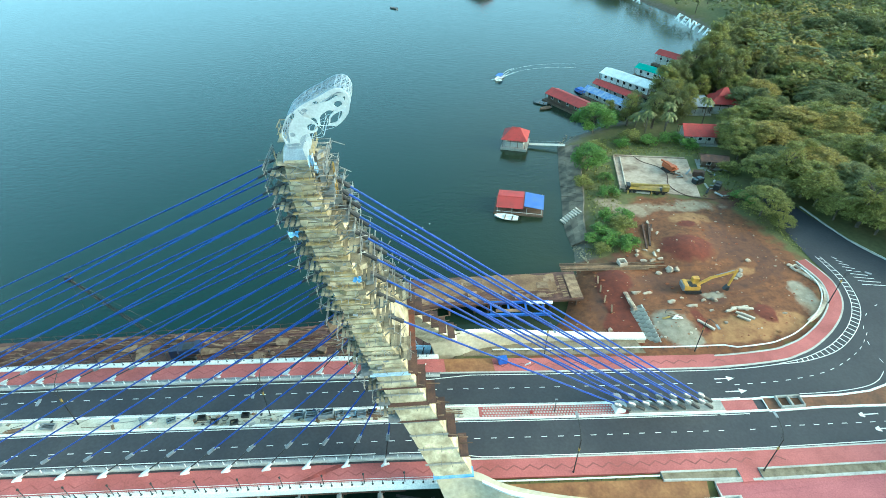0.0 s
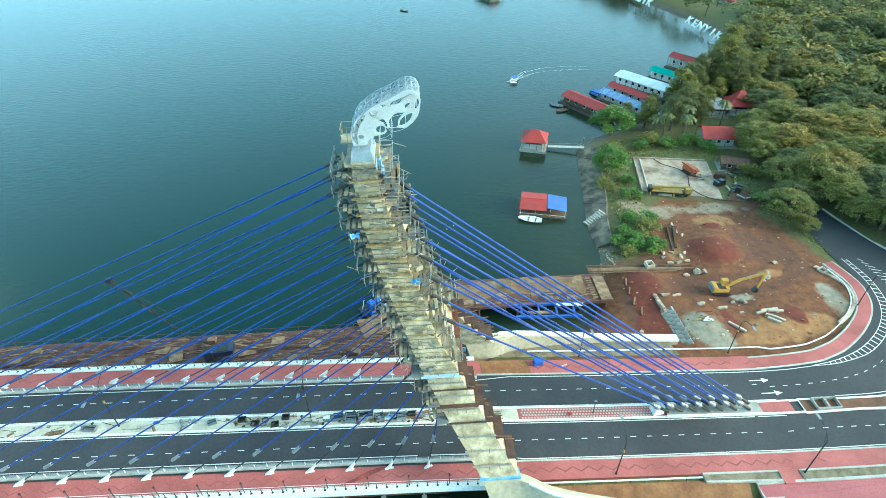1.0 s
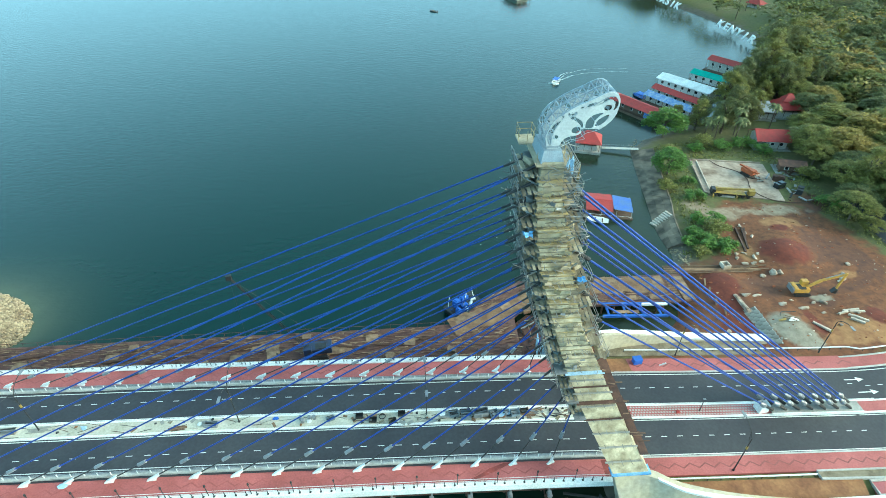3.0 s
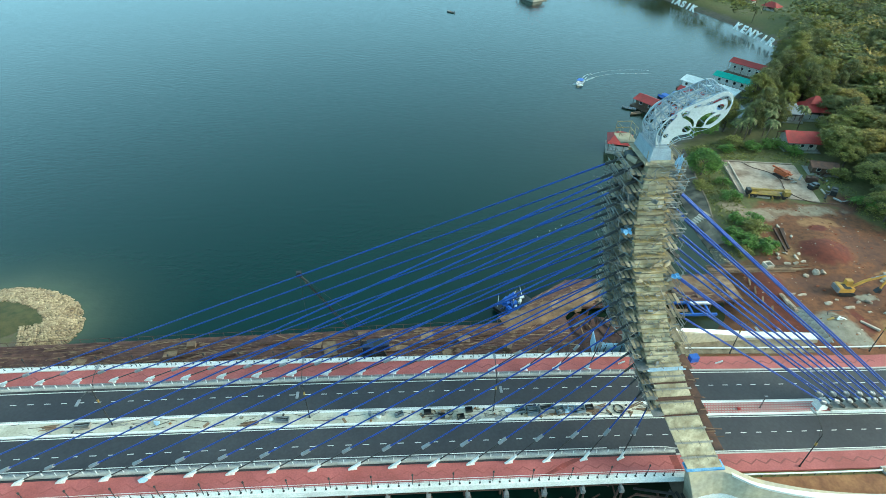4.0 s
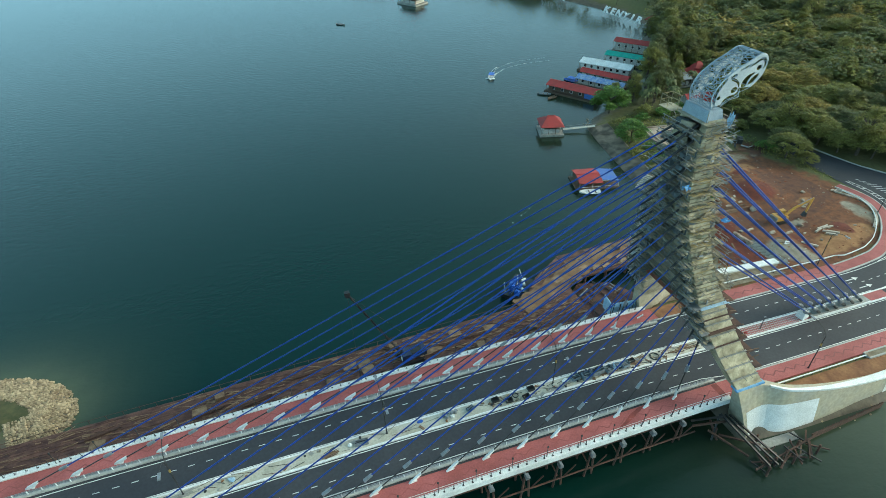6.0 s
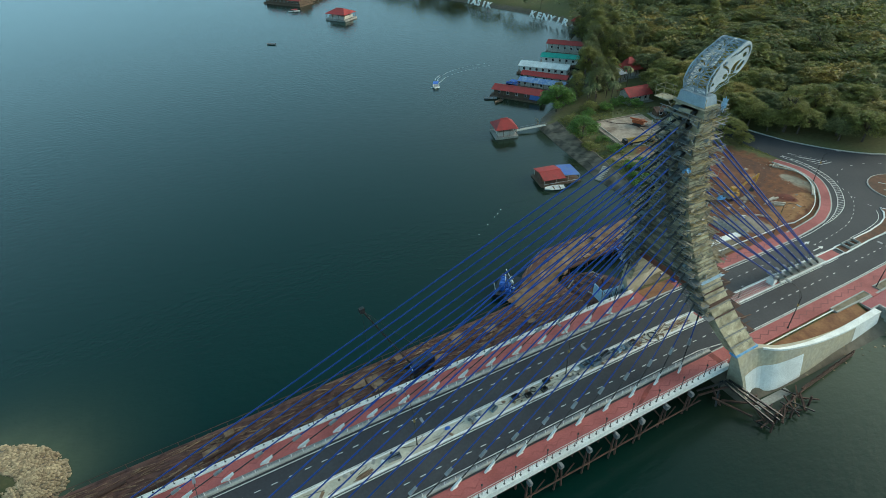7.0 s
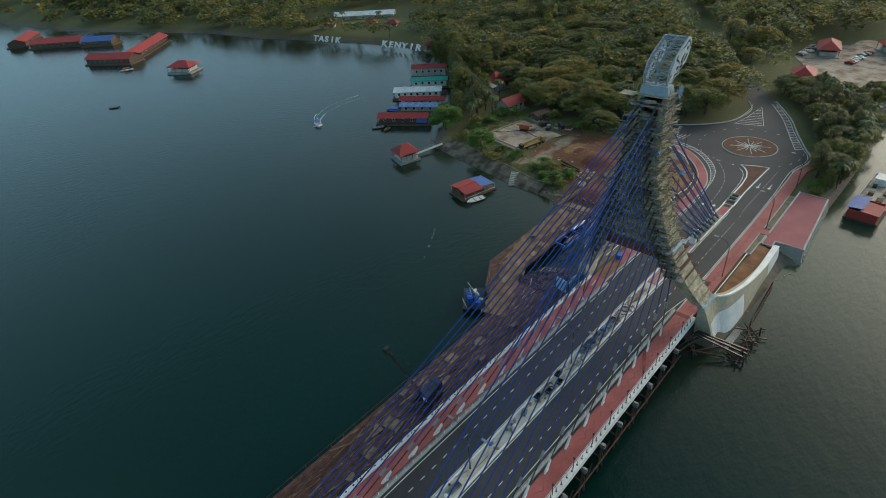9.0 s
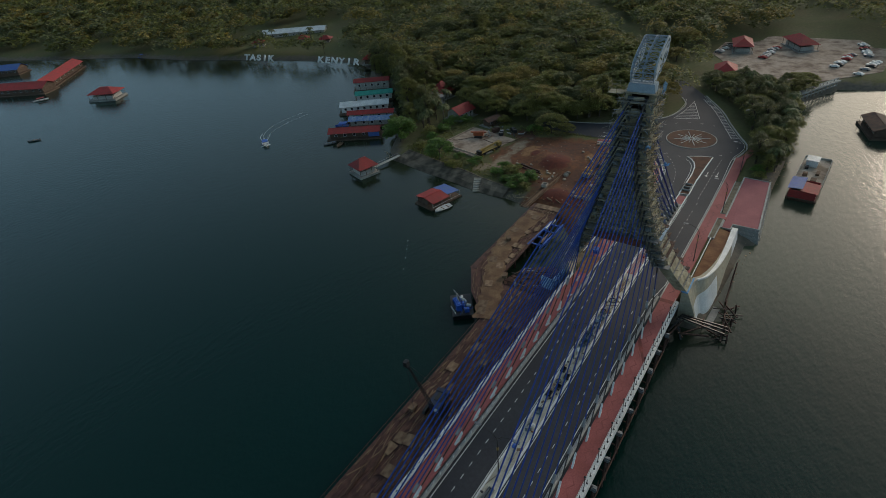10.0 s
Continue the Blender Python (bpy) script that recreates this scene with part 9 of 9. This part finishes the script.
for i in range(2500):
    x, y = grove.uniform(88, 190), grove.uniform(36.5, 76)
    if y > 66 + 0.69 * (x - 164) or (x < 160 and y > 46 + 0.25 * (x - 100)) or inside_distance(np.array([x]), np.array([y]), CAR_PARK)[0] > -3:
        continue
    if inside_distance(np.array([x]), np.array([y]), SHORE)[0] > 2.0 and inside_distance(np.array([x]), np.array([y]), JUNCTION)[0] < -5 and math.hypot(x - 196, y - 72) > 12 and all(math.hypot(x - p[0], y - p[1]) > 4.6 for p in planted):
        planted.append((x, y))
        TREES.append((grove.choice(("broad", "broad", "upright")), x, y, grove.uniform(0.5, 0.75), grove.choice((0, 1, 3))))
for kind, x, y, s, v in TREES:
    tree(kind, x, y, s, v, rnd.uniform(0, 360))
for i, (x, y, h) in enumerate(((89, 171, 9), (84, 175, 8), (92, 177, 10), (86, 181, 9), (80, 176, 7), (96, 183, 10), (91, 187, 9), (108, 181, 9), (97, 36.4, 9), (101, 36.2, 8), (126, 36.5, 10), (132, 37, 11), (121, 36.2, 9), (138, 37.5, 10), (116, 36, 8), (145, 38, 9), (152, 38.5, 10), (172, 52, 9), (176, 57, 9), (168, 49, 8), (163, 44, 9), (186, 345, 9), (190, 360, 9), (182, 380, 8), (170, 395, 9), (186, 400, 9), (200, 372, 8), (172, 330, 9))):
    palm(x, y, h, i)

# far woods as one mass of leaf sprays with trunks hidden beneath
rng = np.random.default_rng(9)
for name, material, share in (("far_woods", LEAF, 0), ("far_woods_dark", LEAF_DARK, 1), ("far_woods_olive", LEAF_GOLD, 2)):
    clouds = []
    for i in range(2900):
        k = rng.uniform()
        x, y = (rng.uniform(90, 800), rng.uniform(70, 1000)) if k < 0.62 else (rng.uniform(240, 800), rng.uniform(-160, 260)) if k < 0.84 else (rng.uniform(-300, 400), rng.uniform(640, 1500))
        if share == 2 and rng.uniform() < 0.6:
            continue
        near_road = abs((y - 92) - (x - 190) * 0.76) < 13 and x < 560
        if near_road or (x < 150 and y < 275) or (x < 262 and 0 < y < 84) or (x < 212 and y < 84) or inside_distance(np.array([x]), np.array([y]), CAR_PARK)[0] > -6 or (170 < x < 235 and 330 < y < 430) or inside_distance(np.array([x]), np.array([y]), SHORE)[0] < 3:
            continue
        far = math.hypot(x, y)
        r = rng.uniform(4.5, 9.0)
        n = int(np.clip(60000 / far, 70, 260))
        d = rng.normal(size=(n, 3))
        d /= np.linalg.norm(d, axis=1, keepdims=True)
        d[:, 2] = np.abs(d[:, 2])
        lump = 1 + 0.25 * np.sin(d[:, :1] * 5 + i) * np.cos(d[:, 1:2] * 4 - i)
        pts = np.array([x, y, height_at(x, y) + rng.uniform(4, 8)]) + d * lump * np.array([r, r, r * 0.75])
        clouds.append(quad_cloud(pts, 2.4, 0.4 + far / 520, rng))
    tagged(part(name, cloud_mesh(name, clouds, material)), "dense distant forest of mixed green crowns", "forest", "", "stuff")

# grass tufts along the shore
clouds = []
for i in range(2600):
    x, y = rng.uniform(40, 100), rng.uniform(104, 172)
    if inside_distance(np.array([x]), np.array([y]), SHORE)[0] < (7.5 if y > 111 else 2.5) or inside_distance(np.array([x]), np.array([y]), SITE)[0] > -2 or inside_distance(np.array([x]), np.array([y]), [(62, 130), (92, 128), (92, 156), (66, 160)])[0] > -1:
        continue
    clouds.append(quad_cloud(np.array([[x, y, height_at(x, y) + 0.15]]) + rng.normal(size=(5, 3)) * (0.5, 0.5, 0.08), 0.4, 0.3, rng))
tagged(part("grass_tufts", cloud_mesh("grass_tufts", clouds, LEAF)), "rough grass and weeds on the lake bank", "grass", "", "stuff")
